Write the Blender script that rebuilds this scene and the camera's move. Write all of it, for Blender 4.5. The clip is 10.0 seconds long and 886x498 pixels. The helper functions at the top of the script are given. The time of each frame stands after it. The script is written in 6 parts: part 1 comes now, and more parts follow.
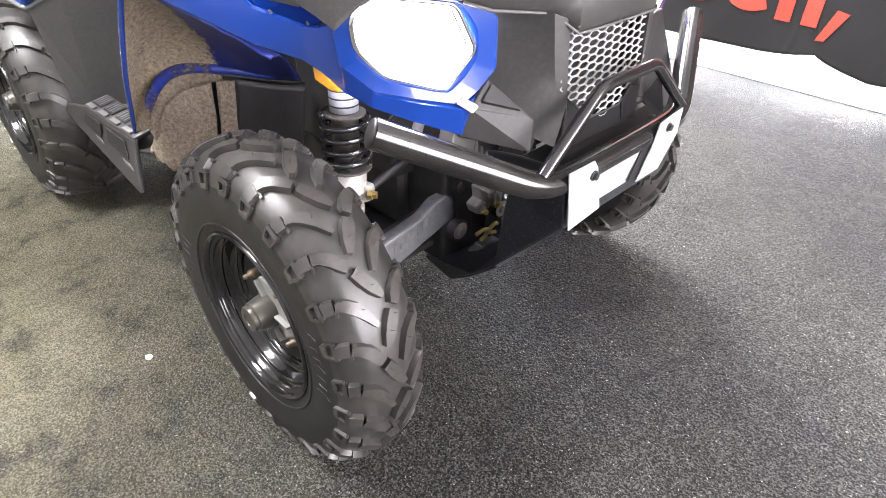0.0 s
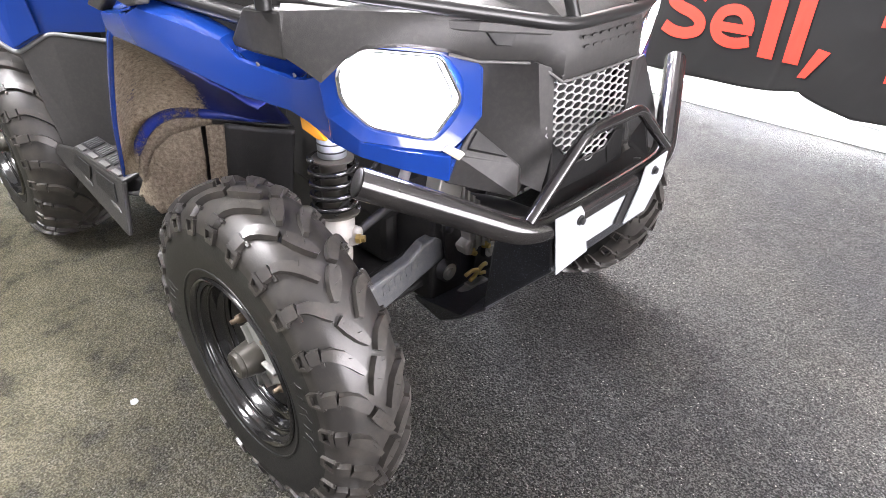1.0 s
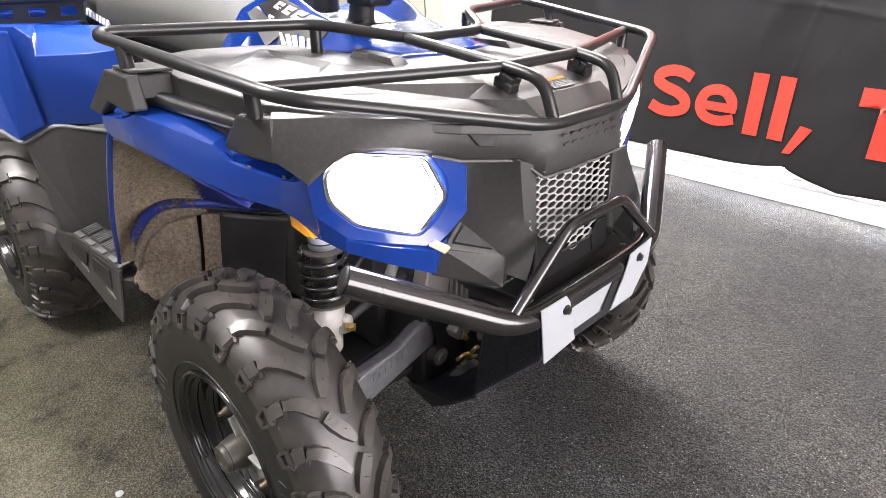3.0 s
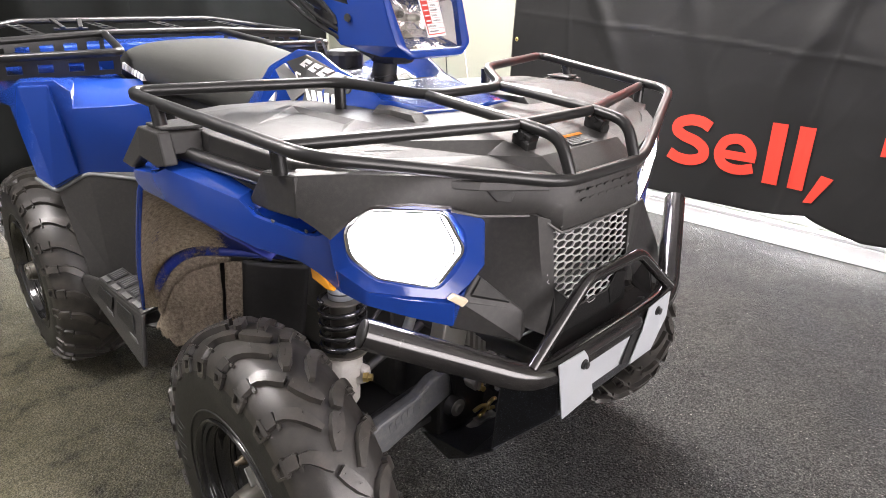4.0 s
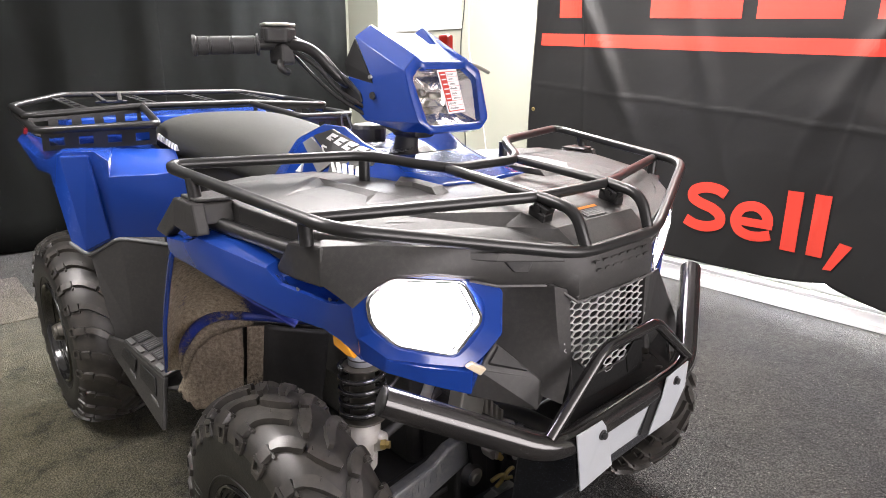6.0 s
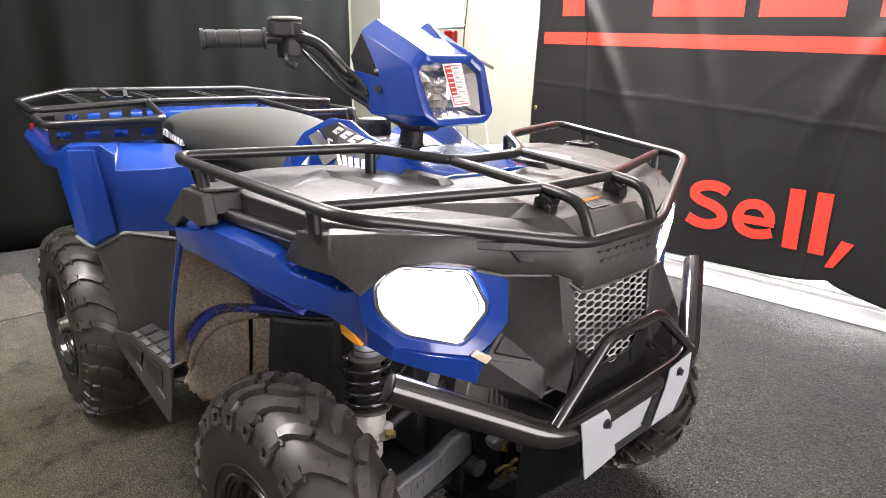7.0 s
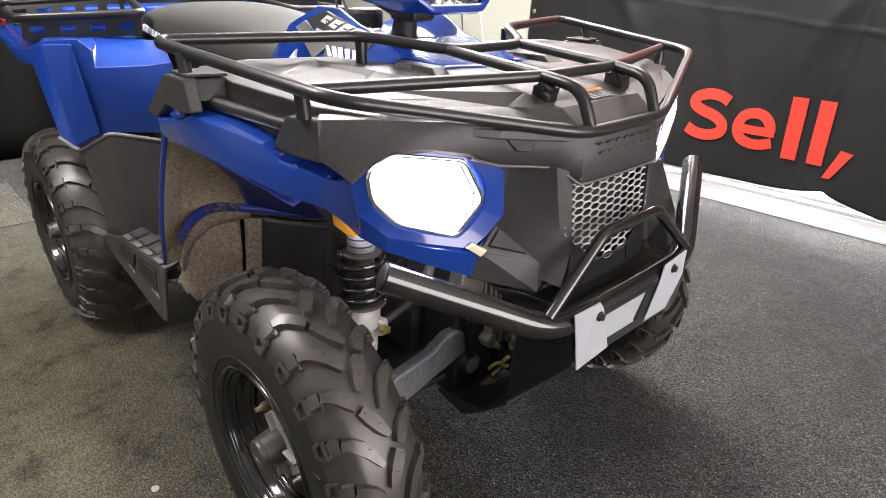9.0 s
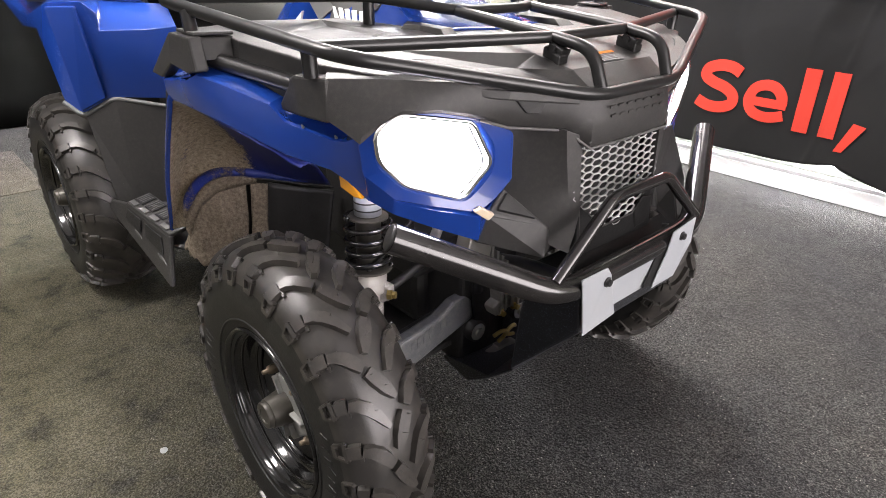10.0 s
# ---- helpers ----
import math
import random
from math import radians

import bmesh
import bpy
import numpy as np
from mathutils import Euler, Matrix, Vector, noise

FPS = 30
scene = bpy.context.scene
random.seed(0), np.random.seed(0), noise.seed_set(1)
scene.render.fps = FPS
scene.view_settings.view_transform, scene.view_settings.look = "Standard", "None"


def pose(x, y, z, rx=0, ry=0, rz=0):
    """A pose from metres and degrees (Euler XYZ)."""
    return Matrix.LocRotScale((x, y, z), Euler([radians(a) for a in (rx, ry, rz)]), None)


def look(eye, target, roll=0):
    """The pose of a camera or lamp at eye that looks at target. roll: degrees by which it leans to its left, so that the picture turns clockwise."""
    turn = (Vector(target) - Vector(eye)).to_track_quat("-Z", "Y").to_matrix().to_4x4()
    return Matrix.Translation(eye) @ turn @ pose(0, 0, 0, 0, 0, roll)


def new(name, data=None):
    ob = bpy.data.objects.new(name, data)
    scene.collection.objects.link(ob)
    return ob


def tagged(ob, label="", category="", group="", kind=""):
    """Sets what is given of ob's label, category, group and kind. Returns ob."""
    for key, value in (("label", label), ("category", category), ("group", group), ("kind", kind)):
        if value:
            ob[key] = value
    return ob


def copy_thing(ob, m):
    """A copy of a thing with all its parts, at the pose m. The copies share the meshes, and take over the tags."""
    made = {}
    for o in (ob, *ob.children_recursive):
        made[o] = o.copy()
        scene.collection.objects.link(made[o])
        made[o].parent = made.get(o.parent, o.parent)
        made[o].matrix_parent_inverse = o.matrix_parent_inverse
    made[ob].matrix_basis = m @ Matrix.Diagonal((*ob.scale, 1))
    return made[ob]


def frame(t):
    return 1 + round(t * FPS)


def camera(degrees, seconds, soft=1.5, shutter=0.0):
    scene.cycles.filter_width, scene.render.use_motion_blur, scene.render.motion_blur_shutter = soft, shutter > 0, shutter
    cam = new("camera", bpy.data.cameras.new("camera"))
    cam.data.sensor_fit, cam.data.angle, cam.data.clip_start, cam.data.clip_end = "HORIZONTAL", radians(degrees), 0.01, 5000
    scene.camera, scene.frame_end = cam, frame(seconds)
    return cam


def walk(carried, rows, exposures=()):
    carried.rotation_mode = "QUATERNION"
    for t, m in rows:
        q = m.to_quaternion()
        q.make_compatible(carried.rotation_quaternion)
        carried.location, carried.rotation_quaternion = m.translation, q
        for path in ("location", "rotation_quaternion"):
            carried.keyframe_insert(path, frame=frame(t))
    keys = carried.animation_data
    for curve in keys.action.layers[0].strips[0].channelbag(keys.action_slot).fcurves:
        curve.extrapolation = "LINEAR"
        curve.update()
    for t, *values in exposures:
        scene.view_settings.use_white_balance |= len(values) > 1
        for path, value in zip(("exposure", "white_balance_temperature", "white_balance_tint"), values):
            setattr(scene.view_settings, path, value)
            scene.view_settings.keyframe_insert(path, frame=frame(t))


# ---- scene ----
cam = camera(71.2, 10.0, 0.8)
PATH = [
    (0, (0.798, -0.865, 1.001), (-0.349, 0.305, -0.145), 1.3),
    (0.5, (0.798, -0.859, 1.008), (-0.36, 0.334, -0.104), 1.3),
    (1, (0.794, -0.85, 1.02), (-0.376, 0.373, -0.045), 1.3),
    (1.5, (0.79, -0.845, 1.032), (-0.393, 0.411, 0.021), 1.1),
    (2, (0.794, -0.84, 1.041), (-0.401, 0.439, 0.075), 1.0),
    (2.5, (0.799, -0.832, 1.05), (-0.412, 0.462, 0.122), 0.8),
    (4, (0.806, -0.834, 1.078), (-0.523, 0.458, 0.326), 0.5),
    (4.5, (0.804, -0.838, 1.086), (-0.553, 0.457, 0.391), 0.3),
    (5, (0.807, -0.841, 1.092), (-0.579, 0.455, 0.46), -0.0),
    (5.5, (0.814, -0.844, 1.098), (-0.599, 0.453, 0.531), 0.3),
    (7, (0.825, -0.866, 1.085), (-0.593, 0.427, 0.522), 0.5),
    (7.5, (0.824, -0.867, 1.073), (-0.574, 0.421, 0.449), 0.6),
    (8, (0.82, -0.866, 1.061), (-0.554, 0.414, 0.374), 0.8),
    (8.5, (0.822, -0.867, 1.05), (-0.533, 0.398, 0.298), 1.0),
    (9, (0.82, -0.862, 1.04), (-0.517, 0.387, 0.231), 0.9),
    (9.5, (0.82, -0.86, 1.031), (-0.504, 0.371, 0.176), 1.0),
    (10, (0.82, -0.866, 1.022), (-0.501, 0.348, 0.141), 1.2),
]
# exposure follows the phone's automatic gain
EXPOSURES = [(t, e, kelvin, 16) for t, e, kelvin in ((0.0, 1.41, 6200), (1.0, 1.24, 6200), (2.5, 0.91, 6300), (4.0, 0.34, 6500), (5.5, 0.18, 6500), (7.0, 0.20, 6500), (10.0, 0.20, 6500))]
walk(cam, [(t, look(eye, target, roll)) for t, eye, target, roll in PATH], EXPOSURES)


# ---- light ----
world = bpy.data.worlds.new("world")
world.use_nodes = True
world.node_tree.nodes["Background"].inputs["Color"].default_value = (0.9, 0.95, 1.0, 1)
world.node_tree.nodes["Background"].inputs["Strength"].default_value = 0.3
scene.world = world


def area(name, place, target, width, height, watts, colour):
    d = bpy.data.lights.new(name, "AREA")
    d.shape, d.size, d.size_y, d.energy, d.color = "RECTANGLE", width, height, watts, colour
    ob = new(name, d)
    ob.matrix_world = look(place, target)
    return ob


# ceiling lights over the quad and the open floor
CEILING_TUBES = [(-0.80, -1.45), (-1.4, 1.0), (-0.45, 1.75), (-1.9, -3.0)]
for (tx, ty), watts in zip(CEILING_TUBES, (76, 195, 60, 10)):
    area("ceiling_tube_light", (tx, ty, 2.585), (tx, ty, 0), 0.5, 1.2, watts, (1.0, 0.97, 0.92))
# daylight through the two windows of the long wall
area("window_daylight", (0.55, 2.42, 1.1), (0.55, 0, 0.6), 3.9, 1.9, 500, (0.93, 0.97, 1.0))
area("window_daylight", (-2.85, 2.42, 1.85), (-2.4, 0, 0.9), 0.9, 0.9, 120, (0.93, 0.97, 1.0))


# unseen window assumed ahead of the quad, its daylight added to light the front
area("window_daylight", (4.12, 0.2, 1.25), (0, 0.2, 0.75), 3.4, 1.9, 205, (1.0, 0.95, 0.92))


def headlamp_beam(y):
    d = bpy.data.lights.new("headlamp_beam", "SPOT")
    d.energy, d.spot_size, d.spot_blend, d.shadow_soft_size, d.color = 70, radians(62), 0.8, 0.05, (1.0, 0.98, 1.0)
    ob = new("headlamp_beam", d)
    ob.matrix_world = look((0.24, y, 0.742), (3.0, y * 2.0, 0.30))


headlamp_beam(-0.30)
headlamp_beam(0.30)


# ---- node helpers ----
def nodes_of(name):
    m = bpy.data.materials.new(name)
    m.use_nodes = True
    return m, m.node_tree.nodes, m.node_tree.links, m.node_tree.nodes["Principled BSDF"]


def noise_node(n, l, coord, scale, detail=4.0, rough=0.55):
    t = n.new("ShaderNodeTexNoise")
    t.inputs["Scale"].default_value = scale
    t.inputs["Detail"].default_value = detail
    t.inputs["Roughness"].default_value = rough
    l.new(coord, t.inputs["Vector"])
    return t


def ramp_node(n, l, fac, stops):
    r = n.new("ShaderNodeValToRGB")
    while len(r.color_ramp.elements) < len(stops):
        r.color_ramp.elements.new(0.5)
    for e, (p, c) in zip(r.color_ramp.elements, stops):
        e.position = p
        e.color = (*c, 1) if len(c) == 3 else c
    l.new(fac, r.inputs["Fac"])
    return r


def mix_node(n, l, fac, a, b):
    x = n.new("ShaderNodeMix")
    x.data_type = "RGBA"
    for sock, v in ((x.inputs["Factor"], fac), (x.inputs["A"], a), (x.inputs["B"], b)):
        if isinstance(v, (int, float)):
            sock.default_value = v
        elif isinstance(v, tuple):
            sock.default_value = (*v, 1)
        else:
            l.new(v, sock)
    return x.outputs["Result"]


def grey(v):
    return (v, v, v)


def bump_node(n, l, bsdf, height, strength, distance):
    b = n.new("ShaderNodeBump")
    b.inputs["Strength"].default_value = strength
    b.inputs["Distance"].default_value = distance
    l.new(height, b.inputs["Height"])
    l.new(b.outputs["Normal"], bsdf.inputs["Normal"])
    return b


def surface(name, dark, light, scale=6.0, rough=(0.35, 0.55), metal=0.0, grain=0.0, grain_scale=600.0, coat=0.0,
            dust=0.0, dust_colour=(0.30, 0.27, 0.22), dust_scale=14.0, dust_from=0.45, scratches=0.0, spec=0.5, wear=None):
    """A painted, moulded or metal surface: tone at two scales, uneven gloss, fine grain, dust and fine scratches."""
    m, n, l, p = nodes_of(name)
    c = n.new("ShaderNodeTexCoord").outputs["Object"]
    big, fine = noise_node(n, l, c, scale), noise_node(n, l, c, scale * 23, 3.0)
    col = mix_node(n, l, big.outputs["Fac"], dark, light)
    p.inputs["Specular IOR Level"].default_value = spec
    if dust:
        d = noise_node(n, l, c, dust_scale, 8.0, 0.7)
        r = ramp_node(n, l, d.outputs["Fac"], [(dust_from, grey(0.0)), (0.8, grey(dust))])
        col = mix_node(n, l, r.outputs["Color"], col, dust_colour)
    if scratches:
        s = n.new("ShaderNodeMapping")
        s.inputs["Scale"].default_value = (30, 140, 420)
        s.inputs["Rotation"].default_value = (0.5, 0.9, 0.4)
        l.new(c, s.inputs["Vector"])
        sn = noise_node(n, l, s.outputs["Vector"], 1.0, 2.0)
        r = ramp_node(n, l, sn.outputs["Fac"], [(0.70, grey(0.0)), (0.78, grey(scratches))])
        col = mix_node(n, l, r.outputs["Color"], col, (0.45, 0.47, 0.55))
    if wear:
        # scuffed edges: where the rounded normal leaves the face's own
        bev = n.new("ShaderNodeBevel")
        bev.samples = 4
        bev.inputs["Radius"].default_value = 0.004
        dot = n.new("ShaderNodeVectorMath")
        dot.operation = "DOT_PRODUCT"
        l.new(bev.outputs["Normal"], dot.inputs[0])
        l.new(n.new("ShaderNodeNewGeometry").outputs["True Normal"], dot.inputs[1])
        edge = ramp_node(n, l, dot.outputs["Value"], [(0.90, grey(1.0)), (0.985, grey(0.0))])
        rub = noise_node(n, l, c, 60, 5.0, 0.7)
        worn = ramp_node(n, l, rub.outputs["Fac"], [(0.50, grey(0.0)), (0.66, grey(0.6))])
        both_masks = n.new("ShaderNodeMath")
        both_masks.operation = "MULTIPLY"
        l.new(edge.outputs["Color"], both_masks.inputs[0])
        l.new(worn.outputs["Color"], both_masks.inputs[1])
        col = mix_node(n, l, both_masks.outputs[0], col, wear)
    l.new(col, p.inputs["Base Color"])
    rr = n.new("ShaderNodeMapRange")
    rr.inputs["To Min"].default_value, rr.inputs["To Max"].default_value = rough
    l.new(fine.outputs["Fac"], rr.inputs["Value"])
    l.new(rr.outputs["Result"], p.inputs["Roughness"])
    p.inputs["Metallic"].default_value = metal
    p.inputs["Coat Weight"].default_value = coat
    p.inputs["Coat Roughness"].default_value = 0.12
    if grain:
        g = noise_node(n, l, c, grain_scale, 2.0)
        bump_node(n, l, p, g.outputs["Fac"], grain, 0.002)
    return m


def glow(name, colour, strength):
    m, n, l, p = nodes_of(name)
    p.inputs["Base Color"].default_value = (*colour, 1)
    p.inputs["Emission Color"].default_value = (*colour, 1)
    p.inputs["Emission Strength"].default_value = strength
    return m


def clear(name, colour=(1, 1, 1), rough=0.02, ior=1.45):
    m, n, l, p = nodes_of(name)
    p.inputs["Base Color"].default_value = (*colour, 1)
    p.inputs["Roughness"].default_value = rough
    p.inputs["IOR"].default_value = ior
    p.inputs["Transmission Weight"].default_value = 1.0
    return m


# ---- materials ----
BLUE = surface("blue_plastic", (0.006, 0.034, 0.215), (0.008, 0.043, 0.265), 5, (0.20, 0.26), coat=0.35, wear=(0.07, 0.11, 0.38))
BLACK = surface("black_moulded_plastic", (0.024, 0.0235, 0.023), (0.037, 0.036, 0.035), 9, (0.42, 0.54), grain=0.16, grain_scale=900, dust=0.06, dust_scale=120, spec=0.42, wear=grey(0.09))
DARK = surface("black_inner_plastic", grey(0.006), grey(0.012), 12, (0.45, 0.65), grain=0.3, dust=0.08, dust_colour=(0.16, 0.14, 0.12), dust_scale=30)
# darker copy of the moulded plastic: shade behind the bumper put into the colour
SHADED_BLACK = surface("shaded_black_plastic", grey(0.0035), grey(0.006), 12, (0.55, 0.7), grain=0.2, spec=0.2)
TUBE = surface("black_powder_coat", grey(0.012), grey(0.017), 5, (0.30, 0.33), spec=0.5)
SEAT = surface("grey_vinyl", (0.040, 0.041, 0.038), (0.050, 0.051, 0.047), 7, (0.66, 0.78), grain=0.35, grain_scale=800, spec=0.14)
RUBBER = surface("tyre_rubber", (0.011, 0.0110, 0.0105), (0.017, 0.017, 0.016), 7, (0.42, 0.56), grain=0.2, grain_scale=300, dust=0.12, dust_colour=(0.07, 0.068, 0.062), dust_scale=30, spec=0.42)
TREAD = surface("dusty_tread_rubber", (0.024, 0.0225, 0.0205), (0.041, 0.0378, 0.0342), 7, (0.27, 0.39), grain=0.10, grain_scale=300, dust=0.40, dust_colour=(0.15, 0.135, 0.115), dust_scale=22, spec=0.55)
# tread rubber again, darker, with the grooves' shade in its colour
GROOVE = surface("shaded_groove_rubber", (0.019, 0.018, 0.0165), (0.033, 0.0305, 0.028), 7, (0.33, 0.46), grain=0.08, grain_scale=300, dust=0.40, dust_colour=(0.13, 0.115, 0.095), dust_scale=14, spec=0.55)
GRIPR = surface("grip_rubber", grey(0.015), grey(0.03), 20, (0.5, 0.7), grain=0.3)
BUMPER = surface("satin_black_bumper", (0.009, 0.0085, 0.0085), (0.015, 0.014, 0.014), 3, (0.13, 0.19), coat=0.2, spec=0.55, scratches=0.12, dust=0.05, dust_scale=20)
HUBGREY = surface("dark_grey_cap", (0.050, 0.047, 0.040), (0.085, 0.080, 0.068), 30, (0.35, 0.5), metal=0.3, dust=0.2)
SKID = surface("speckled_black_plastic", (0.011, 0.0115, 0.013), (0.017, 0.018, 0.020), 12, (0.30, 0.42), grain=0.3, dust=1.9, dust_colour=(0.22, 0.25, 0.30), dust_scale=380, dust_from=0.57)
REFLECT = surface("chrome_reflector", (0.62, 0.59, 0.58), (0.80, 0.77, 0.76), 60, (0.08, 0.18), metal=0.95)
RIM = surface("black_gloss_steel", grey(0.008), grey(0.012), 10, (0.08, 0.18), coat=0.6, dust=0.04)
LUG = surface("dull_brassy_zinc", (0.17, 0.13, 0.09), (0.30, 0.24, 0.17), 60, (0.35, 0.5), metal=0.6)
FLANGE = surface("pale_cast_hub", (0.26, 0.26, 0.25), (0.40, 0.40, 0.38), 40, (0.4, 0.55), metal=0.3, grain=0.3, dust=0.3, dust_colour=(0.12, 0.10, 0.07), dust_scale=40)
STEEL = surface("zinc_steel", (0.34, 0.33, 0.30), (0.55, 0.54, 0.5), 25, (0.3, 0.5), metal=0.9, dust=0.3)
CASTING = surface("cast_aluminium", (0.28, 0.27, 0.25), (0.46, 0.445, 0.41), 30, (0.35, 0.55), metal=0.3, grain=0.4, dust=0.5, dust_colour=(0.20, 0.165, 0.115), dust_scale=40)
ARM = surface("grey_arm_paint", (0.12, 0.125, 0.13), (0.19, 0.195, 0.20), 20, (0.4, 0.6), metal=0.2, grain=0.2, dust=0.4, dust_colour=(0.32, 0.3, 0.27), dust_scale=40)
ARMCAST = surface("dusty_cast_arm", (0.060, 0.064, 0.068), (0.110, 0.115, 0.120), 30, (0.4, 0.6), metal=0.2, grain=0.35, dust=0.6, dust_colour=(0.20, 0.19, 0.17), dust_scale=55)
# scuffed step plastic; its grey also paints the brow's edge highlight
STEPGREY = surface("grey_scuff_and_highlight", grey(0.075), grey(0.11), 30, (0.4, 0.55), grain=0.2, dust=0.3, dust_scale=60)
PLATE = surface("grey_white_paint", (0.33, 0.35, 0.375), (0.40, 0.42, 0.44), 12, (0.3, 0.45), dust=0.15, grain=0.1)
AMBER = surface("amber_reflector", (0.75, 0.28, 0.01), (0.85, 0.38, 0.02), 40, (0.15, 0.25), coat=0.5)
RED = surface("red_vinyl", (0.46, 0.034, 0.021), (0.52, 0.045, 0.026), 3, (0.4, 0.55))
REDLENS = surface("red_lens", (0.22, 0.012, 0.008), (0.30, 0.018, 0.012), 30, (0.1, 0.2), coat=0.5)
WHITE = surface("white_print", grey(0.72), grey(0.8), 8, (0.4, 0.5))
IVORY = surface("cream_plastic", (0.62, 0.52, 0.38), (0.70, 0.60, 0.45), 20, (0.25, 0.35))
INK = surface("black_ink", grey(0.02), grey(0.03), 8, (0.4, 0.5))
GREYPRINT = surface("grey_print", grey(0.16), grey(0.20), 8, (0.35, 0.5))
ORANGE = surface("orange_print", (0.8, 0.27, 0.03), (0.85, 0.3, 0.04), 8, (0.4, 0.5))
BRASS = surface("yellow_zinc", (0.5, 0.38, 0.12), (0.65, 0.5, 0.2), 30, (0.25, 0.4), metal=0.9)
GRILLE = surface("silver_grille_plastic", (0.50, 0.50, 0.50), (0.62, 0.62, 0.62), 20, (0.3, 0.45), metal=0.2)
CREAM = surface("cream_wall_paint", (0.315, 0.325, 0.265), (0.350, 0.360, 0.297), 1.5, (0.6, 0.75), grain=0.15, grain_scale=200)
TRIM = surface("white_skirting_paint", grey(0.74), grey(0.82), 4, (0.35, 0.5))
# assumed tone of the unseen walls, picked for the fill light they bounce
GREYWALL = surface("bounce_grey_wall", grey(0.22), grey(0.27), 2, (0.6, 0.75))
CEIL = surface("white_ceiling_paint", grey(0.7), grey(0.76), 2, (0.7, 0.85))
CHROME = surface("reflector_chrome", grey(0.8), grey(0.9), 20, (0.05, 0.12), metal=1.0)
CABLE = surface("black_cable", grey(0.012), grey(0.02), 30, (0.3, 0.45))
SMOKE = surface("smoked_screen", grey(0.012), grey(0.02), 8, (0.3, 0.4), spec=0.3)
LAMP = glow("headlamp_glow", (1.0, 0.94, 1.0), 30.0)
DAYLIGHT = glow("daylight_outside", (1.0, 1.0, 1.0), 30.0)
TUBELIGHT = glow("ceiling_tube_glow", (1.0, 0.98, 0.93), 2.0)
LENS = clear("clear_lens", ior=1.03)
LENS.node_tree.nodes["Principled BSDF"].inputs["Coat Weight"].default_value = 0.6
PANE = clear("window_glass")
FILM = clear("plastic_film", (0.95, 0.96, 1.0), 0.18, 1.3)


def mud_material(name, base, cover, seed, front=-0.25, pale=1.0, fade=(-0.51, -0.45)):
    """Dried mud splashed over a panel: covered by a wide noise, broken up by a fine one, with a rough relief."""
    m, n, l, p = nodes_of(name)
    c = n.new("ShaderNodeTexCoord").outputs["Object"]
    mp = n.new("ShaderNodeMapping")
    mp.inputs["Location"].default_value = (seed, seed * 0.7, 0)
    l.new(c, mp.inputs["Vector"])
    v = mp.outputs["Vector"]
    wide, mid, fine = noise_node(n, l, v, 9, 4), noise_node(n, l, v, 140, 8, 0.8), noise_node(n, l, v, 420, 3)
    add = n.new("ShaderNodeMath")
    add.operation = "MULTIPLY_ADD"
    l.new(mid.outputs["Fac"], add.inputs[0])
    add.inputs[1].default_value = 0.55
    l.new(wide.outputs["Fac"], add.inputs[2])
    spray = n.new("ShaderNodeVectorMath")
    spray.operation = "DOT_PRODUCT"
    l.new(c, spray.inputs[0])
    spray.inputs[1].default_value = (0.70, 0.72, 0.0)
    back = n.new("ShaderNodeMapRange")
    back.inputs["From Min"].default_value, back.inputs["From Max"].default_value = fade
    back.inputs["To Min"].default_value, back.inputs["To Max"].default_value = 0.14, front
    l.new(spray.outputs["Value"], back.inputs["Value"])
    weigh = n.new("ShaderNodeMath")
    l.new(add.outputs[0], weigh.inputs[0])
    l.new(back.outputs["Result"], weigh.inputs[1])
    mask = ramp_node(n, l, weigh.outputs[0], [(cover, grey(0.0)), (cover + 0.10, grey(1.0))])
    soil = ramp_node(n, l, mid.outputs["Fac"], [(0.34, tuple((0.35 + 0.65 * pale) * v for v in (0.105, 0.083, 0.060))), (0.48, tuple(pale * v for v in (0.22, 0.178, 0.128))), (0.66, tuple(pale * v for v in (0.37, 0.31, 0.23)))])
    col = mix_node(n, l, mask.outputs["Color"], base, soil.outputs["Color"])
    l.new(col, p.inputs["Base Color"])
    rr = n.new("ShaderNodeMapRange")
    rr.inputs["To Min"].default_value, rr.inputs["To Max"].default_value = 0.50, 0.95
    l.new(mask.outputs["Color"], rr.inputs["Value"])
    l.new(rr.outputs["Result"], p.inputs["Roughness"])
    h = n.new("ShaderNodeMath")
    h.operation = "MULTIPLY"
    l.new(mask.outputs["Color"], h.inputs[0])
    hh = n.new("ShaderNodeMath")
    hh.operation = "MULTIPLY_ADD"
    l.new(fine.outputs["Fac"], hh.inputs[0])
    hh.inputs[1].default_value = 0.5
    l.new(mid.outputs["Fac"], hh.inputs[2])
    l.new(hh.outputs[0], h.inputs[1])
    bump_node(n, l, p, h.outputs[0], 0.9, 0.006)
    return m


# lining: blue darkened for shade, mud brightened to offset the dim light
MUD_BLUE = mud_material("mud_on_shaded_blue", (0.006, 0.014, 0.13), 0.66, 1.3, -0.50, 1.5)
MUD_RIB = mud_material("mud_on_blue_rib", (0.006, 0.022, 0.20), 0.86, 6.0)
MUD_BLACK = mud_material("mud_on_black_plastic", (0.012, 0.011, 0.011), 0.78, 4.1, 0.0)
MUD_LIP = mud_material("mud_on_black_lip", (0.013, 0.012, 0.012), 0.60, 8.3, -0.55, 1.0, (-0.50, -0.46))
MUD_THICK = mud_material("thick_dried_mud", (0.12, 0.10, 0.08), 0.5, 2.2)


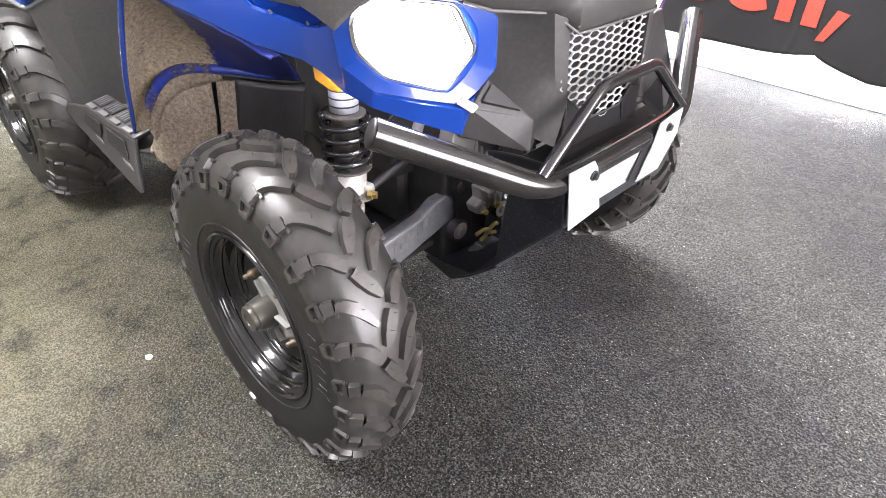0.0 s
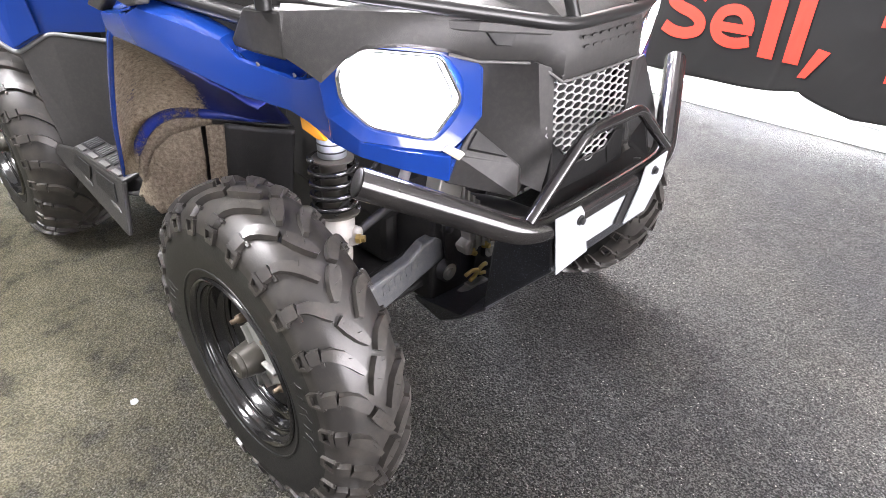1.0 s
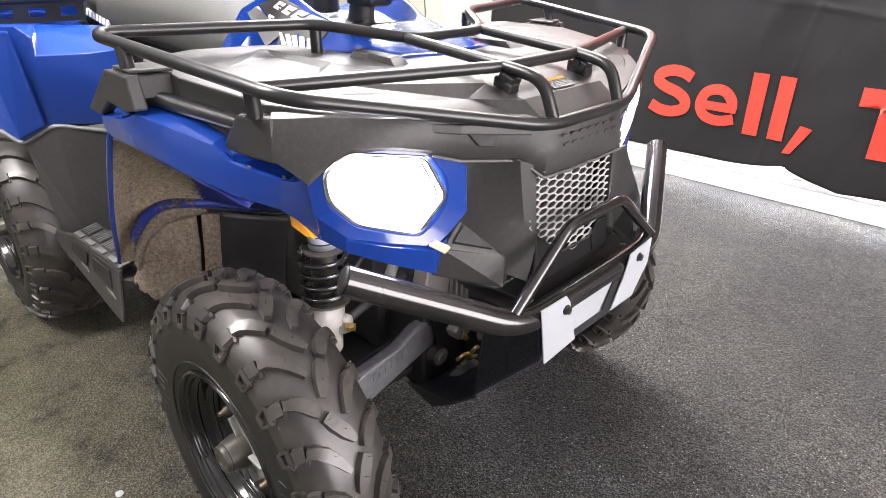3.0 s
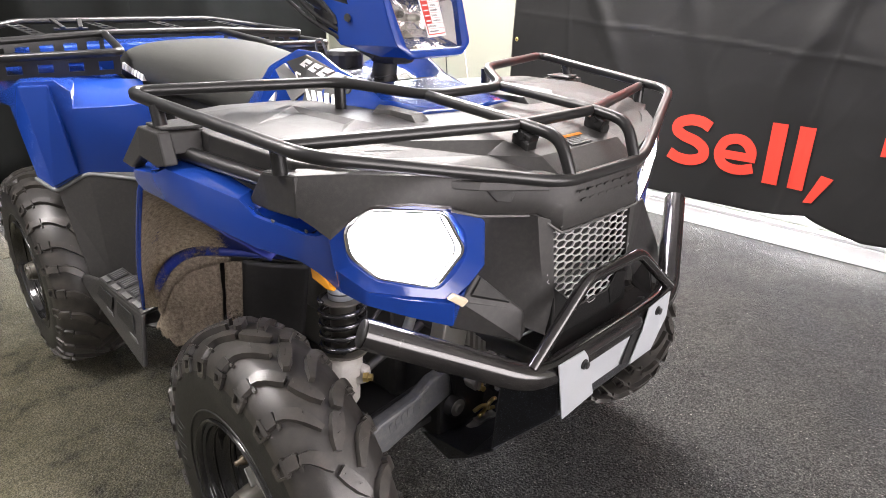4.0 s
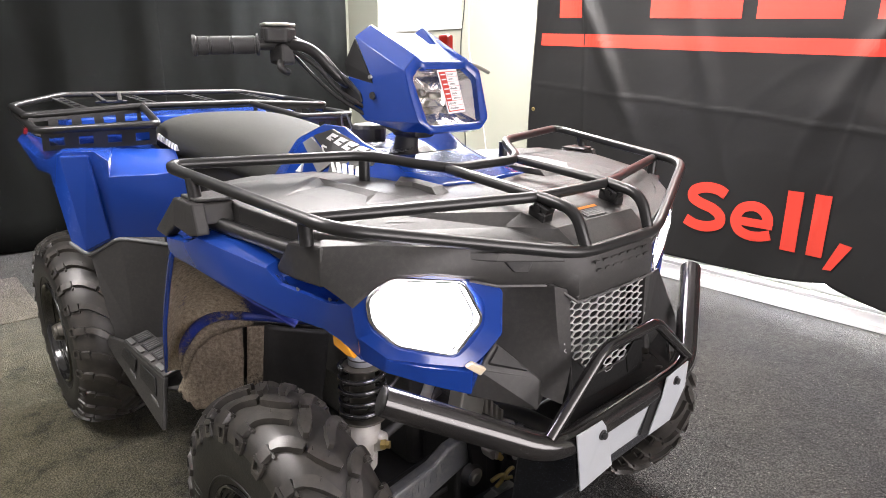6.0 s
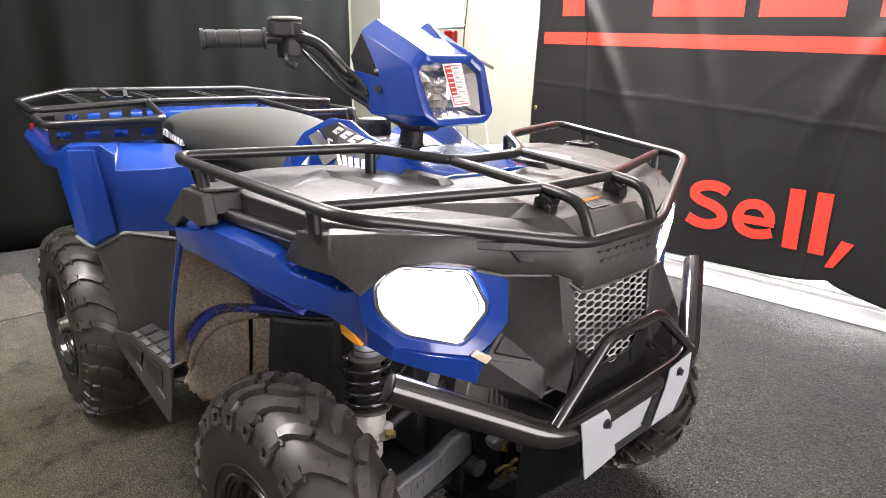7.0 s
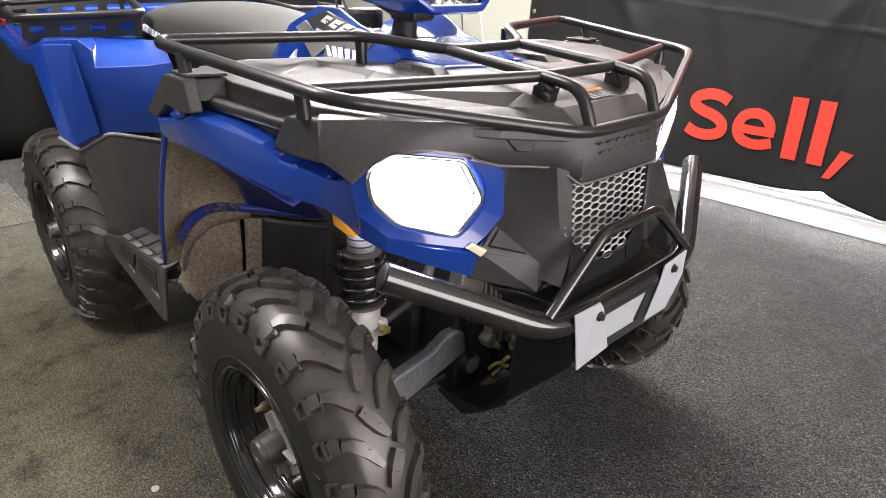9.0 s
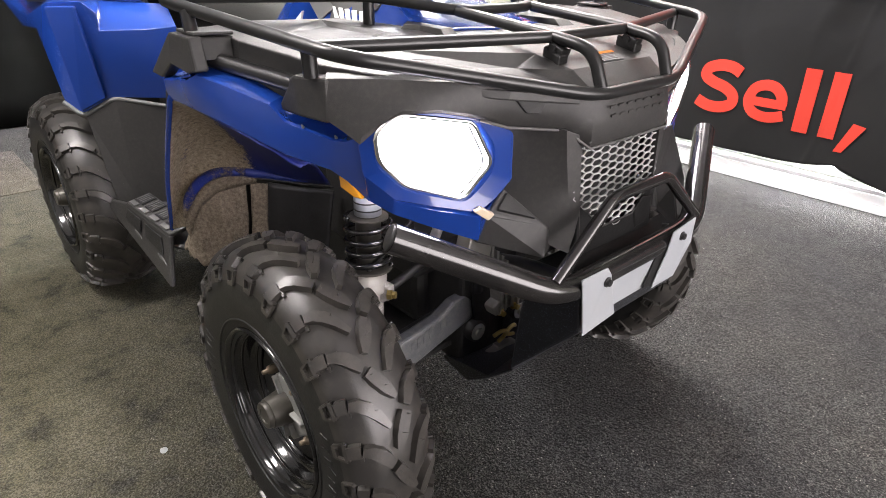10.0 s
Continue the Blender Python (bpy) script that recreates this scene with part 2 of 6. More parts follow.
def carpet_material(name, tone, warm):
    m, n, l, p = nodes_of(name)
    c = n.new("ShaderNodeTexCoord").outputs["Object"]
    loops = n.new("ShaderNodeTexVoronoi")
    loops.inputs["Scale"].default_value = 170
    l.new(c, loops.inputs["Vector"])
    fibre, patch, wide = noise_node(n, l, c, 285, 1.5, 0.5), noise_node(n, l, c, 22, 6, 0.7), noise_node(n, l, c, 1.3, 4)
    cells = n.new("ShaderNodeTexVoronoi")
    cells.inputs["Scale"].default_value = 300
    l.new(c, cells.inputs["Vector"])
    each = n.new("ShaderNodeSeparateColor")
    l.new(cells.outputs["Color"], each.inputs["Color"])
    tuft = n.new("ShaderNodeMath")
    tuft.operation = "MULTIPLY_ADD"
    l.new(each.outputs["Red"], tuft.inputs[0])
    tuft.inputs[1].default_value = 0.30
    half = n.new("ShaderNodeMath")
    half.operation = "MULTIPLY_ADD"
    l.new(fibre.outputs["Fac"], half.inputs[0])
    half.inputs[1].default_value, half.inputs[2].default_value = 0.7, 0.0
    l.new(half.outputs[0], tuft.inputs[2])
    pile = ramp_node(n, l, tuft.outputs[0], [(0.38, tuple(tone * 0.40 * w for w in warm)), (0.51, tuple(tone * 0.92 * w for w in warm)), (0.64, tuple(tone * 2.5 * w for w in warm))])
    worn = ramp_node(n, l, patch.outputs["Fac"], [(0.35, grey(0.84)), (0.65, grey(1.14))])
    stain = ramp_node(n, l, wide.outputs["Fac"], [(0.4, (0.85, 0.85, 0.84)), (0.6, (1.12, 1.1, 1.0))])
    a = n.new("ShaderNodeMix")
    a.data_type, a.blend_type = "RGBA", "MULTIPLY"
    a.inputs["Factor"].default_value = 1.0
    smudge = ramp_node(n, l, noise_node(n, l, c, 7.5, 5, 0.62).outputs["Fac"], [(0.36, grey(0.52)), (0.50, grey(1.0))])
    s0 = n.new("ShaderNodeMix")
    s0.data_type, s0.blend_type = "RGBA", "MULTIPLY"
    s0.inputs["Factor"].default_value = 0.30
    l.new(pile.outputs["Color"], s0.inputs["A"])
    l.new(smudge.outputs["Color"], s0.inputs["B"])
    l.new(s0.outputs["Result"], a.inputs["A"])
    l.new(worn.outputs["Color"], a.inputs["B"])
    b = n.new("ShaderNodeMix")
    b.data_type, b.blend_type = "RGBA", "MULTIPLY"
    b.inputs["Factor"].default_value = 1.0
    l.new(a.outputs["Result"], b.inputs["A"])
    l.new(stain.outputs["Color"], b.inputs["B"])
    lint = noise_node(n, l, c, 150, 1, 0.4)
    specks = ramp_node(n, l, lint.outputs["Fac"], [(0.715, grey(0.0)), (0.74, grey(0.8))])
    col = mix_node(n, l, specks.outputs["Color"], b.outputs["Result"], (0.34, 0.33, 0.30))
    # a pale yellowish pool beside the quad: dust, with the brighter light painted in
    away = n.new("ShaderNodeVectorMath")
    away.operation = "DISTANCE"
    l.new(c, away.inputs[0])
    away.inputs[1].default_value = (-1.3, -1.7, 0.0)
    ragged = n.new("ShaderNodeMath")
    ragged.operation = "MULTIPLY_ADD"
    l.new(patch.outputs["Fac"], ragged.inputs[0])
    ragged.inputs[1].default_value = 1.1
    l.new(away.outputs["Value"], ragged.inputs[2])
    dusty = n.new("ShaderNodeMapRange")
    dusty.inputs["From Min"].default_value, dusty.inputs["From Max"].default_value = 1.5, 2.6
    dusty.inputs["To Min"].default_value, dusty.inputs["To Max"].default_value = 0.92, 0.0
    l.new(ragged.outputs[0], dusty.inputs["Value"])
    pool_tone = ramp_node(n, l, noise_node(n, l, c, 9, 6, 0.65).outputs["Fac"], [(0.36, (0.040, 0.0375, 0.025)), (0.46, (0.094, 0.088, 0.056)), (0.66, (0.124, 0.115, 0.077))])
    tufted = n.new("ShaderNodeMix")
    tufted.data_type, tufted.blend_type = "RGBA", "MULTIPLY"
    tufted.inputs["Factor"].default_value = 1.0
    l.new(pool_tone.outputs["Color"], tufted.inputs["A"])
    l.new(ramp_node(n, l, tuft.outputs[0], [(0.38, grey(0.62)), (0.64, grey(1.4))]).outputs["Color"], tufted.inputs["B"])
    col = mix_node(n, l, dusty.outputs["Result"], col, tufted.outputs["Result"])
    l.new(col, p.inputs["Base Color"])
    p.inputs["Roughness"].default_value = 0.95
    p.inputs["Specular IOR Level"].default_value = 0.15
    p.inputs["Sheen Weight"].default_value = 0.03
    p.inputs["Sheen Roughness"].default_value = 0.45
    p.inputs["Sheen Tint"].default_value = (0.9, 0.92, 0.95, 1)
    h = n.new("ShaderNodeMath")
    h.operation = "MULTIPLY_ADD"
    l.new(fibre.outputs["Fac"], h.inputs[0])
    h.inputs[1].default_value = 0.8
    l.new(loops.outputs["Distance"], h.inputs[2])
    bump_node(n, l, p, h.outputs[0], 0.8, 0.007)
    return m


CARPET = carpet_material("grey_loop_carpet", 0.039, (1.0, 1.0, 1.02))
CARPET_PALE = carpet_material("worn_pinkish_carpet", 0.075, (1.08, 0.98, 0.9))


def cloth_material(name, dark, light, rough, weave, spec=0.5, crumple=0.0):
    m, n, l, p = nodes_of(name)
    p.inputs["Specular IOR Level"].default_value = spec
    c = n.new("ShaderNodeTexCoord").outputs["Object"]
    big, fine = noise_node(n, l, c, 2.2, 5), noise_node(n, l, c, weave, 2)
    crease = noise_node(n, l, c, 3.0, 4, 0.5)
    l.new(mix_node(n, l, big.outputs["Fac"], dark, light), p.inputs["Base Color"])
    rr = n.new("ShaderNodeMapRange")
    rr.inputs["To Min"].default_value, rr.inputs["To Max"].default_value = rough
    l.new(big.outputs["Fac"], rr.inputs["Value"])
    l.new(rr.outputs["Result"], p.inputs["Roughness"])
    h = n.new("ShaderNodeMath")
    h.operation = "MULTIPLY_ADD"
    l.new(fine.outputs["Fac"], h.inputs[0])
    h.inputs[1].default_value = 0.04
    l.new(crease.outputs["Fac"], h.inputs[2])
    total = h.outputs[0]
    if crumple:
        # sharp pressed-in folds: thin lines where a warped noise crosses its middle, fading in and out
        for scale, share, place in ((1.9, 1.0, 0.0), (4.5, 0.6, 3.1)):
            mp = n.new("ShaderNodeMapping")
            mp.inputs["Location"].default_value = (place, place, place * 2)
            mp.inputs["Rotation"].default_value = (0, 0.5 + place, 0)
            mp.inputs["Scale"].default_value = (1.0, 1.0, 0.45)
            l.new(c, mp.inputs["Vector"])
            lines, fade = noise_node(n, l, mp.outputs["Vector"], scale, 1.5), noise_node(n, l, mp.outputs["Vector"], scale * 1.3, 2)
            thin = ramp_node(n, l, lines.outputs["Fac"], [(0.488, grey(0.0)), (0.5, grey(1.0)), (0.512, grey(0.0))])
            some = ramp_node(n, l, fade.outputs["Fac"], [(0.46, grey(0.0)), (0.62, grey(crumple * share))])
            both_marks = n.new("ShaderNodeMath")
            both_marks.operation = "MULTIPLY"
            l.new(thin.outputs["Color"], both_marks.inputs[0])
            l.new(some.outputs["Color"], both_marks.inputs[1])
            summed = n.new("ShaderNodeMath")
            l.new(total, summed.inputs[0])
            l.new(both_marks.outputs[0], summed.inputs[1])
            total = summed.outputs[0]
    bump_node(n, l, p, total, 0.25, 0.03)
    return m


VINYL = cloth_material("black_banner_vinyl", grey(0.010), grey(0.016), (0.32, 0.44), 500, 0.45)
DRAPE = cloth_material("black_drape_cloth", (0.004, 0.0044, 0.004), (0.008, 0.0084, 0.008), (0.8, 0.95), 700, 0.05)


# ---- mesh helpers ----
def from_bm(name, bm, material, parent=None, label="", smooth=False, bevel=0.0, thick=0.0, segments=2):
    me = bpy.data.meshes.new(name)
    bmesh.ops.recalc_face_normals(bm, faces=bm.faces)
    bm.to_mesh(me)
    bm.free()
    for mm in material if isinstance(material, (list, tuple)) else [material]:
        me.materials.append(mm)
    if smooth:
        me.polygons.foreach_set("use_smooth", [True] * len(me.polygons))
    ob = new(name, me)
    if parent is not None:
        ob.parent = parent
    if thick:
        s = ob.modifiers.new("thickness", "SOLIDIFY")
        s.thickness, s.offset = thick, -1
    if bevel:
        b = ob.modifiers.new("edges", "BEVEL")
        b.width, b.segments, b.limit_method, b.angle_limit = bevel, segments, "ANGLE", radians(25)
        b.harden_normals = False
    if label:
        ob["label"] = label
    return ob


part = from_bm


def mesh_bm(verts, faces):
    bm = bmesh.new()
    vs = [bm.verts.new(v) for v in verts]
    for f in faces:
        bm.faces.new([vs[i] for i in f])
    return bm


def side(verts, s):
    """Points of the right-hand side (y negative), as they are for s = -1, mirrored for s = 1."""
    return [(x, y if s < 0 else -y, z) for x, y, z in verts]


def slab(outline, push, bm=None):
    """A plate from a flat outline, pushed along a vector."""
    bm = bm or bmesh.new()
    a = [bm.verts.new(v) for v in outline]
    b = [bm.verts.new(Vector(v) + Vector(push)) for v in outline]
    bm.faces.new(a)
    bm.faces.new(b[::-1])
    for i in range(len(a)):
        j = (i + 1) % len(a)
        bm.faces.new((a[j], a[i], b[i], b[j]))
    return bm


def box_bm(lo, hi, bm=None):
    return slab([(lo[0], lo[1], lo[2]), (hi[0], lo[1], lo[2]), (hi[0], hi[1], lo[2]), (lo[0], hi[1], lo[2])], (0, 0, hi[2] - lo[2]), bm)


def rounded(points, radius, steps=5, closed=False):
    """The polyline with its corners rounded off."""
    pts = [Vector(p) for p in points]
    out, n = [], len(pts)
    for i, p in enumerate(pts):
        if not closed and i in (0, n - 1):
            out.append(p)
            continue
        a, b = pts[i - 1], pts[(i + 1) % n]
        r = min(radius, (a - p).length * 0.45, (b - p).length * 0.45)
        p0, p1 = p + (a - p).normalized() * r, p + (b - p).normalized() * r
        for k in range(steps + 1):
            t = k / steps
            out.append(p0 * (1 - t) ** 2 + p * 2 * t * (1 - t) + p1 * t * t)
    return out


def sweep(points, radius, closed=False, sides=12, bm=None, taper=None):
    bm = bm or bmesh.new()
    pts = [Vector(p) for p in points]
    n = len(pts)
    rings = []
    up = None
    for i, p in enumerate(pts):
        if closed:
            d = (pts[(i + 1) % n] - pts[i - 1]).normalized()
        else:
            d = (pts[min(i + 1, n - 1)] - pts[max(i - 1, 0)]).normalized()
        if up is None:
            up = Vector((0, 0, 1)) if abs(d.z) < 0.9 else Vector((1, 0, 0))
        up = (up - d * up.dot(d)).normalized()
        right = d.cross(up)
        r = radius * (taper[i] if taper else 1)
        rings.append([bm.verts.new(p + (right * math.cos(2 * math.pi * k / sides) + up * math.sin(2 * math.pi * k / sides)) * r) for k in range(sides)])
    for i in range(n if closed else n - 1):
        a, b = rings[i], rings[(i + 1) % n]
        for k in range(sides):
            bm.faces.new((a[k], a[(k + 1) % sides], b[(k + 1) % sides], b[k]))
    if not closed:
        bm.faces.new(rings[0][::-1])
        bm.faces.new(rings[-1])
    return bm


def tube(name, points, radius, material, parent, bend=0.03, closed=False, label="", sides=12):
    ob = from_bm(name, sweep(rounded(points, bend, closed=closed), radius, closed, sides), material, parent, label, smooth=True)
    return split_edges(ob, 50)


def spun(profile, steps=48, axis_y=True, bm=None):
    """A body of revolution about the y axis from (radius, y) pairs."""
    bm = bm or bmesh.new()
    rings = []
    for r, y in profile:
        if r < 1e-5:
            rings.append([bm.verts.new((0, y, 0))])
        else:
            rings.append([bm.verts.new((r * math.cos(2 * math.pi * k / steps), y, r * math.sin(2 * math.pi * k / steps))) for k in range(steps)])
    for a, b in zip(rings, rings[1:]):
        for k in range(steps):
            j = (k + 1) % steps
            if len(a) == 1:
                bm.faces.new((a[0], b[k], b[j]))
            elif len(b) == 1:
                bm.faces.new((a[j], a[k], b[0]))
            else:
                bm.faces.new((a[k], a[j], b[j], b[k]))
    return bm


def along(a, b, profile, steps=20, bm=None):
    """A body of revolution about the line from a to b; profile: (radius, share of the way)."""
    bm = bm or bmesh.new()
    a, b = Vector(a), Vector(b)
    d = (b - a).normalized()
    u = d.orthogonal().normalized()
    w = d.cross(u)
    rings = [[bm.verts.new(a + (b - a) * t + (u * math.cos(2 * math.pi * k / steps) + w * math.sin(2 * math.pi * k / steps)) * r) for k in range(steps)] for r, t in profile]
    for p, q in zip(rings, rings[1:]):
        for k in range(steps):
            j = (k + 1) % steps
            bm.faces.new((p[k], p[j], q[j], q[k]))
    bm.faces.new(rings[0][::-1])
    bm.faces.new(rings[-1])
    return bm


def split_edges(ob, angle=40):
    """Mark the creases of a smooth-shaded mesh as sharp."""
    bm = bmesh.new()
    bm.from_mesh(ob.data)
    for e in bm.edges:
        e.smooth = len(e.link_faces) == 2 and e.calc_face_angle() < radians(angle)
    bm.to_mesh(ob.data)
    bm.free()
    return ob


def smooth_line(pts, n):
    """The polyline as n + 1 points of a Catmull-Rom curve."""
    p = [Vector(q) for q in pts]
    p = [p[0] * 2 - p[1]] + p + [p[-1] * 2 - p[-2]]
    out = []
    for i in range(n + 1):
        u = i / n * (len(pts) - 1)
        k = min(int(u), len(pts) - 2)
        t = u - k
        a, b, c, d = p[k:k + 4]
        out.append(0.5 * (2 * b + (c - a) * t + (2 * a - 5 * b + 4 * c - d) * t * t + (3 * b - a - 3 * c + d) * t ** 3))
    return out


# ---- the room ----
ROOM_X0, ROOM_X1, ROOM_Y0, ROOM_Y1, ROOM_H = -3.75, 4.2, -3.8, 2.25, 2.6
BANNER_WINDOW = (-1.45, 2.55, 0.10, 2.15)
SMALL_WINDOW = (-3.34, -2.41, 1.37, 2.3)


def structure(name, bm, material, label, category, parent=None, **more):
    return tagged(from_bm(name, bm, material, parent, **more), label, category, kind="structure")


floor = structure("floor", box_bm((ROOM_X0 - 0.2, ROOM_Y0 - 0.2, -0.1), (ROOM_X1 + 0.2, ROOM_Y1 + 0.4, 0.0)), CARPET, "dark grey speckled loop carpet, worn, with a dusty pool painted brighter", "floor")
strip = structure("floor_strip", box_bm((-3.05, ROOM_Y0, -0.002), (-2.33, -0.42, 0.004)), CARPET_PALE, "paler pinkish strip of worn carpet beside the drape", "floor", bevel=0.002)
structure("ceiling", box_bm((ROOM_X0 - 0.2, ROOM_Y0 - 0.2, ROOM_H), (ROOM_X1 + 0.2, ROOM_Y1 + 0.4, ROOM_H + 0.1)), CEIL, "plain white painted ceiling", "ceiling")


def wall_with_holes(holes):
    """The long wall as blocks round its window openings."""
    bm = bmesh.new()
    xs = sorted({ROOM_X0 - 0.2, ROOM_X1 + 0.2, *(v for h in holes for v in h[:2])})
    for a, b in zip(xs, xs[1:]):
        inside = [h for h in holes if h[0] <= a and b <= h[1]]
        spans = [(0.0, inside[0][2]), (inside[0][3], ROOM_H)] if inside else [(0.0, ROOM_H)]
        for lo, hi in spans:
            box_bm((a, ROOM_Y1, lo), (b, ROOM_Y1 + 0.15, hi), bm)
    return bm


structure("wall_north", wall_with_holes([BANNER_WINDOW, SMALL_WINDOW]), CREAM, "cream painted wall with a bright window", "wall")
structure("wall_south", box_bm((ROOM_X0 - 0.2, ROOM_Y0 - 0.15, 0), (ROOM_X1 + 0.2, ROOM_Y0, ROOM_H)), GREYWALL, "unseen plain grey wall, tone set for bounced light", "wall")
structure("wall_west", box_bm((ROOM_X0 - 0.15, ROOM_Y0, 0), (ROOM_X0, ROOM_Y1, ROOM_H)), CREAM, "plain cream painted wall behind the drape", "wall")
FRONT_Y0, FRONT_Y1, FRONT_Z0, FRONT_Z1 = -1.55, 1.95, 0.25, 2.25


def assumed_front():
    """The short wall ahead of the quad, as blocks round one assumed window opening."""
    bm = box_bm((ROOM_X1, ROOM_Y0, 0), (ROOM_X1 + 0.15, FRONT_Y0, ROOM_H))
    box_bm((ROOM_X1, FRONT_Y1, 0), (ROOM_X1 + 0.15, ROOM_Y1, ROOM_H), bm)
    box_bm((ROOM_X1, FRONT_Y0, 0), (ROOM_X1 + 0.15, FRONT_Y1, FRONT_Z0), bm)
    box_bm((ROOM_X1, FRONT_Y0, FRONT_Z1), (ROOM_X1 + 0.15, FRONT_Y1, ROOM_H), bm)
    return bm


structure("wall_east", assumed_front(), GREYWALL, "unseen plain grey wall with an assumed window opening", "wall")
# frame and panes of the assumed window, out of view
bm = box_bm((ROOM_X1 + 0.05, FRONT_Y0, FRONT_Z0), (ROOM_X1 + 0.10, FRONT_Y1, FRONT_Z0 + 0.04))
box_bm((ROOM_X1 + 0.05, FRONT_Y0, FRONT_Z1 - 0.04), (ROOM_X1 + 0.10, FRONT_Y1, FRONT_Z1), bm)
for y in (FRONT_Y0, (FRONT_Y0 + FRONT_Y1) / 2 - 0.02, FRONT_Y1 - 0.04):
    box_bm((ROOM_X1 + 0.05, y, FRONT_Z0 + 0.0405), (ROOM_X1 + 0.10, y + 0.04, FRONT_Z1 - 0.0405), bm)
assumed_window = structure("window_added", bm, TRIM, "unseen white-framed window, assumed, added to light the quad's front", "window", bevel=0.003)
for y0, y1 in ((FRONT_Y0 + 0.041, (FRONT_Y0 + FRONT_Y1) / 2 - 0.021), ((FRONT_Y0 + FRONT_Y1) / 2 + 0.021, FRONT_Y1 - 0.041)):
    pane = part("pane", box_bm((ROOM_X1 + 0.072, y0, FRONT_Z0 + 0.041), (ROOM_X1 + 0.078, y1, FRONT_Z1 - 0.041)), PANE, assumed_window)
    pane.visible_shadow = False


def skirting():
    bm = box_bm((-2.2, ROOM_Y1 - 0.016, 0.0), (ROOM_X1, ROOM_Y1 - 0.001, 0.078))
    box_bm((-2.2, ROOM_Y1 - 0.028, 0.0), (ROOM_X1, ROOM_Y1 - 0.0165, 0.034), bm)
    return bm


structure("baseboard", skirting(), TRIM, "white two-step skirting board along the carpet", "skirting", bevel=0.003)


def window(name, hole, label, bars):
    x0, x1, z0, z1 = hole
    bm, y = bmesh.new(), ROOM_Y1 + 0.04
    for lo, hi in (((x0, z0), (x1, z0 + 0.035)), ((x0, z1 - 0.035), (x1, z1)), ((x0, z0 + 0.0355), (x0 + 0.035, z1 - 0.0355)), ((x1 - 0.035, z0 + 0.0355), (x1, z1 - 0.0355))):
        box_bm((lo[0], y, lo[1]), (hi[0], y + 0.05, hi[1]), bm)
    frame_ob = structure(name, bm, TRIM, label, "window", bevel=0.003)
    edges = [x0 + 0.036] + [x0 + (x1 - x0) * k / (bars + 1) for k in range(1, bars + 1)] + [x1 - 0.036]
    for a, b in zip(edges, edges[1:]):
        pane = part("pane", box_bm((a + 0.004, y + 0.022, z0 + 0.036), (b - 0.004, y + 0.028, z1 - 0.036)), PANE, frame_ob)
        pane.visible_shadow = False
    for a in edges[1:-1]:
        part("mullion", box_bm((a - 0.0035, y + 0.005, z0 + 0.0355), (a + 0.0035, y + 0.045, z1 - 0.0355)), TRIM, frame_ob)
    part("window_sill", box_bm((x0 - 0.02, ROOM_Y1 - 0.012, z0 - 0.02), (x1 + 0.02, y - 0.001, z0 - 0.001)), TRIM, frame_ob, bevel=0.003)
    return frame_ob


window("window_1", BANNER_WINDOW, "low white-framed shop window behind the banner, bright with daylight", 3)
window("window_2", SMALL_WINDOW, "small white-framed window, bright with daylight", 0)
structure("backdrop", box_bm((ROOM_X0 - 1, ROOM_Y1 + 0.5, -0.5), (ROOM_X1 + 1, ROOM_Y1 + 0.52, 3.2)), DAYLIGHT, "plain bright daylight outside the windows", "backdrop")


# ---- drape along the short wall ----
def drape_bm(y0, y1, back):
    bm = bmesh.new()
    cols, rows = 110, 14
    z0, z1 = 0.012, 2.56
    grid = []
    for i in range(cols + 1):
        y = y0 + (y1 - y0) * i / cols
        col = []
        for j in range(rows + 1):
            v = j / rows
            amp = 0.030 * (1.0 - 0.35 * v)
            f = math.sin(y * 11 + 1.6 * math.sin(y * 2.1)) + 0.35 * math.sin(y * 23 + v * 1.1) + 0.7 * noise.noise((y * 2.3, v * 1.5, 3.0))
            col.append(bm.verts.new((-3.56 - back + amp * f * 0.6, y + 0.02 * noise.noise((y * 4, v * 2, 1.0)), z0 + (z1 - z0) * v + (0.008 * math.sin(y * 9) if j == 0 else 0))))
        grid.append(col)
    for a, b in zip(grid, grid[1:]):
        for j in range(rows):
            bm.faces.new((a[j], b[j], b[j + 1], a[j + 1]))
    return bm


drape = tagged(new("drape"), "floor-length black cloth drape hanging in soft folds", "curtain")
for k in range(4):
    y0 = ROOM_Y0 + 0.05 + 1.45 * k
    part("drape_panel", drape_bm(y0, y0 + 1.50, 0.012 * (k % 2)), DRAPE, drape, smooth=True, thick=0.003)
part("curtain_rail", along((-3.60, ROOM_Y0 + 0.03, 2.568), (-3.60, 2.06, 2.568), [(0.012, 0), (0.012, 1)]), STEEL, drape, smooth=True)

# ---- banner ----
BANNER_X0, BANNER_X1, BANNER_TOP = -1.70, 3.0, 2.30


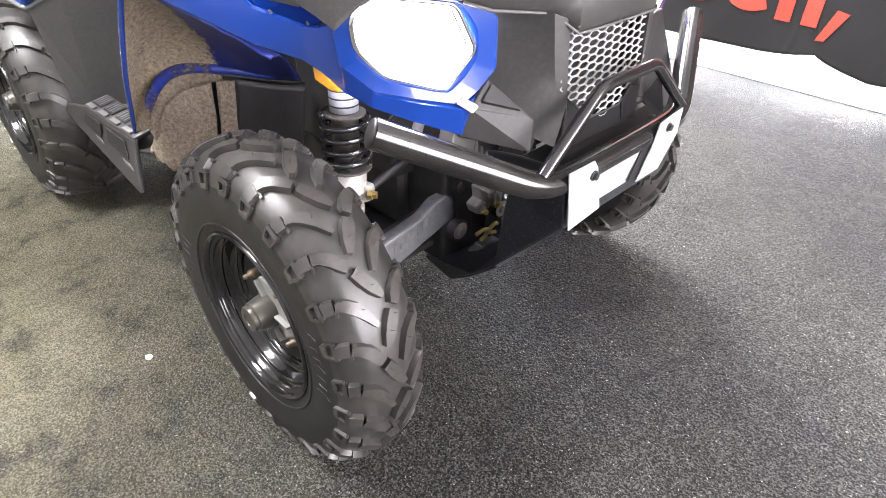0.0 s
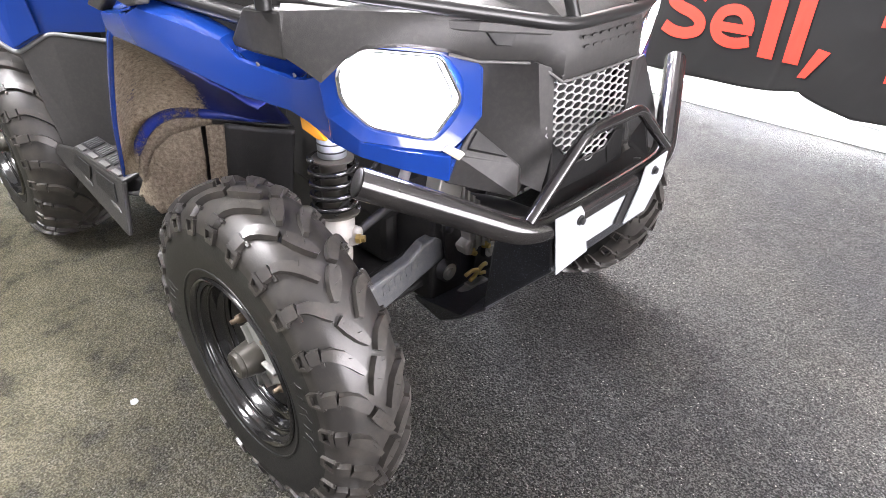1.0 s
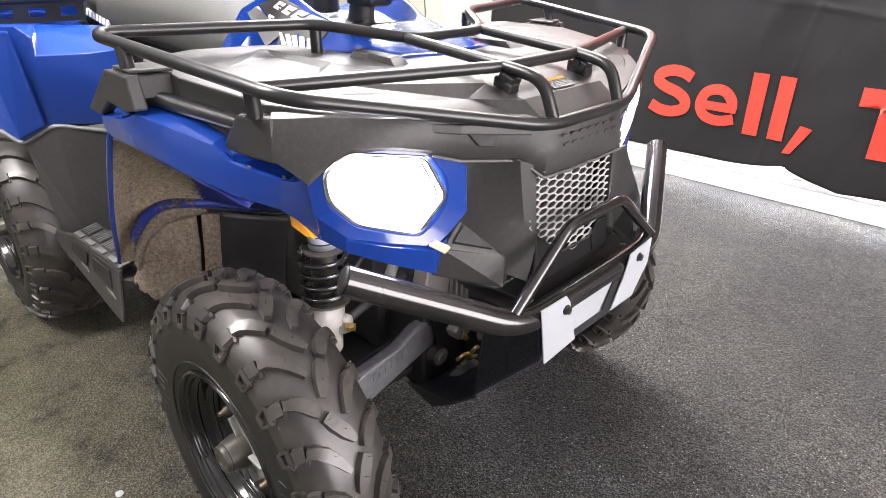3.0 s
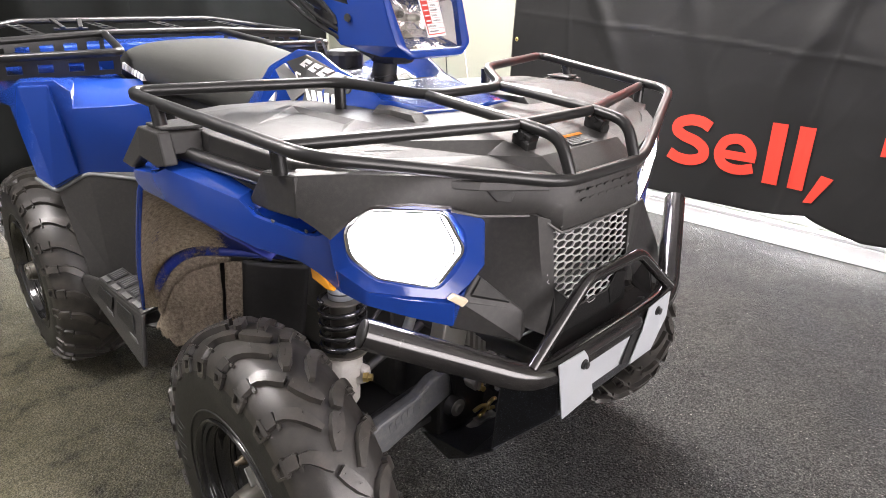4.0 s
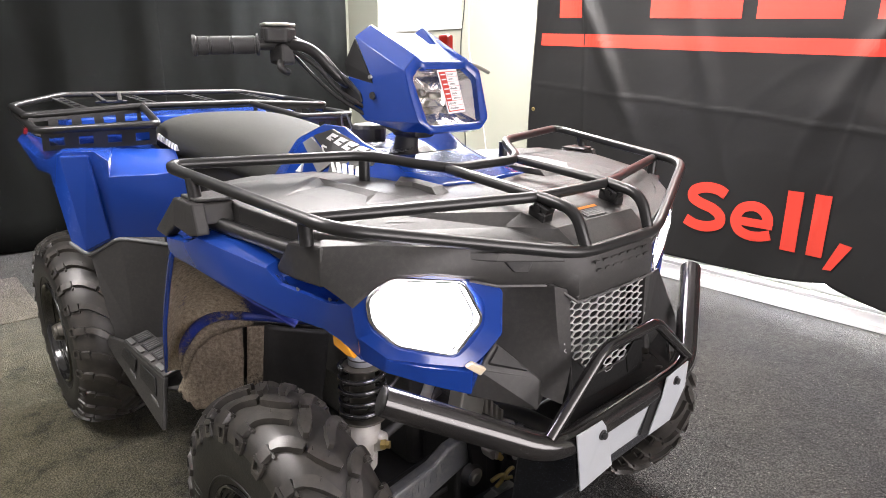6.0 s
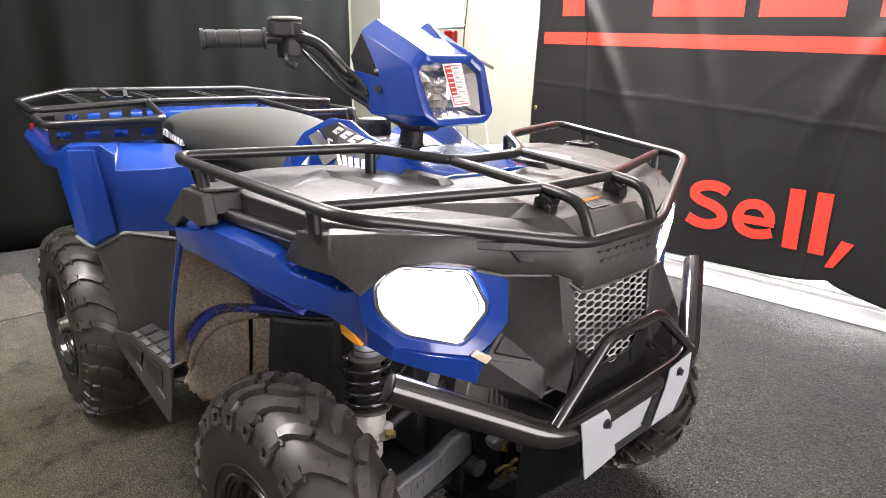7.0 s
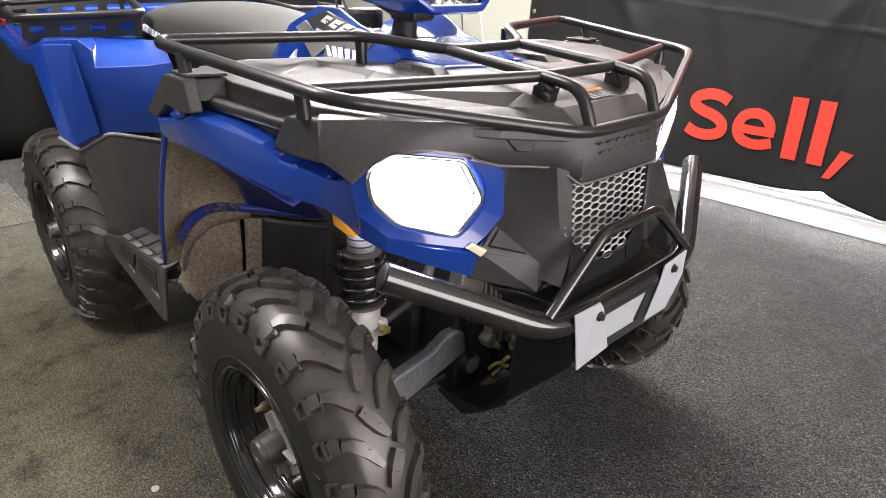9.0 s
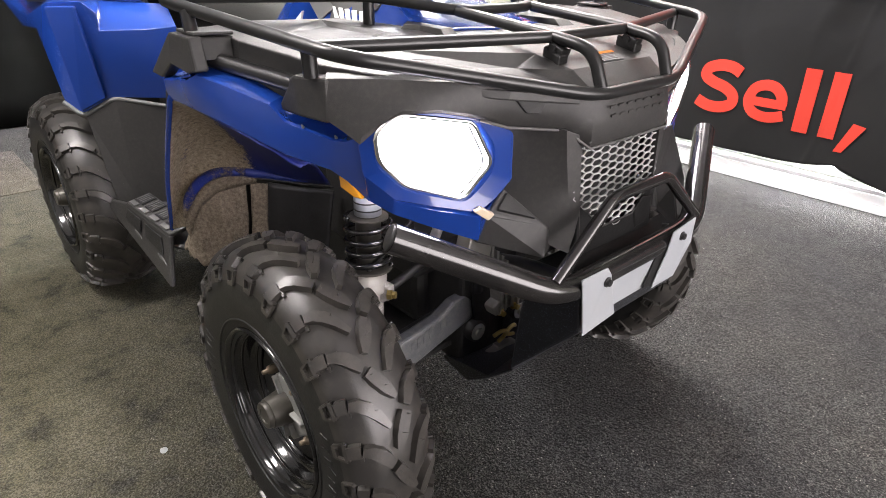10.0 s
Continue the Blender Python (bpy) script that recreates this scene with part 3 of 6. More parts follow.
def banner_y(x, z):
    """Where the hanging sheet lies: shallow folds and two pressed creases."""
    f = 0.012 * math.sin(x * 4.3 + z * 0.6) + 0.006 * math.sin(x * 9.7 - z * 1.9) + 0.016 * noise.noise((x * 1.7, 0.3, z * 1.2)) + 0.004 * noise.noise((x * 6, 2.0, z * 5))
    # long slack folds that run down from the ties of the upper edge
    for tie, drift, depth in ((-1.35, 0.55, 0.020), (-0.75, 0.30, 0.010), (0.20, -0.50, 0.016), (0.45, -0.25, 0.012), (1.2, 0.3, 0.014), (2.0, -0.3, 0.014)):
        along_x = x - tie - drift * (1.45 - z)
        f += depth * math.exp(-(along_x / 0.055) ** 2) * max(0.0, min(1.0, (z - 0.55) / 0.6))
    # pressed creases where the sheet was folded for storage
    for cx, tilt in ((-1.30, -0.06), (0.02, 0.16), (0.75, 0.06), (1.5, 0.06)):
        f += (0.0045 + 0.003 * noise.noise((cx, z * 9, 0.0))) * max(0.0, 1 - abs(x - cx - tilt * (z - 0.8) - 0.010 * noise.noise((cx, 4.0, z * 6))) / 0.013)
    for cz, fall in ((0.86, 0.09), (1.42, 0.05)):
        f += (0.0040 + 0.003 * noise.noise((x * 6, cz, 0.0))) * max(0.0, 1 - abs(z - cz + fall * x - 0.008 * noise.noise((x * 4, cz, 3.0))) / 0.012)
    # fine crumples, sharper near the folds
    for scale, seed, depth in ((2.6, 7.0, 0.0026), (5.2, 9.0, 0.0016)):
        ridge = abs(noise.noise((x * scale, seed, z * scale * 0.8)))
        f += depth * max(0.0, 1 - 9 * ridge) * max(0.0, 0.5 + noise.noise((x * 1.1, seed + 3.0, z * 1.1)))
    return ROOM_Y1 - 0.065 - f * 0.9


def hem(x):
    """Height of the lower edge, which sags between its ties."""
    if x < 0.044:
        return 0.140 + 0.040 * max(0.0, 1 - (0.044 - x) / 0.30) ** 2
    return 0.180 - 0.062 * min(1.0, (x - 0.044) / 0.24) ** 0.7 + 0.01 * math.sin(max(0, x - 0.28) * 5)


def banner_bm():
    bm = bmesh.new()
    cols, rows = 420, 180
    grid = []
    for i in range(cols + 1):
        x = BANNER_X0 + (BANNER_X1 - BANNER_X0) * i / cols
        h = hem(x)
        col = []
        for j in range(rows + 1):
            z = h + (BANNER_TOP - h) * j / rows
            xx = x + (0.03 * (z - 1.2) if i == 0 else 0.03 * (z - 1.2) * max(0, 1 - i / 40))
            col.append(bm.verts.new((xx, banner_y(x, z), z)))
        grid.append(col)
    for a, b in zip(grid, grid[1:]):
        for j in range(rows):
            bm.faces.new((a[j], a[j + 1], b[j + 1], b[j]))
    return bm


banner = tagged(from_bm("banner", banner_bm(), VINYL, smooth=True, thick=0.0012), "large black vinyl banner with red lettering, hung over a window", "banner")


def lay_on_banner(bm, lift=0.003):
    for v in bm.verts:
        v.co.y = banner_y(v.co.x, v.co.z) - lift
    return bm


def red_strip(x0, x1, z0, z1, drop=0.0, name="red_bar"):
    bm = bmesh.new()
    k = max(2, int((x1 - x0) / 0.02))
    rows = max(1, int((z1 - z0) / 0.03))
    grid = [[bm.verts.new((x0 + (x1 - x0) * i / k, 0, z0 + (z1 - z0) * j / rows + drop * (x0 + (x1 - x0) * i / k + 1.64))) for j in range(rows + 1)] for i in range(k + 1)]
    for a, b in zip(grid, grid[1:]):
        for j in range(rows):
            bm.faces.new((a[j], b[j], b[j + 1], a[j + 1]))
    return part(name, lay_on_banner(bm), RED, banner, "flat red printed bar")


red_strip(-1.64, 2.9, 1.226, 1.292, -0.045)
for x0, x1, h in ((-1.510, -1.352, 0.75), (-0.946, -0.496, 0.13), (-0.428, -0.072, 0.13), (0.051, 0.50, 0.13), (-0.946, -0.815, 0.75), (-0.428, -0.300, 0.75), (0.051, 0.175, 0.75)):
    foot_z = 1.3645 - 0.052 * (x0 + 1.352) + (0.131 if h > 0.2 and x0 > -1.2 else 0)
    red_strip(x0, x1, foot_z + 0.048 * (x0 + 1.64), foot_z + 0.048 * (x0 + 1.64) + h - (0.131 if h > 0.2 and x0 > -1.2 else 0), -0.048, "red_letter_stroke")


def lettering(text, x, z, height, name):
    cu = bpy.data.curves.new(name, "FONT")
    cu.fill_mode = "FRONT"
    cu.body, cu.size, cu.offset, cu.resolution_u = text, height / 0.69, 0.021 * height / 0.22, 6
    tmp = bpy.data.objects.new(name, cu)
    scene.collection.objects.link(tmp)
    bpy.context.view_layer.update()
    me = bpy.data.meshes.new_from_object(tmp.evaluated_get(bpy.context.evaluated_depsgraph_get()))
    bpy.data.objects.remove(tmp)
    bm = bmesh.new()
    bm.from_mesh(me)
    bpy.data.meshes.remove(me)
    return bm


def red_word(text, x, z, height, width):
    bm = lettering(text, x, z, height, "letter")
    lo, hi = min(v.co.x for v in bm.verts), max(v.co.x for v in bm.verts)
    for v in bm.verts:
        v.co = ((v.co.x - lo) / (hi - lo) * width + x, 0, v.co.y + z)
    bmesh.ops.triangulate(bm, faces=bm.faces)
    for _ in range(3):
        bmesh.ops.subdivide_edges(bm, edges=[e for e in bm.edges if e.calc_length() > 0.025], cuts=1)
        bmesh.ops.triangulate(bm, faces=bm.faces)
    return part("letter", lay_on_banner(bm, 0.006), RED, banner, "red letter " + text.strip(",") if text != "," else "printed red comma")


def ribbon(points, half):
    """A flat stroke of even width along a smooth line in the banner's plane."""
    bm = bmesh.new()
    pts = smooth_line([(x, 0, z) for x, z in points], 8 * len(points))
    rows = []
    for i, p in enumerate(pts):
        d = (pts[min(i + 1, len(pts) - 1)] - pts[max(i - 1, 0)]).normalized()
        off = Vector((-d.z, 0, d.x)) * half
        rows.append([bm.verts.new(p + off * k) for k in (-1, -0.33, 0.33, 1)])
    for a, b in zip(rows, rows[1:]):
        for k in range(3):
            bm.faces.new((a[k], a[k + 1], b[k + 1], b[k]))
    return bm


def stroke_letter(label, strokes, x, z, w, h, half):
    bm = bmesh.new()
    for n_stroke, stroke in enumerate(strokes):
        one = lay_on_banner(ribbon([(x + u * w, z + v * h) for u, v in stroke], half * (0.85 if n_stroke else 1.0)), 0.006 + 0.0012 * n_stroke)
        me = bpy.data.meshes.new("scratch")
        one.to_mesh(me)
        one.free()
        bm.from_mesh(me)
        bpy.data.meshes.remove(me)
    return part("letter", bm, RED, banner, label)


stroke_letter("red letter S", [((0.92, 0.80), (0.72, 0.875), (0.45, 0.885), (0.20, 0.80), (0.17, 0.66), (0.35, 0.565), (0.65, 0.49), (0.84, 0.37), (0.83, 0.21), (0.58, 0.115), (0.30, 0.12), (0.06, 0.20))], -0.652, 0.304, 0.223, 0.254, 0.0265)
stroke_letter("red letter e", [((0.87, 0.44), (0.83, 0.66), (0.68, 0.83), (0.47, 0.87), (0.24, 0.76), (0.14, 0.48), (0.24, 0.23), (0.48, 0.125), (0.72, 0.14), (0.94, 0.22)), ((0.16, 0.46), (0.5, 0.46), (0.97, 0.46))], -0.416, 0.305, 0.208, 0.192, 0.0240)
for ch, x, w in (("l", -0.170, 0.067), ("l", -0.056, 0.067), ("T", 0.266, 0.23)):
    red_word(ch, x, 0.312, 0.238, w)
bm = mesh_bm([(0.022, 0, 0.240), (0.058, 0, 0.244), (0.124, 0, 0.366), (0.072, 0, 0.374)], [(0, 1, 2, 3)])
bmesh.ops.subdivide_edges(bm, edges=bm.edges, cuts=5, use_grid_fill=True)
part("comma", lay_on_banner(bm, 0.006), RED, banner, "red comma")
for z in (0.855, 1.6, 2.2):
    bm = spun([(0.004, 0), (0.009, -0.0025), (0.0125, 0), (0.009, 0.002), (0.004, 0)], 16)
    bmesh.ops.translate(bm, verts=bm.verts, vec=(-1.675, banner_y(-1.68, z) - 0.003, z))
    part("eyelet", bm, BRASS, banner, "brass eyelet", smooth=True)

# cable down the cream wall
tagged(tube("wall_cable", [(-2.37, 2.243, 2.4), (-2.36, 2.243, 1.5), (-2.40, 2.243, 1.25), (-2.37, 2.243, 0.95), (-2.33, 2.243, 0.55), (-2.30, 2.243, 0.1)], 0.004, CABLE, None, 0.1, sides=8), "thin dark cable hanging down the cream wall", "cable")
tagged(tube("wall_cable", [(-2.33, 2.244, 2.4), (-2.32, 2.244, 1.2), (-2.2, 2.244, 0.9), (-2.12, 2.244, 0.5), (-2.1, 2.244, 0.1)], 0.003, TRIM, None, 0.1, sides=8), "thin white cable hanging down the cream wall", "cable")


def ceiling_light(x, y):
    e = tagged(new("ceiling_light"), "white ceiling fitting with a glowing diffuser", "lamp", "ceiling lights")
    e.location = (x, y, ROOM_H)
    part("housing", box_bm((-0.26, -0.62, -0.012), (0.26, 0.62, -0.001)), TRIM, e, bevel=0.003)
    part("diffuser", box_bm((-0.24, -0.60, -0.0145), (0.24, 0.60, -0.0125)), TUBELIGHT, e, "glowing diffuser")
    return e


first_light = None
for tx, ty in CEILING_TUBES:
    if first_light is None:
        first_light = ceiling_light(tx, ty)
    else:
        copy_thing(first_light, pose(tx, ty, ROOM_H))

# crumb of paper on the carpet
bm = bmesh.new()
bmesh.ops.create_icosphere(bm, subdivisions=2, radius=0.0078)
for v in bm.verts:
    v.co *= 1 + 0.5 * noise.noise(v.co * 140)
    v.co.z *= 0.5
    v.co += Vector((-0.352, -0.618, 0.004))
tagged(from_bm("paper_crumb", bm, PLATE), "small white crumb of paper lying on the carpet", "litter")


# ---- the quad bike ----
quad = tagged(new("quad_bike"), "blue and black quad bike, muddy wheel arches, headlamps on", "quad bike")


# -- wheels --
def tyre_section(w, width, r_crown):
    """Radius and offset on the tyre's skin for w from -1 (inner bead) over 0 (crown) to 1 (outer bead)."""
    a = abs(w)
    keys = [(0.0, 0.0, 1.0), (0.18, 0.30, 0.994), (0.35, 0.56, 0.974), (0.55, 0.85, 0.912), (0.66, 0.95, 0.845), (0.80, 1.0, 0.73), (0.92, 0.93, 0.575), (1.0, 0.80, 0.49)]
    for k in range(len(keys) - 1):
        if a <= keys[k + 1][0] or k == len(keys) - 2:
            t = min(1.0, (a - keys[k][0]) / (keys[k + 1][0] - keys[k][0]))
            before = keys[k - 1] if k else (-keys[1][0], -keys[1][1], keys[1][2])
            after = keys[min(k + 2, len(keys) - 1)]
            y, r = (0.5 * (2 * keys[k][c] + (keys[k + 1][c] - before[c]) * t + (2 * before[c] - 5 * keys[k][c] + 4 * keys[k + 1][c] - after[c]) * t * t + (3 * keys[k][c] - before[c] - 3 * keys[k + 1][c] + after[c]) * t ** 3) for c in (1, 2))
            return r_crown * r, math.copysign(width / 2 * y, w)


def tread_block_bm(path, half, height, width, r_crown, flip):
    """A rubber block that follows a path of (angle, w) pairs over the tyre's skin."""
    bm = bmesh.new()
    rows = []
    n = len(path)
    for i, (th, w) in enumerate(path):
        t0, w0 = path[max(i - 1, 0)]
        t1, w1 = path[min(i + 1, n - 1)]
        dt, dw = (t1 - t0) * r_crown, (w1 - w0) * width * 0.9
        ln = math.hypot(dt, dw) or 1
        nt, nw = -dw / ln, dt / ln
        h = height * (1.0 if abs(w) < 0.6 else 0.75)
        base, top = [], []
        for sgn in (-1, 1):
            for store, lift, k in ((base, -0.004, 1.18), (top, h, 0.9)):
                ww = max(-0.99, min(0.99, w + sgn * nw * half[i] * k / (width * 0.9)))
                r, y = tyre_section(ww, width, r_crown)
                r2, y2 = tyre_section(ww + 0.02, width, r_crown)
                r1, y1 = tyre_section(ww - 0.02, width, r_crown)
                ty, tr = y2 - y1, r2 - r1
                q = math.hypot(ty, tr) or 1
                rr, yy = r + lift * ty / q, y - lift * tr / q
                a = th + sgn * nt * half[i] * k / r_crown
                store.append(bm.verts.new((rr * math.cos(a), yy * flip, rr * math.sin(a))))
        rows.append((base[0], top[0], top[1], base[1]))
    for a, b in zip(rows, rows[1:]):
        for k in range(3):
            bm.faces.new((a[k], a[k + 1], b[k + 1], b[k]))
    bm.faces.new(rows[0][::-1])
    bm.faces.new(rows[-1])
    return bm


def shared_mesh(name, bm, material, smooth=False):
    me = bpy.data.meshes.new(name)
    bmesh.ops.recalc_face_normals(bm, faces=bm.faces)
    bm.to_mesh(me)
    bm.free()
    me.materials.append(material)
    if smooth:
        me.polygons.foreach_set("use_smooth", [True] * len(me.polygons))
        me.set_sharp_from_angle(angle=radians(38))
    return me


def joined(bms):
    """Several meshes as one."""
    out = bmesh.new()
    for q in bms:
        me = bpy.data.meshes.new("scratch")
        q.to_mesh(me)
        q.free()
        out.from_mesh(me)
        bpy.data.meshes.remove(me)
    return out


def nib(th, w, width, r_crown, flip, tall=0.010):
    """A moulding hair standing on the tread."""
    bm = bmesh.new()
    r, y = tyre_section(w, width, r_crown)
    ring = [bm.verts.new((rr * math.cos(a), (y + dy) * flip, rr * math.sin(a))) for rr, a, dy in ((r, th - 0.002, 0), (r, th + 0.002, 0.0004), (r, th + 0.0005, -0.0006))]
    tip = bm.verts.new(((r + tall) * math.cos(th + 0.006), (y + 0.002) * flip, (r + tall) * math.sin(th + 0.006)))
    for k in range(3):
        bm.faces.new((ring[k], ring[(k + 1) % 3], tip))
    return bm


def blocks(width, r):
    """The tread of one pitch on either side: a long sickle rib from the crown, a shorter one, their shoulder ribs and hollow shoulder frames."""
    pieces = []
    for flip in (1, -1):
        crown = [(-0.170, -0.065), (-0.118, -0.005), (-0.060, 0.065), (-0.012, 0.125)]
        long_rib = [(0.012, 0.155), (0.045, 0.205), (0.085, 0.275), (0.113, 0.350), (0.124, 0.425)]
        short_rib = [(0.195, 0.095), (0.265, 0.180), (0.315, 0.262), (0.348, 0.345), (0.360, 0.425)]
        pieces.append(shared_mesh("tread_block", joined([tread_block_bm(crown, [0.0045, 0.0095, 0.0105, 0.0085], 0.0110, width, r, flip), nib(-0.10, 0.01, width, r + 0.010, flip, 0.015), nib(-0.03, 0.12, width, r + 0.009, flip, 0.013)]), TREAD, True))
        pieces.append(shared_mesh("tread_block", tread_block_bm(long_rib, [0.0070, 0.0100, 0.0100, 0.0085, 0.0070], 0.0105, width, r, flip), TREAD, True))
        pieces.append(shared_mesh("tread_block", joined([tread_block_bm(short_rib, [0.0040, 0.0080, 0.0095, 0.0085, 0.0070], 0.0105, width, r, flip), nib(0.30, 0.22, width, r + 0.010, flip, 0.016)]), TREAD, True))
        for a, reach in ((0.127, 0.560), (0.364, 0.545)):
            rib = [(a - 0.001, 0.440), (a + 0.001, 0.480), (a + 0.002, 0.520), (a + 0.002, reach)]
            pieces.append(shared_mesh("tread_block", tread_block_bm(rib, [0.0105, 0.0110, 0.0110, 0.0100], 0.0085, width, r, flip), TREAD, True))
            # thin cross bar that ties the rib to the shoulder
            bar = [(a - 0.062, 0.452), (a - 0.040, 0.450), (a - 0.018, 0.448)]
            pieces.append(shared_mesh("tread_rib", tread_block_bm(bar, [0.0020, 0.0026, 0.0026], 0.0050, width, r, flip), TREAD, True))
            f0, f1 = a - 0.048, a + 0.050
            frame_path = [(f0, 0.572), (f1, 0.572), (f1 - 0.012, reach + 0.125), (f0 + 0.012, reach + 0.125), (f0, 0.572)]
            sides = []
            for p, q in zip(frame_path, frame_path[1:]):
                seg = [(p[0] + (q[0] - p[0]) * k / 2, p[1] + (q[1] - p[1]) * k / 2) for k in range(3)]
                sides.append(tread_block_bm(seg, [0.0024] * 3, 0.0065, width, r, flip))
            sides += [nib(f0 + 0.01, reach + 0.12, width, r + 0.003, flip, 0.011), nib(f1 - 0.01, reach + 0.12, width, r + 0.003, flip, 0.012)]
            pieces.append(shared_mesh("tread_rib", joined(sides), TREAD, True))
    return pieces


def wheel(name, place, s, width, radius, steer, spin, count=13):
    """A wheel whose outer face looks along its own -y; s: -1 on the right-hand side, 1 on the left."""
    r_crown = radius - 0.014
    face = -width / 2 + 0.012
    hub = part(name, spun([(0.0, 0.02), (0.105, 0.02), (0.110, 0.005), (0.110, -0.02), (0.0, -0.02)], 32), DARK, quad, "black steel wheel with a knobbly rubber tyre", smooth=True)
    split_edges(hub)
    turn = 0 if s < 0 else 180
    hub.matrix_basis = pose(*place, 0, 0, steer + turn) @ pose(0, 0, 0, 0, spin, 0)
    skin = [tyre_section(w / 40, width, r_crown) for w in range(-40, 41)]
    bm = spun(skin[:14], 96)
    part("tyre", spun(skin[-14:], 96, bm=bm), RUBBER, hub, "black rubber tyre side walls", smooth=True)
    part("tyre_tread", spun(skin[13:-13], 96), GROOVE, hub, "dusty grey-brown tread", smooth=True)
    # raised rings on the side wall
    for rr in (0.62,):
        bm = bmesh.new()
        r0, y0 = tyre_section(-(0.90 if rr < 0.7 else 0.76), width, r_crown)
        pts = [(r0 * math.cos(2 * math.pi * k / 64), y0, r0 * math.sin(2 * math.pi * k / 64)) for k in range(64)]
        part("tyre_ring", sweep(pts, 0.0025, True, 6, bm), RUBBER, hub, smooth=True)
    # raised marks on the side wall, in two groups
    for start in (0.4, 3.3):
        for k in range(7):
            th = start + 0.085 * k
            mark = [(th, 0.770), (th, 0.800), (th, 0.830)] if k % 3 else [(th, 0.775), (th + 0.03, 0.800), (th, 0.825)]
            part("side_mark", tread_block_bm(mark, [0.0045] * 3, 0.0014, width, r_crown, -1), RUBBER, hub)
    o = face
    rim_profile = [(0.140, o + 0.030), (0.154, o + 0.006), (0.158, o - 0.002), (0.157, o - 0.007), (0.153, o - 0.009), (0.149, o - 0.006), (0.147, o + 0.001), (0.146, o + 0.010), (0.143, o + 0.015), (0.138, o + 0.017), (0.134, o + 0.021), (0.132, o + 0.030),
                   (0.129, o + 0.036), (0.124, o + 0.038), (0.119, o + 0.040), (0.116, o + 0.046), (0.115, o + 0.056), (0.111, o + 0.062), (0.105, o + 0.064), (0.098, o + 0.062), (0.092, o + 0.056), (0.084, o + 0.054), (0.064, o + 0.052), (0.058, o + 0.056), (0.036, o + 0.056), (0.034, o + 0.070)]
    rim = part("rim", spun(rim_profile, 72), RIM, hub, "gloss black stepped steel rim", smooth=True)
    split_edges(rim, 55)
    for rr, yy, wire in ((0.137, o + 0.0165, 0.0026), (0.122, o + 0.0385, 0.0026), (0.107, o + 0.0620, 0.0026)):
        ring = [(rr * math.cos(2 * math.pi * k / 64), yy, rr * math.sin(2 * math.pi * k / 64)) for k in range(64)]
        part("rim_bead", sweep(ring, wire, True, 8), RIM, hub, smooth=True)
    part("rim_barrel", spun([(0.139, o + 0.028), (0.131, o + 0.07), (0.131, width * 0.36), (0.150, width * 0.40)], 48), RIM, hub, smooth=True)
    cap = part("hub_cap", spun([(0.0, o - 0.011), (0.013, o - 0.011), (0.014, o - 0.013), (0.0225, o - 0.013), (0.0245, o - 0.010), (0.0245, o - 0.005), (0.0265, o - 0.004), (0.0275, o + 0.001), (0.0305, o + 0.016), (0.0325, o + 0.034), (0.033, o + 0.056)], 28), HUBGREY, hub, "dark grey hub cap", smooth=True)
    split_edges(cap)
    # cast flange of the hub behind the cap, webbed, shown in the wheel's opening
    turn_in = lambda pts: [(x * 0.883 - z * 0.469, y, x * 0.469 + z * 0.883) for x, y, z in pts]
    y = o + 0.028
    flange = part("hub_flange", slab(turn_in([(-0.036, y, 0.010), (-0.030, y, 0.050), (-0.016, y, 0.060), (0.030, y, 0.058), (0.070, y, 0.020), (0.072, y, -0.020), (0.056, y, -0.030), (0.014, y, -0.068), (-0.006, y, -0.064), (-0.004, y, -0.030)]), (0, 0.026, 0)), FLANGE, hub, "pale cast hub flange", bevel=0.004)
    for (x0, z0), (x1, z1) in (((0.0, 0.030), (-0.020, 0.056)), ((0.030, 0.006), (0.068, 0.004)), ((0.022, -0.026), (0.038, -0.044)), ((0.004, -0.034), (0.006, -0.062))):
        dx, dz = (z1 - z0) * 0.07, -(x1 - x0) * 0.07
        part("flange_web", slab(turn_in([(x0 - dx, y, z0 - dz), (x1 - dx, y, z1 - dz), (x1 + dx, y, z1 + dz), (x0 + dx, y, z0 + dz)]), (0, -0.010, 0)), FLANGE, flange, bevel=0.0015)
    for k in range(4):
        a = radians(82 + 90 * k)
        bm = spun([(0.0, o + 0.019), (0.0042, o + 0.019), (0.0050, o + 0.022), (0.0050, o + 0.028), (0.0080, o + 0.030), (0.0095, o + 0.035), (0.0095, o + 0.052)], 6)
        bmesh.ops.translate(bm, verts=bm.verts, vec=(0.070 * math.cos(a), 0, 0.070 * math.sin(a)))
        part("lug_nut", bm, LUG, hub, "dull brassy lug nut", smooth=True)
    pieces = blocks(width, r_crown)
    for k in range(count):
        for i, me in enumerate(pieces):
            ob = new(me.name.split(".")[0], me)
            ob.parent = hub
            ob.matrix_basis = pose(0, 0, 0, 0, -360 / count * (k + (0.5 if i >= len(pieces) // 2 else 0)), 0)
    return hub


AXLE_Z, WHEELBASE = 0.302, 1.285
wheel("front_wheel", (0.022, -0.458, AXLE_Z), -1, 0.154, 0.303, 0, 28)
wheel("front_wheel", (-0.056, 0.506, 0.296), 1, 0.154, 0.297, 0, 30)
wheel("rear_wheel", (-WHEELBASE, -0.432, AXLE_Z), -1, 0.235, 0.312, 0, 3)
wheel("rear_wheel", (-WHEELBASE, 0.432, AXLE_Z), 1, 0.235, 0.312, 0, 14)


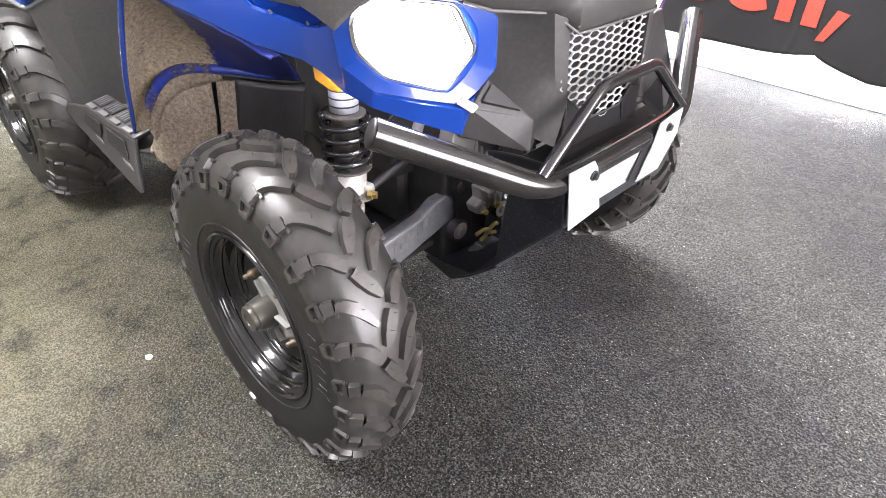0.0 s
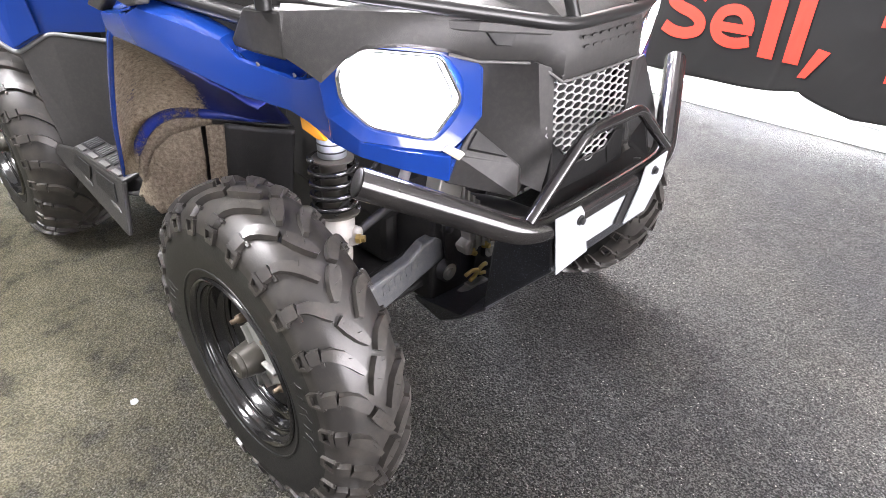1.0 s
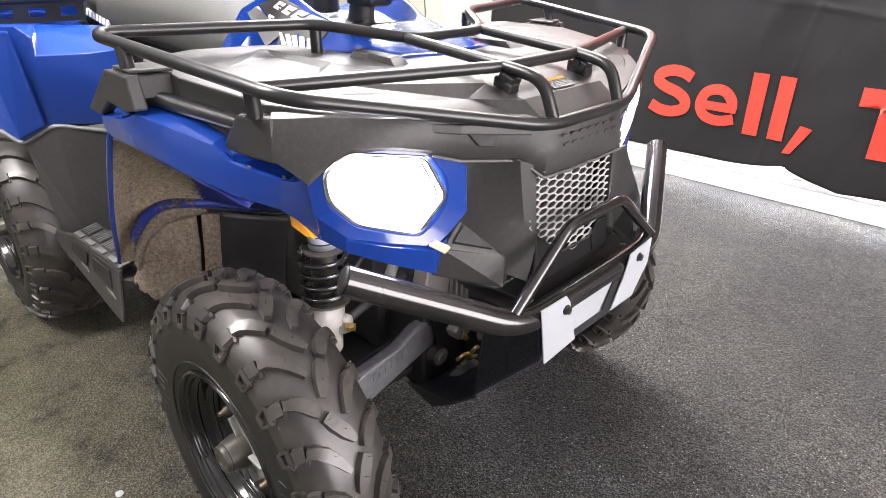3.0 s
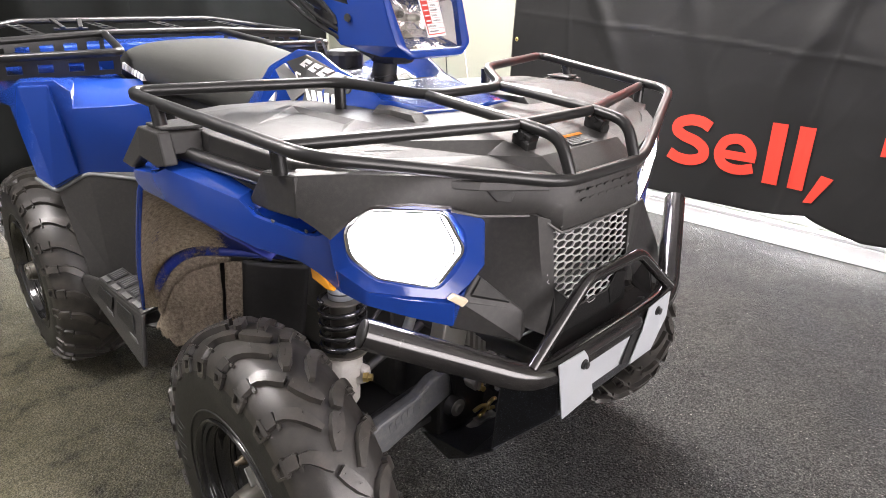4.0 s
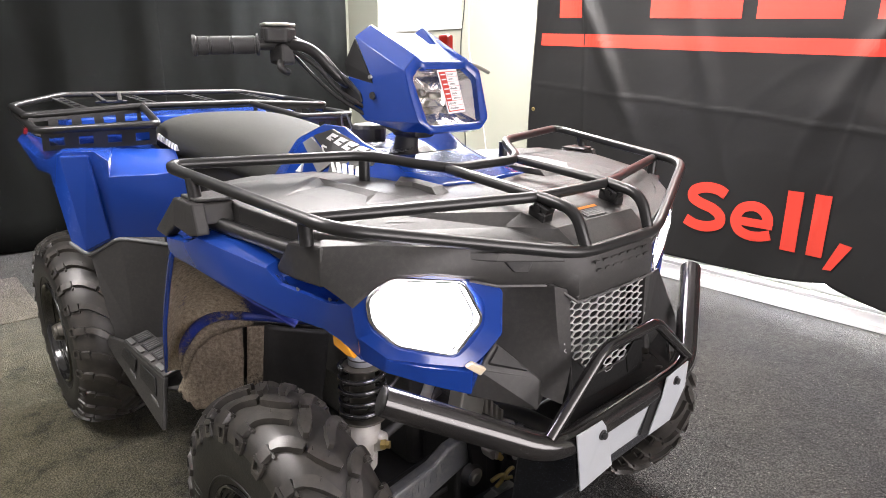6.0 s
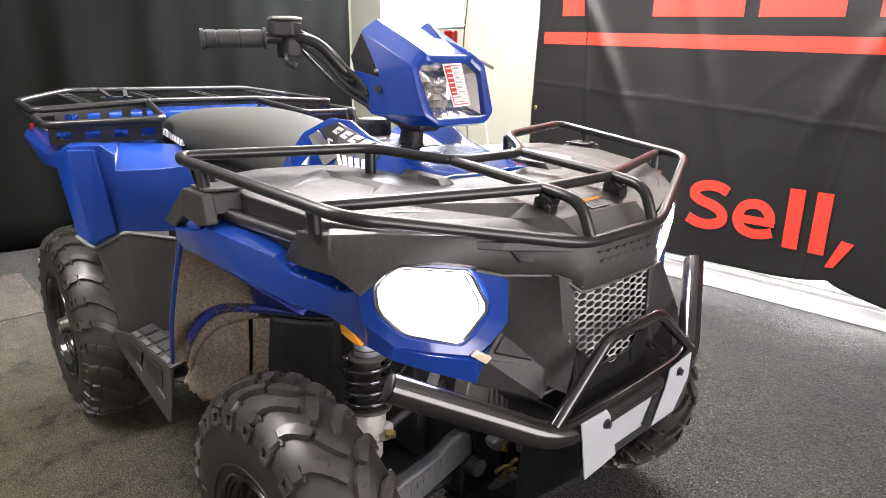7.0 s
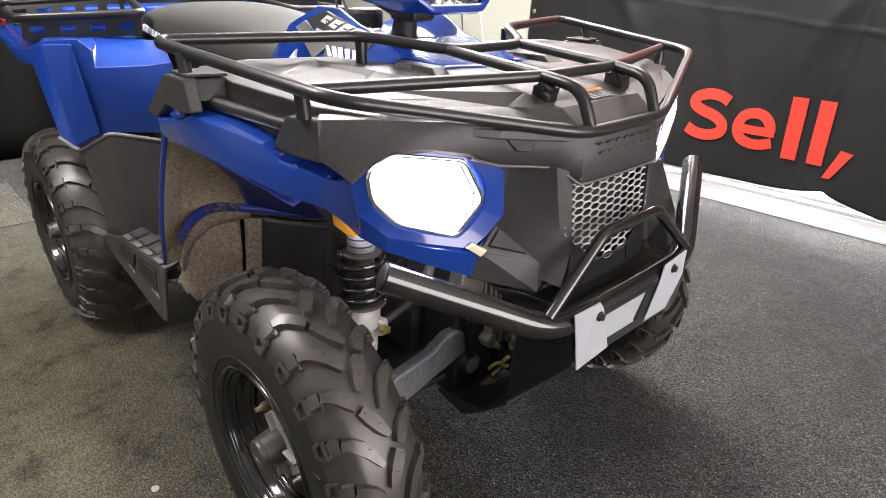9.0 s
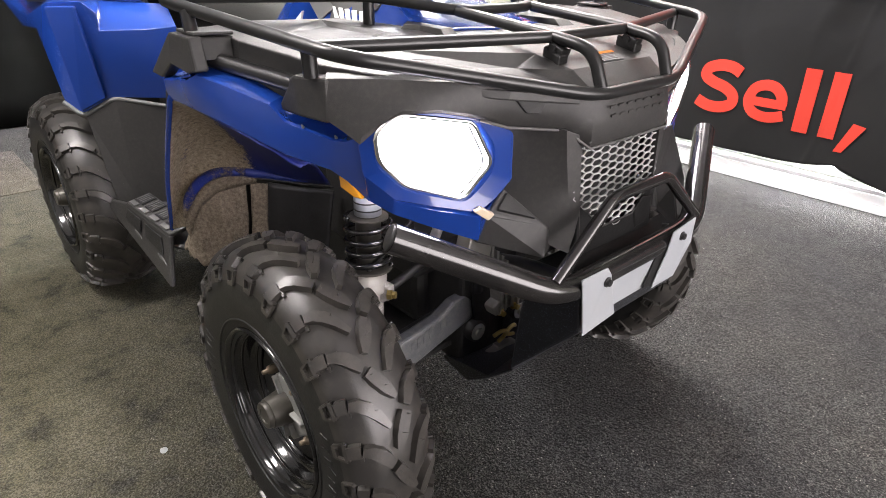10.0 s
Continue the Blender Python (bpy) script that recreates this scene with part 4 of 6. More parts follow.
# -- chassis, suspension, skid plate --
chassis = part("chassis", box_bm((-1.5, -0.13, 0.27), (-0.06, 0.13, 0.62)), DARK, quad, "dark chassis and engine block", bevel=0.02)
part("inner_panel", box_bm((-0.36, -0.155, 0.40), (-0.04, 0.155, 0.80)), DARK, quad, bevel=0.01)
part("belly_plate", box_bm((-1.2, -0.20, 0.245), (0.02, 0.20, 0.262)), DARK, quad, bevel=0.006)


def skid_bm():
    prof = [(0.214, 0.310), (0.224, 0.321), (0.352, 0.462), (0.344, 0.548), (0.240, 0.548), (0.226, 0.44)]
    return slab([(x, -0.135, z) for x, z in prof], (0, 0.285, 0))


part("skid_plate", skid_bm(), SKID, quad, "speckled black front skid plate", bevel=0.006)
# dark box added for the deep shade here; it hides the bright carpet
part("shade_box", box_bm((-0.08, -0.100, 0.212), (0.046, 0.100, 0.470)), DARK, quad, "added dark box standing in for the shade behind the skid plate", bevel=0.008)
# the pan is carried further back to cover the carpet as well
part("skid_pan", slab([(0.00, -0.105, 0.206), (0.10, -0.128, 0.214), (0.160, -0.135, 0.258), (0.222, -0.135, 0.312), (0.222, 0.150, 0.312), (0.160, 0.150, 0.258), (0.10, 0.140, 0.214), (0.00, 0.115, 0.206)], (0, 0, 0.007)), SKID, quad, "speckled black skid pan", bevel=0.002)

for s in (-1, 1):
    # coil-over shock absorber
    top, low = side([(-0.004, -0.288, 0.668)], s)[0], side([(0.0, -0.293, 0.478)], s)[0]
    shock = split_edges(part("shock_absorber", along(low, top, [(0.020, 0), (0.020, 0.10), (0.042, 0.09), (0.042, 0.11), (0.023, 0.12), (0.023, 0.60), (0.036, 0.605), (0.036, 0.620), (0.022, 0.625), (0.022, 1.0)]), HUBGREY, quad, "grey shock absorber with a black coil spring", smooth=True))
    a, b = Vector(low), Vector(top)
    d = (b - a).normalized()
    u = d.orthogonal().normalized()
    w = d.cross(u)
    turns = 4.6
    pts = [a + (b - a) * (0.10 + 0.52 * k / 120) + (u * math.cos(2 * math.pi * turns * k / 120) + w * math.sin(2 * math.pi * turns * k / 120)) * 0.039 for k in range(121)]
    part("coil_spring", sweep(pts, 0.0052, sides=8), RIM, shock, "black coil spring", smooth=True)
    collar = along(a + (b - a) * 0.64, a + (b - a) * 0.90, [(0.0245, 0), (0.0245, 1)])
    part("sticker", collar, PLATE, shock, "white printed sticker", smooth=True)
    for k in range(3):
        part("print_bar", along(a + (b - a) * (0.690 + 0.070 * k), a + (b - a) * (0.704 + 0.070 * k), [(0.0249, 0), (0.0249, 1)]), INK, shock)
    # steering knuckle
    kn = split_edges(part("steering_knuckle", along(side([(-0.004, -0.306, 0.300)], s)[0], side([(0.0, -0.295, 0.492)], s)[0], [(0.022, 0), (0.024, 0.45), (0.031, 0.52), (0.031, 0.62), (0.027, 0.64), (0.027, 0.78), (0.034, 0.80), (0.034, 0.97), (0.030, 1.0)], 22), CASTING, quad, "pale cast aluminium steering knuckle", smooth=True))
    part("clamp_lug", slab(side([(0.018, -0.292, 0.470), (0.038, -0.280, 0.464), (0.040, -0.279, 0.436), (0.016, -0.292, 0.424)], s), (-0.006, 0.020 * -s, 0)), CASTING, kn, bevel=0.005)
    part("web", slab(side([(-0.006, -0.318, 0.300), (0.014, -0.318, 0.300), (0.020, -0.318, 0.420), (-0.020, -0.318, 0.420)], s), (0, 0.012 * -s, 0)), CASTING, kn, bevel=0.003)
    bolt = along(side([(0.036, -0.280, 0.449)], s)[0], side([(0.050, -0.269, 0.450)], s)[0], [(0.0095, 0), (0.0095, 0.45), (0.0070, 0.5), (0.0070, 0.9)], 6)
    part("bolt", bolt, BRASS, kn, "yellow zinc bolt")
    part("axle_stub", along(side([(0.0, -0.05, 0.33)], s)[0], side([(0.02, -0.36, 0.31)], s)[0], [(0.016, 0), (0.016, 1)]), DARK, quad, smooth=True)
    # lower suspension arm, with a raised name plate
    arm_o = side([(0.05, -0.334, 0.30500000000000005), (0.05, -0.254, 0.34), (0.05, -0.165, 0.355), (0.05, -0.124, 0.377), (0.05, -0.093, 0.38), (0.05, -0.074, 0.365), (0.05, -0.067, 0.319), (0.05, -0.155, 0.294), (0.05, -0.234, 0.27), (0.05, -0.314, 0.25)], s)
    arm = part("suspension_arm", slab(arm_o, (-0.028, 0, 0)), ARMCAST, quad, "dusty grey lower suspension arm", bevel=0.006)
    for k in range(7):
        u = 0.10 + 0.115 * k
        b0 = Vector(((0.05, -0.254, 0.34))).lerp(Vector((0.05, -0.124, 0.377)), u) + Vector((0.0012, 0.004, -0.016))
        part("raised_bar", slab(side([tuple(b0), tuple(b0 + Vector((0, 0.009, 0.005))), tuple(b0 + Vector((0, 0.011, -0.016))), tuple(b0 + Vector((0, 0.002, -0.021)))], s), (-0.004, 0, 0)), ARMCAST, arm)
    rear_arm = side([(-0.16, -0.33, 0.27), (-0.16, -0.33, 0.31), (-0.16, -0.10, 0.33), (-0.16, -0.10, 0.29)], s)
    part("rear_arm_tube", slab(rear_arm, (-0.03, 0, 0)), DARK, quad, bevel=0.006)
    part("tie_rod", sweep(side([(0.0, -0.30, 0.42), (-0.01, -0.10, 0.47)], s), 0.009), DARK, quad, smooth=True)
    pv = side([(0.060, -0.066, 0.290)], s)[0]
    piv = part("arm_mount", along((pv[0] - 0.06, pv[1], pv[2]), (pv[0] + 0.004, pv[1], pv[2]), [(0.024, 0), (0.024, 1)]), DARK, quad, smooth=True)
    part("bolt", along((pv[0] - 0.01, pv[1], pv[2]), (pv[0] + 0.012, pv[1], pv[2]), [(0.019, 0), (0.019, 0.72), (0.010, 0.74), (0.010, 1)], 18), STEEL, piv, "zinc pivot bolt")
    part("hook", sweep(rounded(side([(0.080, 0.034, 0.272), (0.088, 0.020, 0.284), (0.088, 0.002, 0.278), (0.084, 0.004, 0.262), (0.086, 0.024, 0.258)], s), 0.010), 0.0045, sides=8), BRASS, quad, "yellow zinc hook", smooth=True)
    part("frame_plate", slab(side([(0.055, -0.050, 0.250), (0.055, -0.020, 0.250), (0.060, -0.028, 0.40), (0.062, -0.060, 0.46), (0.060, -0.085, 0.46), (0.056, -0.075, 0.36)], s), (-0.006, 0, 0)), DARK, quad, "black steel frame plate", bevel=0.002)
    part("arm_bush", along(side([(0.012, -0.070, 0.385)], s)[0], side([(0.060, -0.060, 0.392)], s)[0], [(0.014, 0), (0.014, 0.9), (0.011, 1)], 18), DARK, quad, "black arm bush", smooth=True)
    cast = part("gear_casting", slab(side([(0.085, -0.034, 0.388), (0.085, 0.046, 0.348), (0.085, 0.034, 0.322), (0.085, -0.004, 0.332), (0.085, -0.026, 0.352)], s), (-0.05, 0, 0)), CASTING, quad, "dull cast gear housing behind the skid plate", bevel=0.006)
    for k in range(3):
        part("casting_rib", slab(side([(0.086, -0.018 + 0.020 * k, 0.374 - 0.011 * k), (0.086, -0.010 + 0.020 * k, 0.370 - 0.011 * k), (0.086, -0.004 + 0.018 * k, 0.336 - 0.004 * k), (0.086, -0.010 + 0.018 * k, 0.338 - 0.004 * k)], s), (0.004, 0, 0)), STEEL, cast, bevel=0.001)
    part("frame_rail", slab(side([(0.085, -0.018, 0.240), (0.085, 0.040, 0.231), (0.085, 0.040, 0.226), (0.085, -0.018, 0.235)], s), (-0.02, 0, 0)), STEEL, quad, "bare metal edge of the frame rail")
    part("flange_nut", along(side([(0.080, -0.020, 0.330)], s)[0], side([(0.096, -0.022, 0.330)], s)[0], [(0.009, 0), (0.009, 0.4), (0.006, 0.5), (0.006, 1)], 6), BRASS, quad, "yellow zinc nut")
    part("tube_bracket", slab(side([(0.205, -0.250, 0.576), (0.205, -0.242, 0.612), (0.205, -0.190, 0.588), (0.205, -0.198, 0.552)], s), (-0.03, 0, 0)), STEEL, quad, "bare metal bumper bracket", bevel=0.003)
    for k in range(4):
        y = -0.192 + 0.013 * k
        part("bracket_rib", slab(side([(0.205, y, 0.584 - 0.013 * k), (0.205, y + 0.006, 0.580 - 0.013 * k), (0.205, y + 0.006, 0.548 - 0.010 * k), (0.205, y, 0.552 - 0.010 * k)], s), (-0.02, 0, 0)), STEEL, quad)
    tube("frame_tube", side([(0.20, -0.33, 0.60), (0.10, -0.20, 0.62), (0.0, -0.16, 0.66)], s), 0.009, STEEL, quad, 0.03, sides=10)
    tube("brake_hose", side([(0.02, -0.31, 0.50), (0.04, -0.27, 0.55), (0.02, -0.20, 0.58), (-0.02, -0.16, 0.56)], s), 0.004, CABLE, quad, 0.04, sides=8)

# -- front bumper --
bumper = tube("bumper", [(0.234, -0.422, 0.677), (0.349, -0.200, 0.557), (0.349, 0.200, 0.557), (0.234, 0.422, 0.677)], 0.0212, BUMPER, quad, 0.05, label="black tubular steel front bumper", sides=20)
tube("bumper_hoop", [(0.347, -0.206, 0.580), (0.345, -0.078, 0.682), (0.345, 0.078, 0.682), (0.347, 0.206, 0.580)], 0.0098, BUMPER, bumper, 0.018, label="slim black guard hoop")
for s in (-1, 1):
    part("end_cap", along(side([(0.235, -0.4205, 0.6762)], s)[0], side([(0.2325, -0.4245, 0.6782)], s)[0], [(0.0190, 0), (0.0190, 0.6), (0.0165, 1)]), DARK, bumper, smooth=True)
    tube("bumper_brace", side([(0.33, -0.15, 0.555), (0.22, -0.12, 0.53), (0.12, -0.11, 0.50)], s), 0.014, TUBE, bumper, 0.04)
for outline, by, bz in ((((-0.176, 0.584), (-0.110, 0.583), (-0.098, 0.568), (-0.060, 0.478), (-0.146, 0.470)), -0.107, 0.557), (((0.084, 0.586), (0.158, 0.594), (0.157, 0.545), (0.126, 0.484), (0.050, 0.484), (0.073, 0.552)), 0.116, 0.570)):
    x = 0.3735
    face_o = [(x - (0.0 if z > 0.5 else 0.006), y, z) for y, z in outline]
    pl = part("bumper_plate", slab(face_o, (-0.003, 0, 0)), PLATE, bumper, "pale grey painted steel bracket plate", bevel=0.004)
    part("bolt", along((x - 0.002, by, bz), (x + 0.006, by, bz), [(0.0085, 0), (0.0085, 0.4), (0.0060, 0.5), (0.0060, 1)], 14), TUBE, pl, "dark steel bolt")
    # black disc painted for the dark inside of the bolt's socket
    part("socket_shade", along((x + 0.0055, by, bz), (x + 0.0064, by, bz), [(0.004, 0), (0.004, 1)], 6), INK, pl)
part("cross_plate", slab([(0.3665, -0.090, 0.548), (0.3665, 0.050, 0.548), (0.357, 0.034, 0.486), (0.357, -0.070, 0.486)], (-0.003, 0, 0)), PLATE, bumper, "pale grey painted steel cross plate", bevel=0.002)
part("plate_flange", slab([(0.3690, 0.046, 0.556), (0.3690, 0.080, 0.556), (0.3640, 0.054, 0.486), (0.3640, 0.028, 0.492)], (-0.003, 0, 0)), TUBE, bumper, "black flange beside the cross plate", bevel=0.001)

# -- front fascia --
GRILLE_B, GRILLE_T, GRILLE_W = 0.606, 0.756, 0.112


def grille_x(y, z):
    """The grille leans forward at its foot and bows slightly."""
    return 0.2935 + 0.085 * (0.752 - z) + 0.003 * math.cos(y * 12)


def grille_bm():
    """Stretched hexagon cells with real depth, cut off at the lower corners."""
    bm = bmesh.new()
    cw, ch, bar, depth = 0.0285, 0.0118, 0.0010, 0.003
    hexa = [(-0.5, 0), (-0.24, 0.5), (0.24, 0.5), (0.5, 0), (0.24, -0.5), (-0.24, -0.5)]
    for i in range(-6, 7):
        y = i * cw * 0.74
        for j in range(14):
            z = GRILLE_B + 0.004 + (j + (0.5 if i % 2 else 0)) * ch
            if abs(y) > GRILLE_W or z > GRILLE_T or z < 0.612 + (abs(y) - 0.045) * 0.85:
                continue
            out = [(y + a * cw, z + b * ch) for a, b in hexa]
            inn = [(y + a * (cw - bar * 2.6), z + b * (ch - bar * 2)) for a, b in hexa]
            vs = [[bm.verts.new((grille_x(*p) - dx, p[0], p[1])) for p in ring] for ring, dx in ((out, 0.0), (inn, 0.0), (inn, depth))]
            for k in range(6):
                m = (k + 1) % 6
                bm.faces.new((vs[0][k], vs[0][m], vs[1][m], vs[1][k]))
                bm.faces.new((vs[1][k], vs[1][m], vs[2][m], vs[2][k]))
    return bm


part("grille", grille_bm(), GRILLE, quad, "silver honeycomb grille")
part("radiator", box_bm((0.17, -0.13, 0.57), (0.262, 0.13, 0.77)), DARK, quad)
chin = part("grille_surround", slab([(0.304, -0.105, 0.663), (0.3085, -0.045, 0.611), (0.3085, 0.045, 0.611), (0.304, 0.105, 0.663), (0.310, 0.112, 0.572), (0.310, -0.112, 0.572)], (-0.012, 0, 0)), SHADED_BLACK, quad, "black chin panel under the grille", bevel=0.002)
part("chin_edge", sweep([(0.3060, -0.086, 0.6475), (0.3095, -0.045, 0.612), (0.3095, 0.045, 0.612), (0.3060, 0.086, 0.6475)], 0.0016, sides=6), BLACK, chin, smooth=True)
part("chin_rib", slab([(0.311, 0.050, 0.616), (0.314, 0.066, 0.640), (0.314, 0.098, 0.634), (0.3115, 0.092, 0.584), (0.3115, 0.060, 0.580)], (-0.004, 0, 0)), SHADED_BLACK, chin, bevel=0.002)

def skin(rows):
    bm = bmesh.new()
    grid = [[bm.verts.new(p) for p in r] for r in rows]
    for a, b in zip(grid, grid[1:]):
        for k in range(len(a) - 1):
            bm.faces.new((a[k], a[k + 1], b[k + 1], b[k]))
    return bm


def build_arch(s, outer, arch, low):
    n, m = 48, 14
    o, a, f = smooth_line(outer, n), smooth_line(arch, n), smooth_line(low, n)
    rows = []
    for i in range(n + 1):
        r = []
        for j in range(m + 1):
            v = j / m
            p = o[i].lerp(a[i], v) + Vector((-0.030, 0.012, 0.012)) * math.sin(math.pi * v) * min(1.0, i / 14)
            r.append(p + Vector((0, 0, 1)) * 0.0025 * noise.noise(p * 60))
        rows.append(side([tuple(p) for p in r], s))
    part("arch_liner", skin(rows), MUD_BLUE, quad, "blue wheel arch lining caked with dried mud", smooth=True, thick=0.004)
    rib = [p + Vector((0.006, -0.006, 0.006)) for p in a]
    part("arch_rib", sweep(side([tuple(p) for p in rib[3:44]], s), 0.011, sides=8, taper=[min(1.0, 0.35 + k / 10, 0.45 + (40 - k) / 22) for k in range(41)]), MUD_RIB, quad, "blue rib of the wheel arch", smooth=True)
    lip = []
    for i, p in enumerate(a):
        drop = 1 - 0.75 * max(0.0, min(1.0, (i - 24) / 12))
        lip.append([p + Vector((0.004, -0.002, -0.004)), p + Vector((0.006 * drop, 0.0, -0.018 * drop)), p + Vector((0.0, 0.008, -(0.036 + 0.006 * noise.noise(p * 50)) * drop))])
    part("arch_lip", skin([side([tuple(q) for q in r], s) for r in lip]), MUD_LIP, quad, "muddy lip of the wheel arch", smooth=True, thick=0.004)
    for name, i0, i1, mat, label, crust in (("mud_panel", 0, 28, MUD_THICK, "lower arch panel under a crust of brown mud", 0.012), ("arch_strip", 29, 33, MUD_BLACK, "muddy black post of the inner arch", 0.003), ("arch_back", 33, n, DARK, "black inner arch panel", 0.002)):
        rows = []
        for i in range(i0, i1 + 1):
            r = []
            for j in range(19):
                v = j / 18
                p = (a[i] + Vector((-0.004, 0.012, -0.020))).lerp(f[i], v)
                p = p + Vector((1, -0.25, 0)) * crust * (noise.noise(p * 28) + 0.5 * noise.noise(p * 75)) * math.sin(math.pi * min(1.0, v * 1.1))
                if j == 18:
                    p.z += 0.016 * noise.noise(Vector((i * 0.35, 2, 0)))
                r.append(tuple(p))
            rows.append(side(r, s))
        part(name, skin(rows), mat, quad, label, smooth=True, thick=0.006)


for s in (-1, 1):
    cheek = [side(r, s) for r in (
        [(0.212, -0.186, 0.788), (0.216, -0.190, 0.730), (0.220, -0.192, 0.680), (0.224, -0.196, 0.640)],
        [(0.238, -0.166, 0.788), (0.244, -0.170, 0.730), (0.250, -0.170, 0.680), (0.258, -0.172, 0.622)],
        [(0.262, -0.152, 0.788), (0.268, -0.152, 0.730), (0.274, -0.150, 0.680), (0.284, -0.146, 0.600)],
        [(0.290, -0.140, 0.784), (0.294, -0.135, 0.730), (0.296, -0.126, 0.680), (0.300, -0.107, 0.576)],
        [(0.298, -0.112, 0.774), (0.300, -0.109, 0.730), (0.304, -0.1055, 0.670), (0.310, -0.098, 0.576)],
        [(0.286, -0.110, 0.774), (0.288, -0.107, 0.730), (0.292, -0.1035, 0.670), (0.298, -0.096, 0.576)])]
    split_edges(part("cheek_panel", skin([[tuple(p) for p in smooth_line(r, 12)] for r in cheek]), BLACK, quad, "black moulded cheek panel beside the grille", smooth=True, thick=0.004), 24)
    wedge = side([(0.230, -0.203, 0.694), (0.236, -0.243, 0.662), (0.222, -0.252, 0.614), (0.292, -0.166, 0.586), (0.285, -0.154, 0.634), (0.270, -0.120, 0.590)], s)
    part("lower_wedge", mesh_bm(wedge, [(0, 1, 4), (1, 2, 3, 4), (4, 3, 5)]), BLACK, quad, "black moulded wedge under the headlamp", bevel=0.003, thick=0.010)
    # flat dark plate laid on the wedge in place of a recess's shade
    dent = side([(0.2385, -0.2010, 0.6880), (0.2430, -0.2250, 0.6690), (0.2720, -0.1720, 0.6500)], s)
    part("wedge_shade", slab(dent, (-0.002, 0, -0.004)), DARK, quad, "dark triangle standing in for a shaded recess in the wedge")
    # cream chip added for a pale patch at this corner
    chip = side([(0.2400, -0.274, 0.676), (0.2450, -0.264, 0.682), (0.2520, -0.241, 0.667), (0.2470, -0.249, 0.657)], s)
    part("corner_chip", slab(chip, (-0.010, 0.005 * -s, 0)), IVORY, quad, "small cream chip at the bezel corner", bevel=0.002)

    # headlamp with blue bezel
    lamp_o = side([(0.181, -0.400, 0.801), (0.192, -0.369, 0.822), (0.225, -0.270, 0.804), (0.234, -0.239, 0.744), (0.218, -0.278, 0.694), (0.191, -0.361, 0.726), (0.181, -0.395, 0.764)], s)
    hl = part("headlamp", slab(lamp_o, (-0.012, 0.008 * -s, 0)), LAMP, quad, "headlamp shining white", bevel=0.003)
    rim_o = [Vector(p) for p in lamp_o]
    mid = sum(rim_o, Vector()) / len(rim_o)
    part("lamp_rim", sweep(rounded([mid + (p - mid) * 1.03 + Vector((0.003, 0.003 * s, 0)) for p in rim_o], 0.012, closed=True), 0.0035, True, 8), CHROME, hl, "clear lamp edge", smooth=True)
    seam = [mid + (rim_o[q] - mid) * 0.90 + Vector((0.006, 0.003 * s, 0)) for q in (2, 3, 4)]
    part("lamp_seam", sweep(rounded(seam, 0.02), 0.0016, sides=6), ARM, hl, "dark seam round the lamp", smooth=True)
    # bezel in rings of ten stations: inside the lamp opening, its edge, the flat surround, a groove, the outer border
    eye_edge = [(0.181, -0.401, 0.802), (0.192, -0.370, 0.823), (0.226, -0.268, 0.806), (0.2335, -0.243, 0.768), (0.2325, -0.241, 0.738), (0.226, -0.258, 0.712), (0.218, -0.280, 0.692), (0.204, -0.322, 0.707), (0.191, -0.363, 0.724), (0.180, -0.398, 0.762)]
    surround = [(0.166, -0.418, 0.796), (0.190, -0.374, 0.836), (0.238, -0.246, 0.812), (0.249, -0.211, 0.782), (0.248, -0.207, 0.712), (0.244, -0.236, 0.688), (0.238, -0.262, 0.672), (0.213, -0.324, 0.689), (0.190, -0.378, 0.706), (0.168, -0.412, 0.742)]
    border = [(0.160, -0.416, 0.796), (0.182, -0.370, 0.838), (0.229, -0.240, 0.814), (0.240, -0.204, 0.782), (0.239, -0.201, 0.707), (0.236, -0.240, 0.678), (0.228, -0.249, 0.618), (0.205, -0.318, 0.651), (0.180, -0.374, 0.680), (0.150, -0.396, 0.698)]
    centre = sum((Vector(p) for p in eye_edge), Vector()) / len(eye_edge)
    rings_v = [[Vector(p) + Vector((-0.016, 0.010, 0)) for p in eye_edge], [Vector(p) for p in eye_edge],
               [Vector(p).lerp(Vector(q), 0.22) + Vector((0.004, -0.002, 0)) for p, q in zip(eye_edge, surround)], [Vector(p) for p in surround],
               [Vector(p) + (Vector(p) - centre).normalized() * 0.002 + Vector((-0.005, 0.002, 0)) * (1.0 if p[2] < 0.70 else 0.3) for p in surround],
               [Vector(p).lerp(Vector(q), 0.14) + Vector((0.003, -0.002, 0)) * (1.0 if p[2] < 0.70 else 0.0) for p, q in zip(surround, border)], [Vector(p) for p in border]]
    loops = []
    for k, ring in enumerate(rings_v):
        loops.append(side([tuple(p) for p in rounded(ring, 0.012 if k < 3 else 0.004, 4, True)], s))
    bm = bmesh.new()
    grid = [[bm.verts.new(p) for p in ring] for ring in loops]
    for a, b in zip(grid, grid[1:]):
        for k in range(len(a)):
            m = (k + 1) % len(a)
            bm.faces.new((a[k], a[m], b[m], b[k]))
    split_edges(part("headlamp_bezel", bm, BLUE, quad, "glossy blue headlamp bezel", smooth=True, thick=0.003), 20)
    for u in (0.42, 0.86):
        at = rim_o[1].lerp(rim_o[2], u) + Vector((0.004, 0, 0.009))
        part("bezel_tab", slab([tuple(at + Vector(q)) for q in ((-0.002, 0.011 * s, 0), (0.002, -0.011 * s, -0.001), (0.001, -0.008 * s, 0.010), (-0.001, 0.008 * s, 0.010))], (-0.010, 0, 0)), BLUE, quad, "small blue lug over the headlamp", bevel=0.0015)
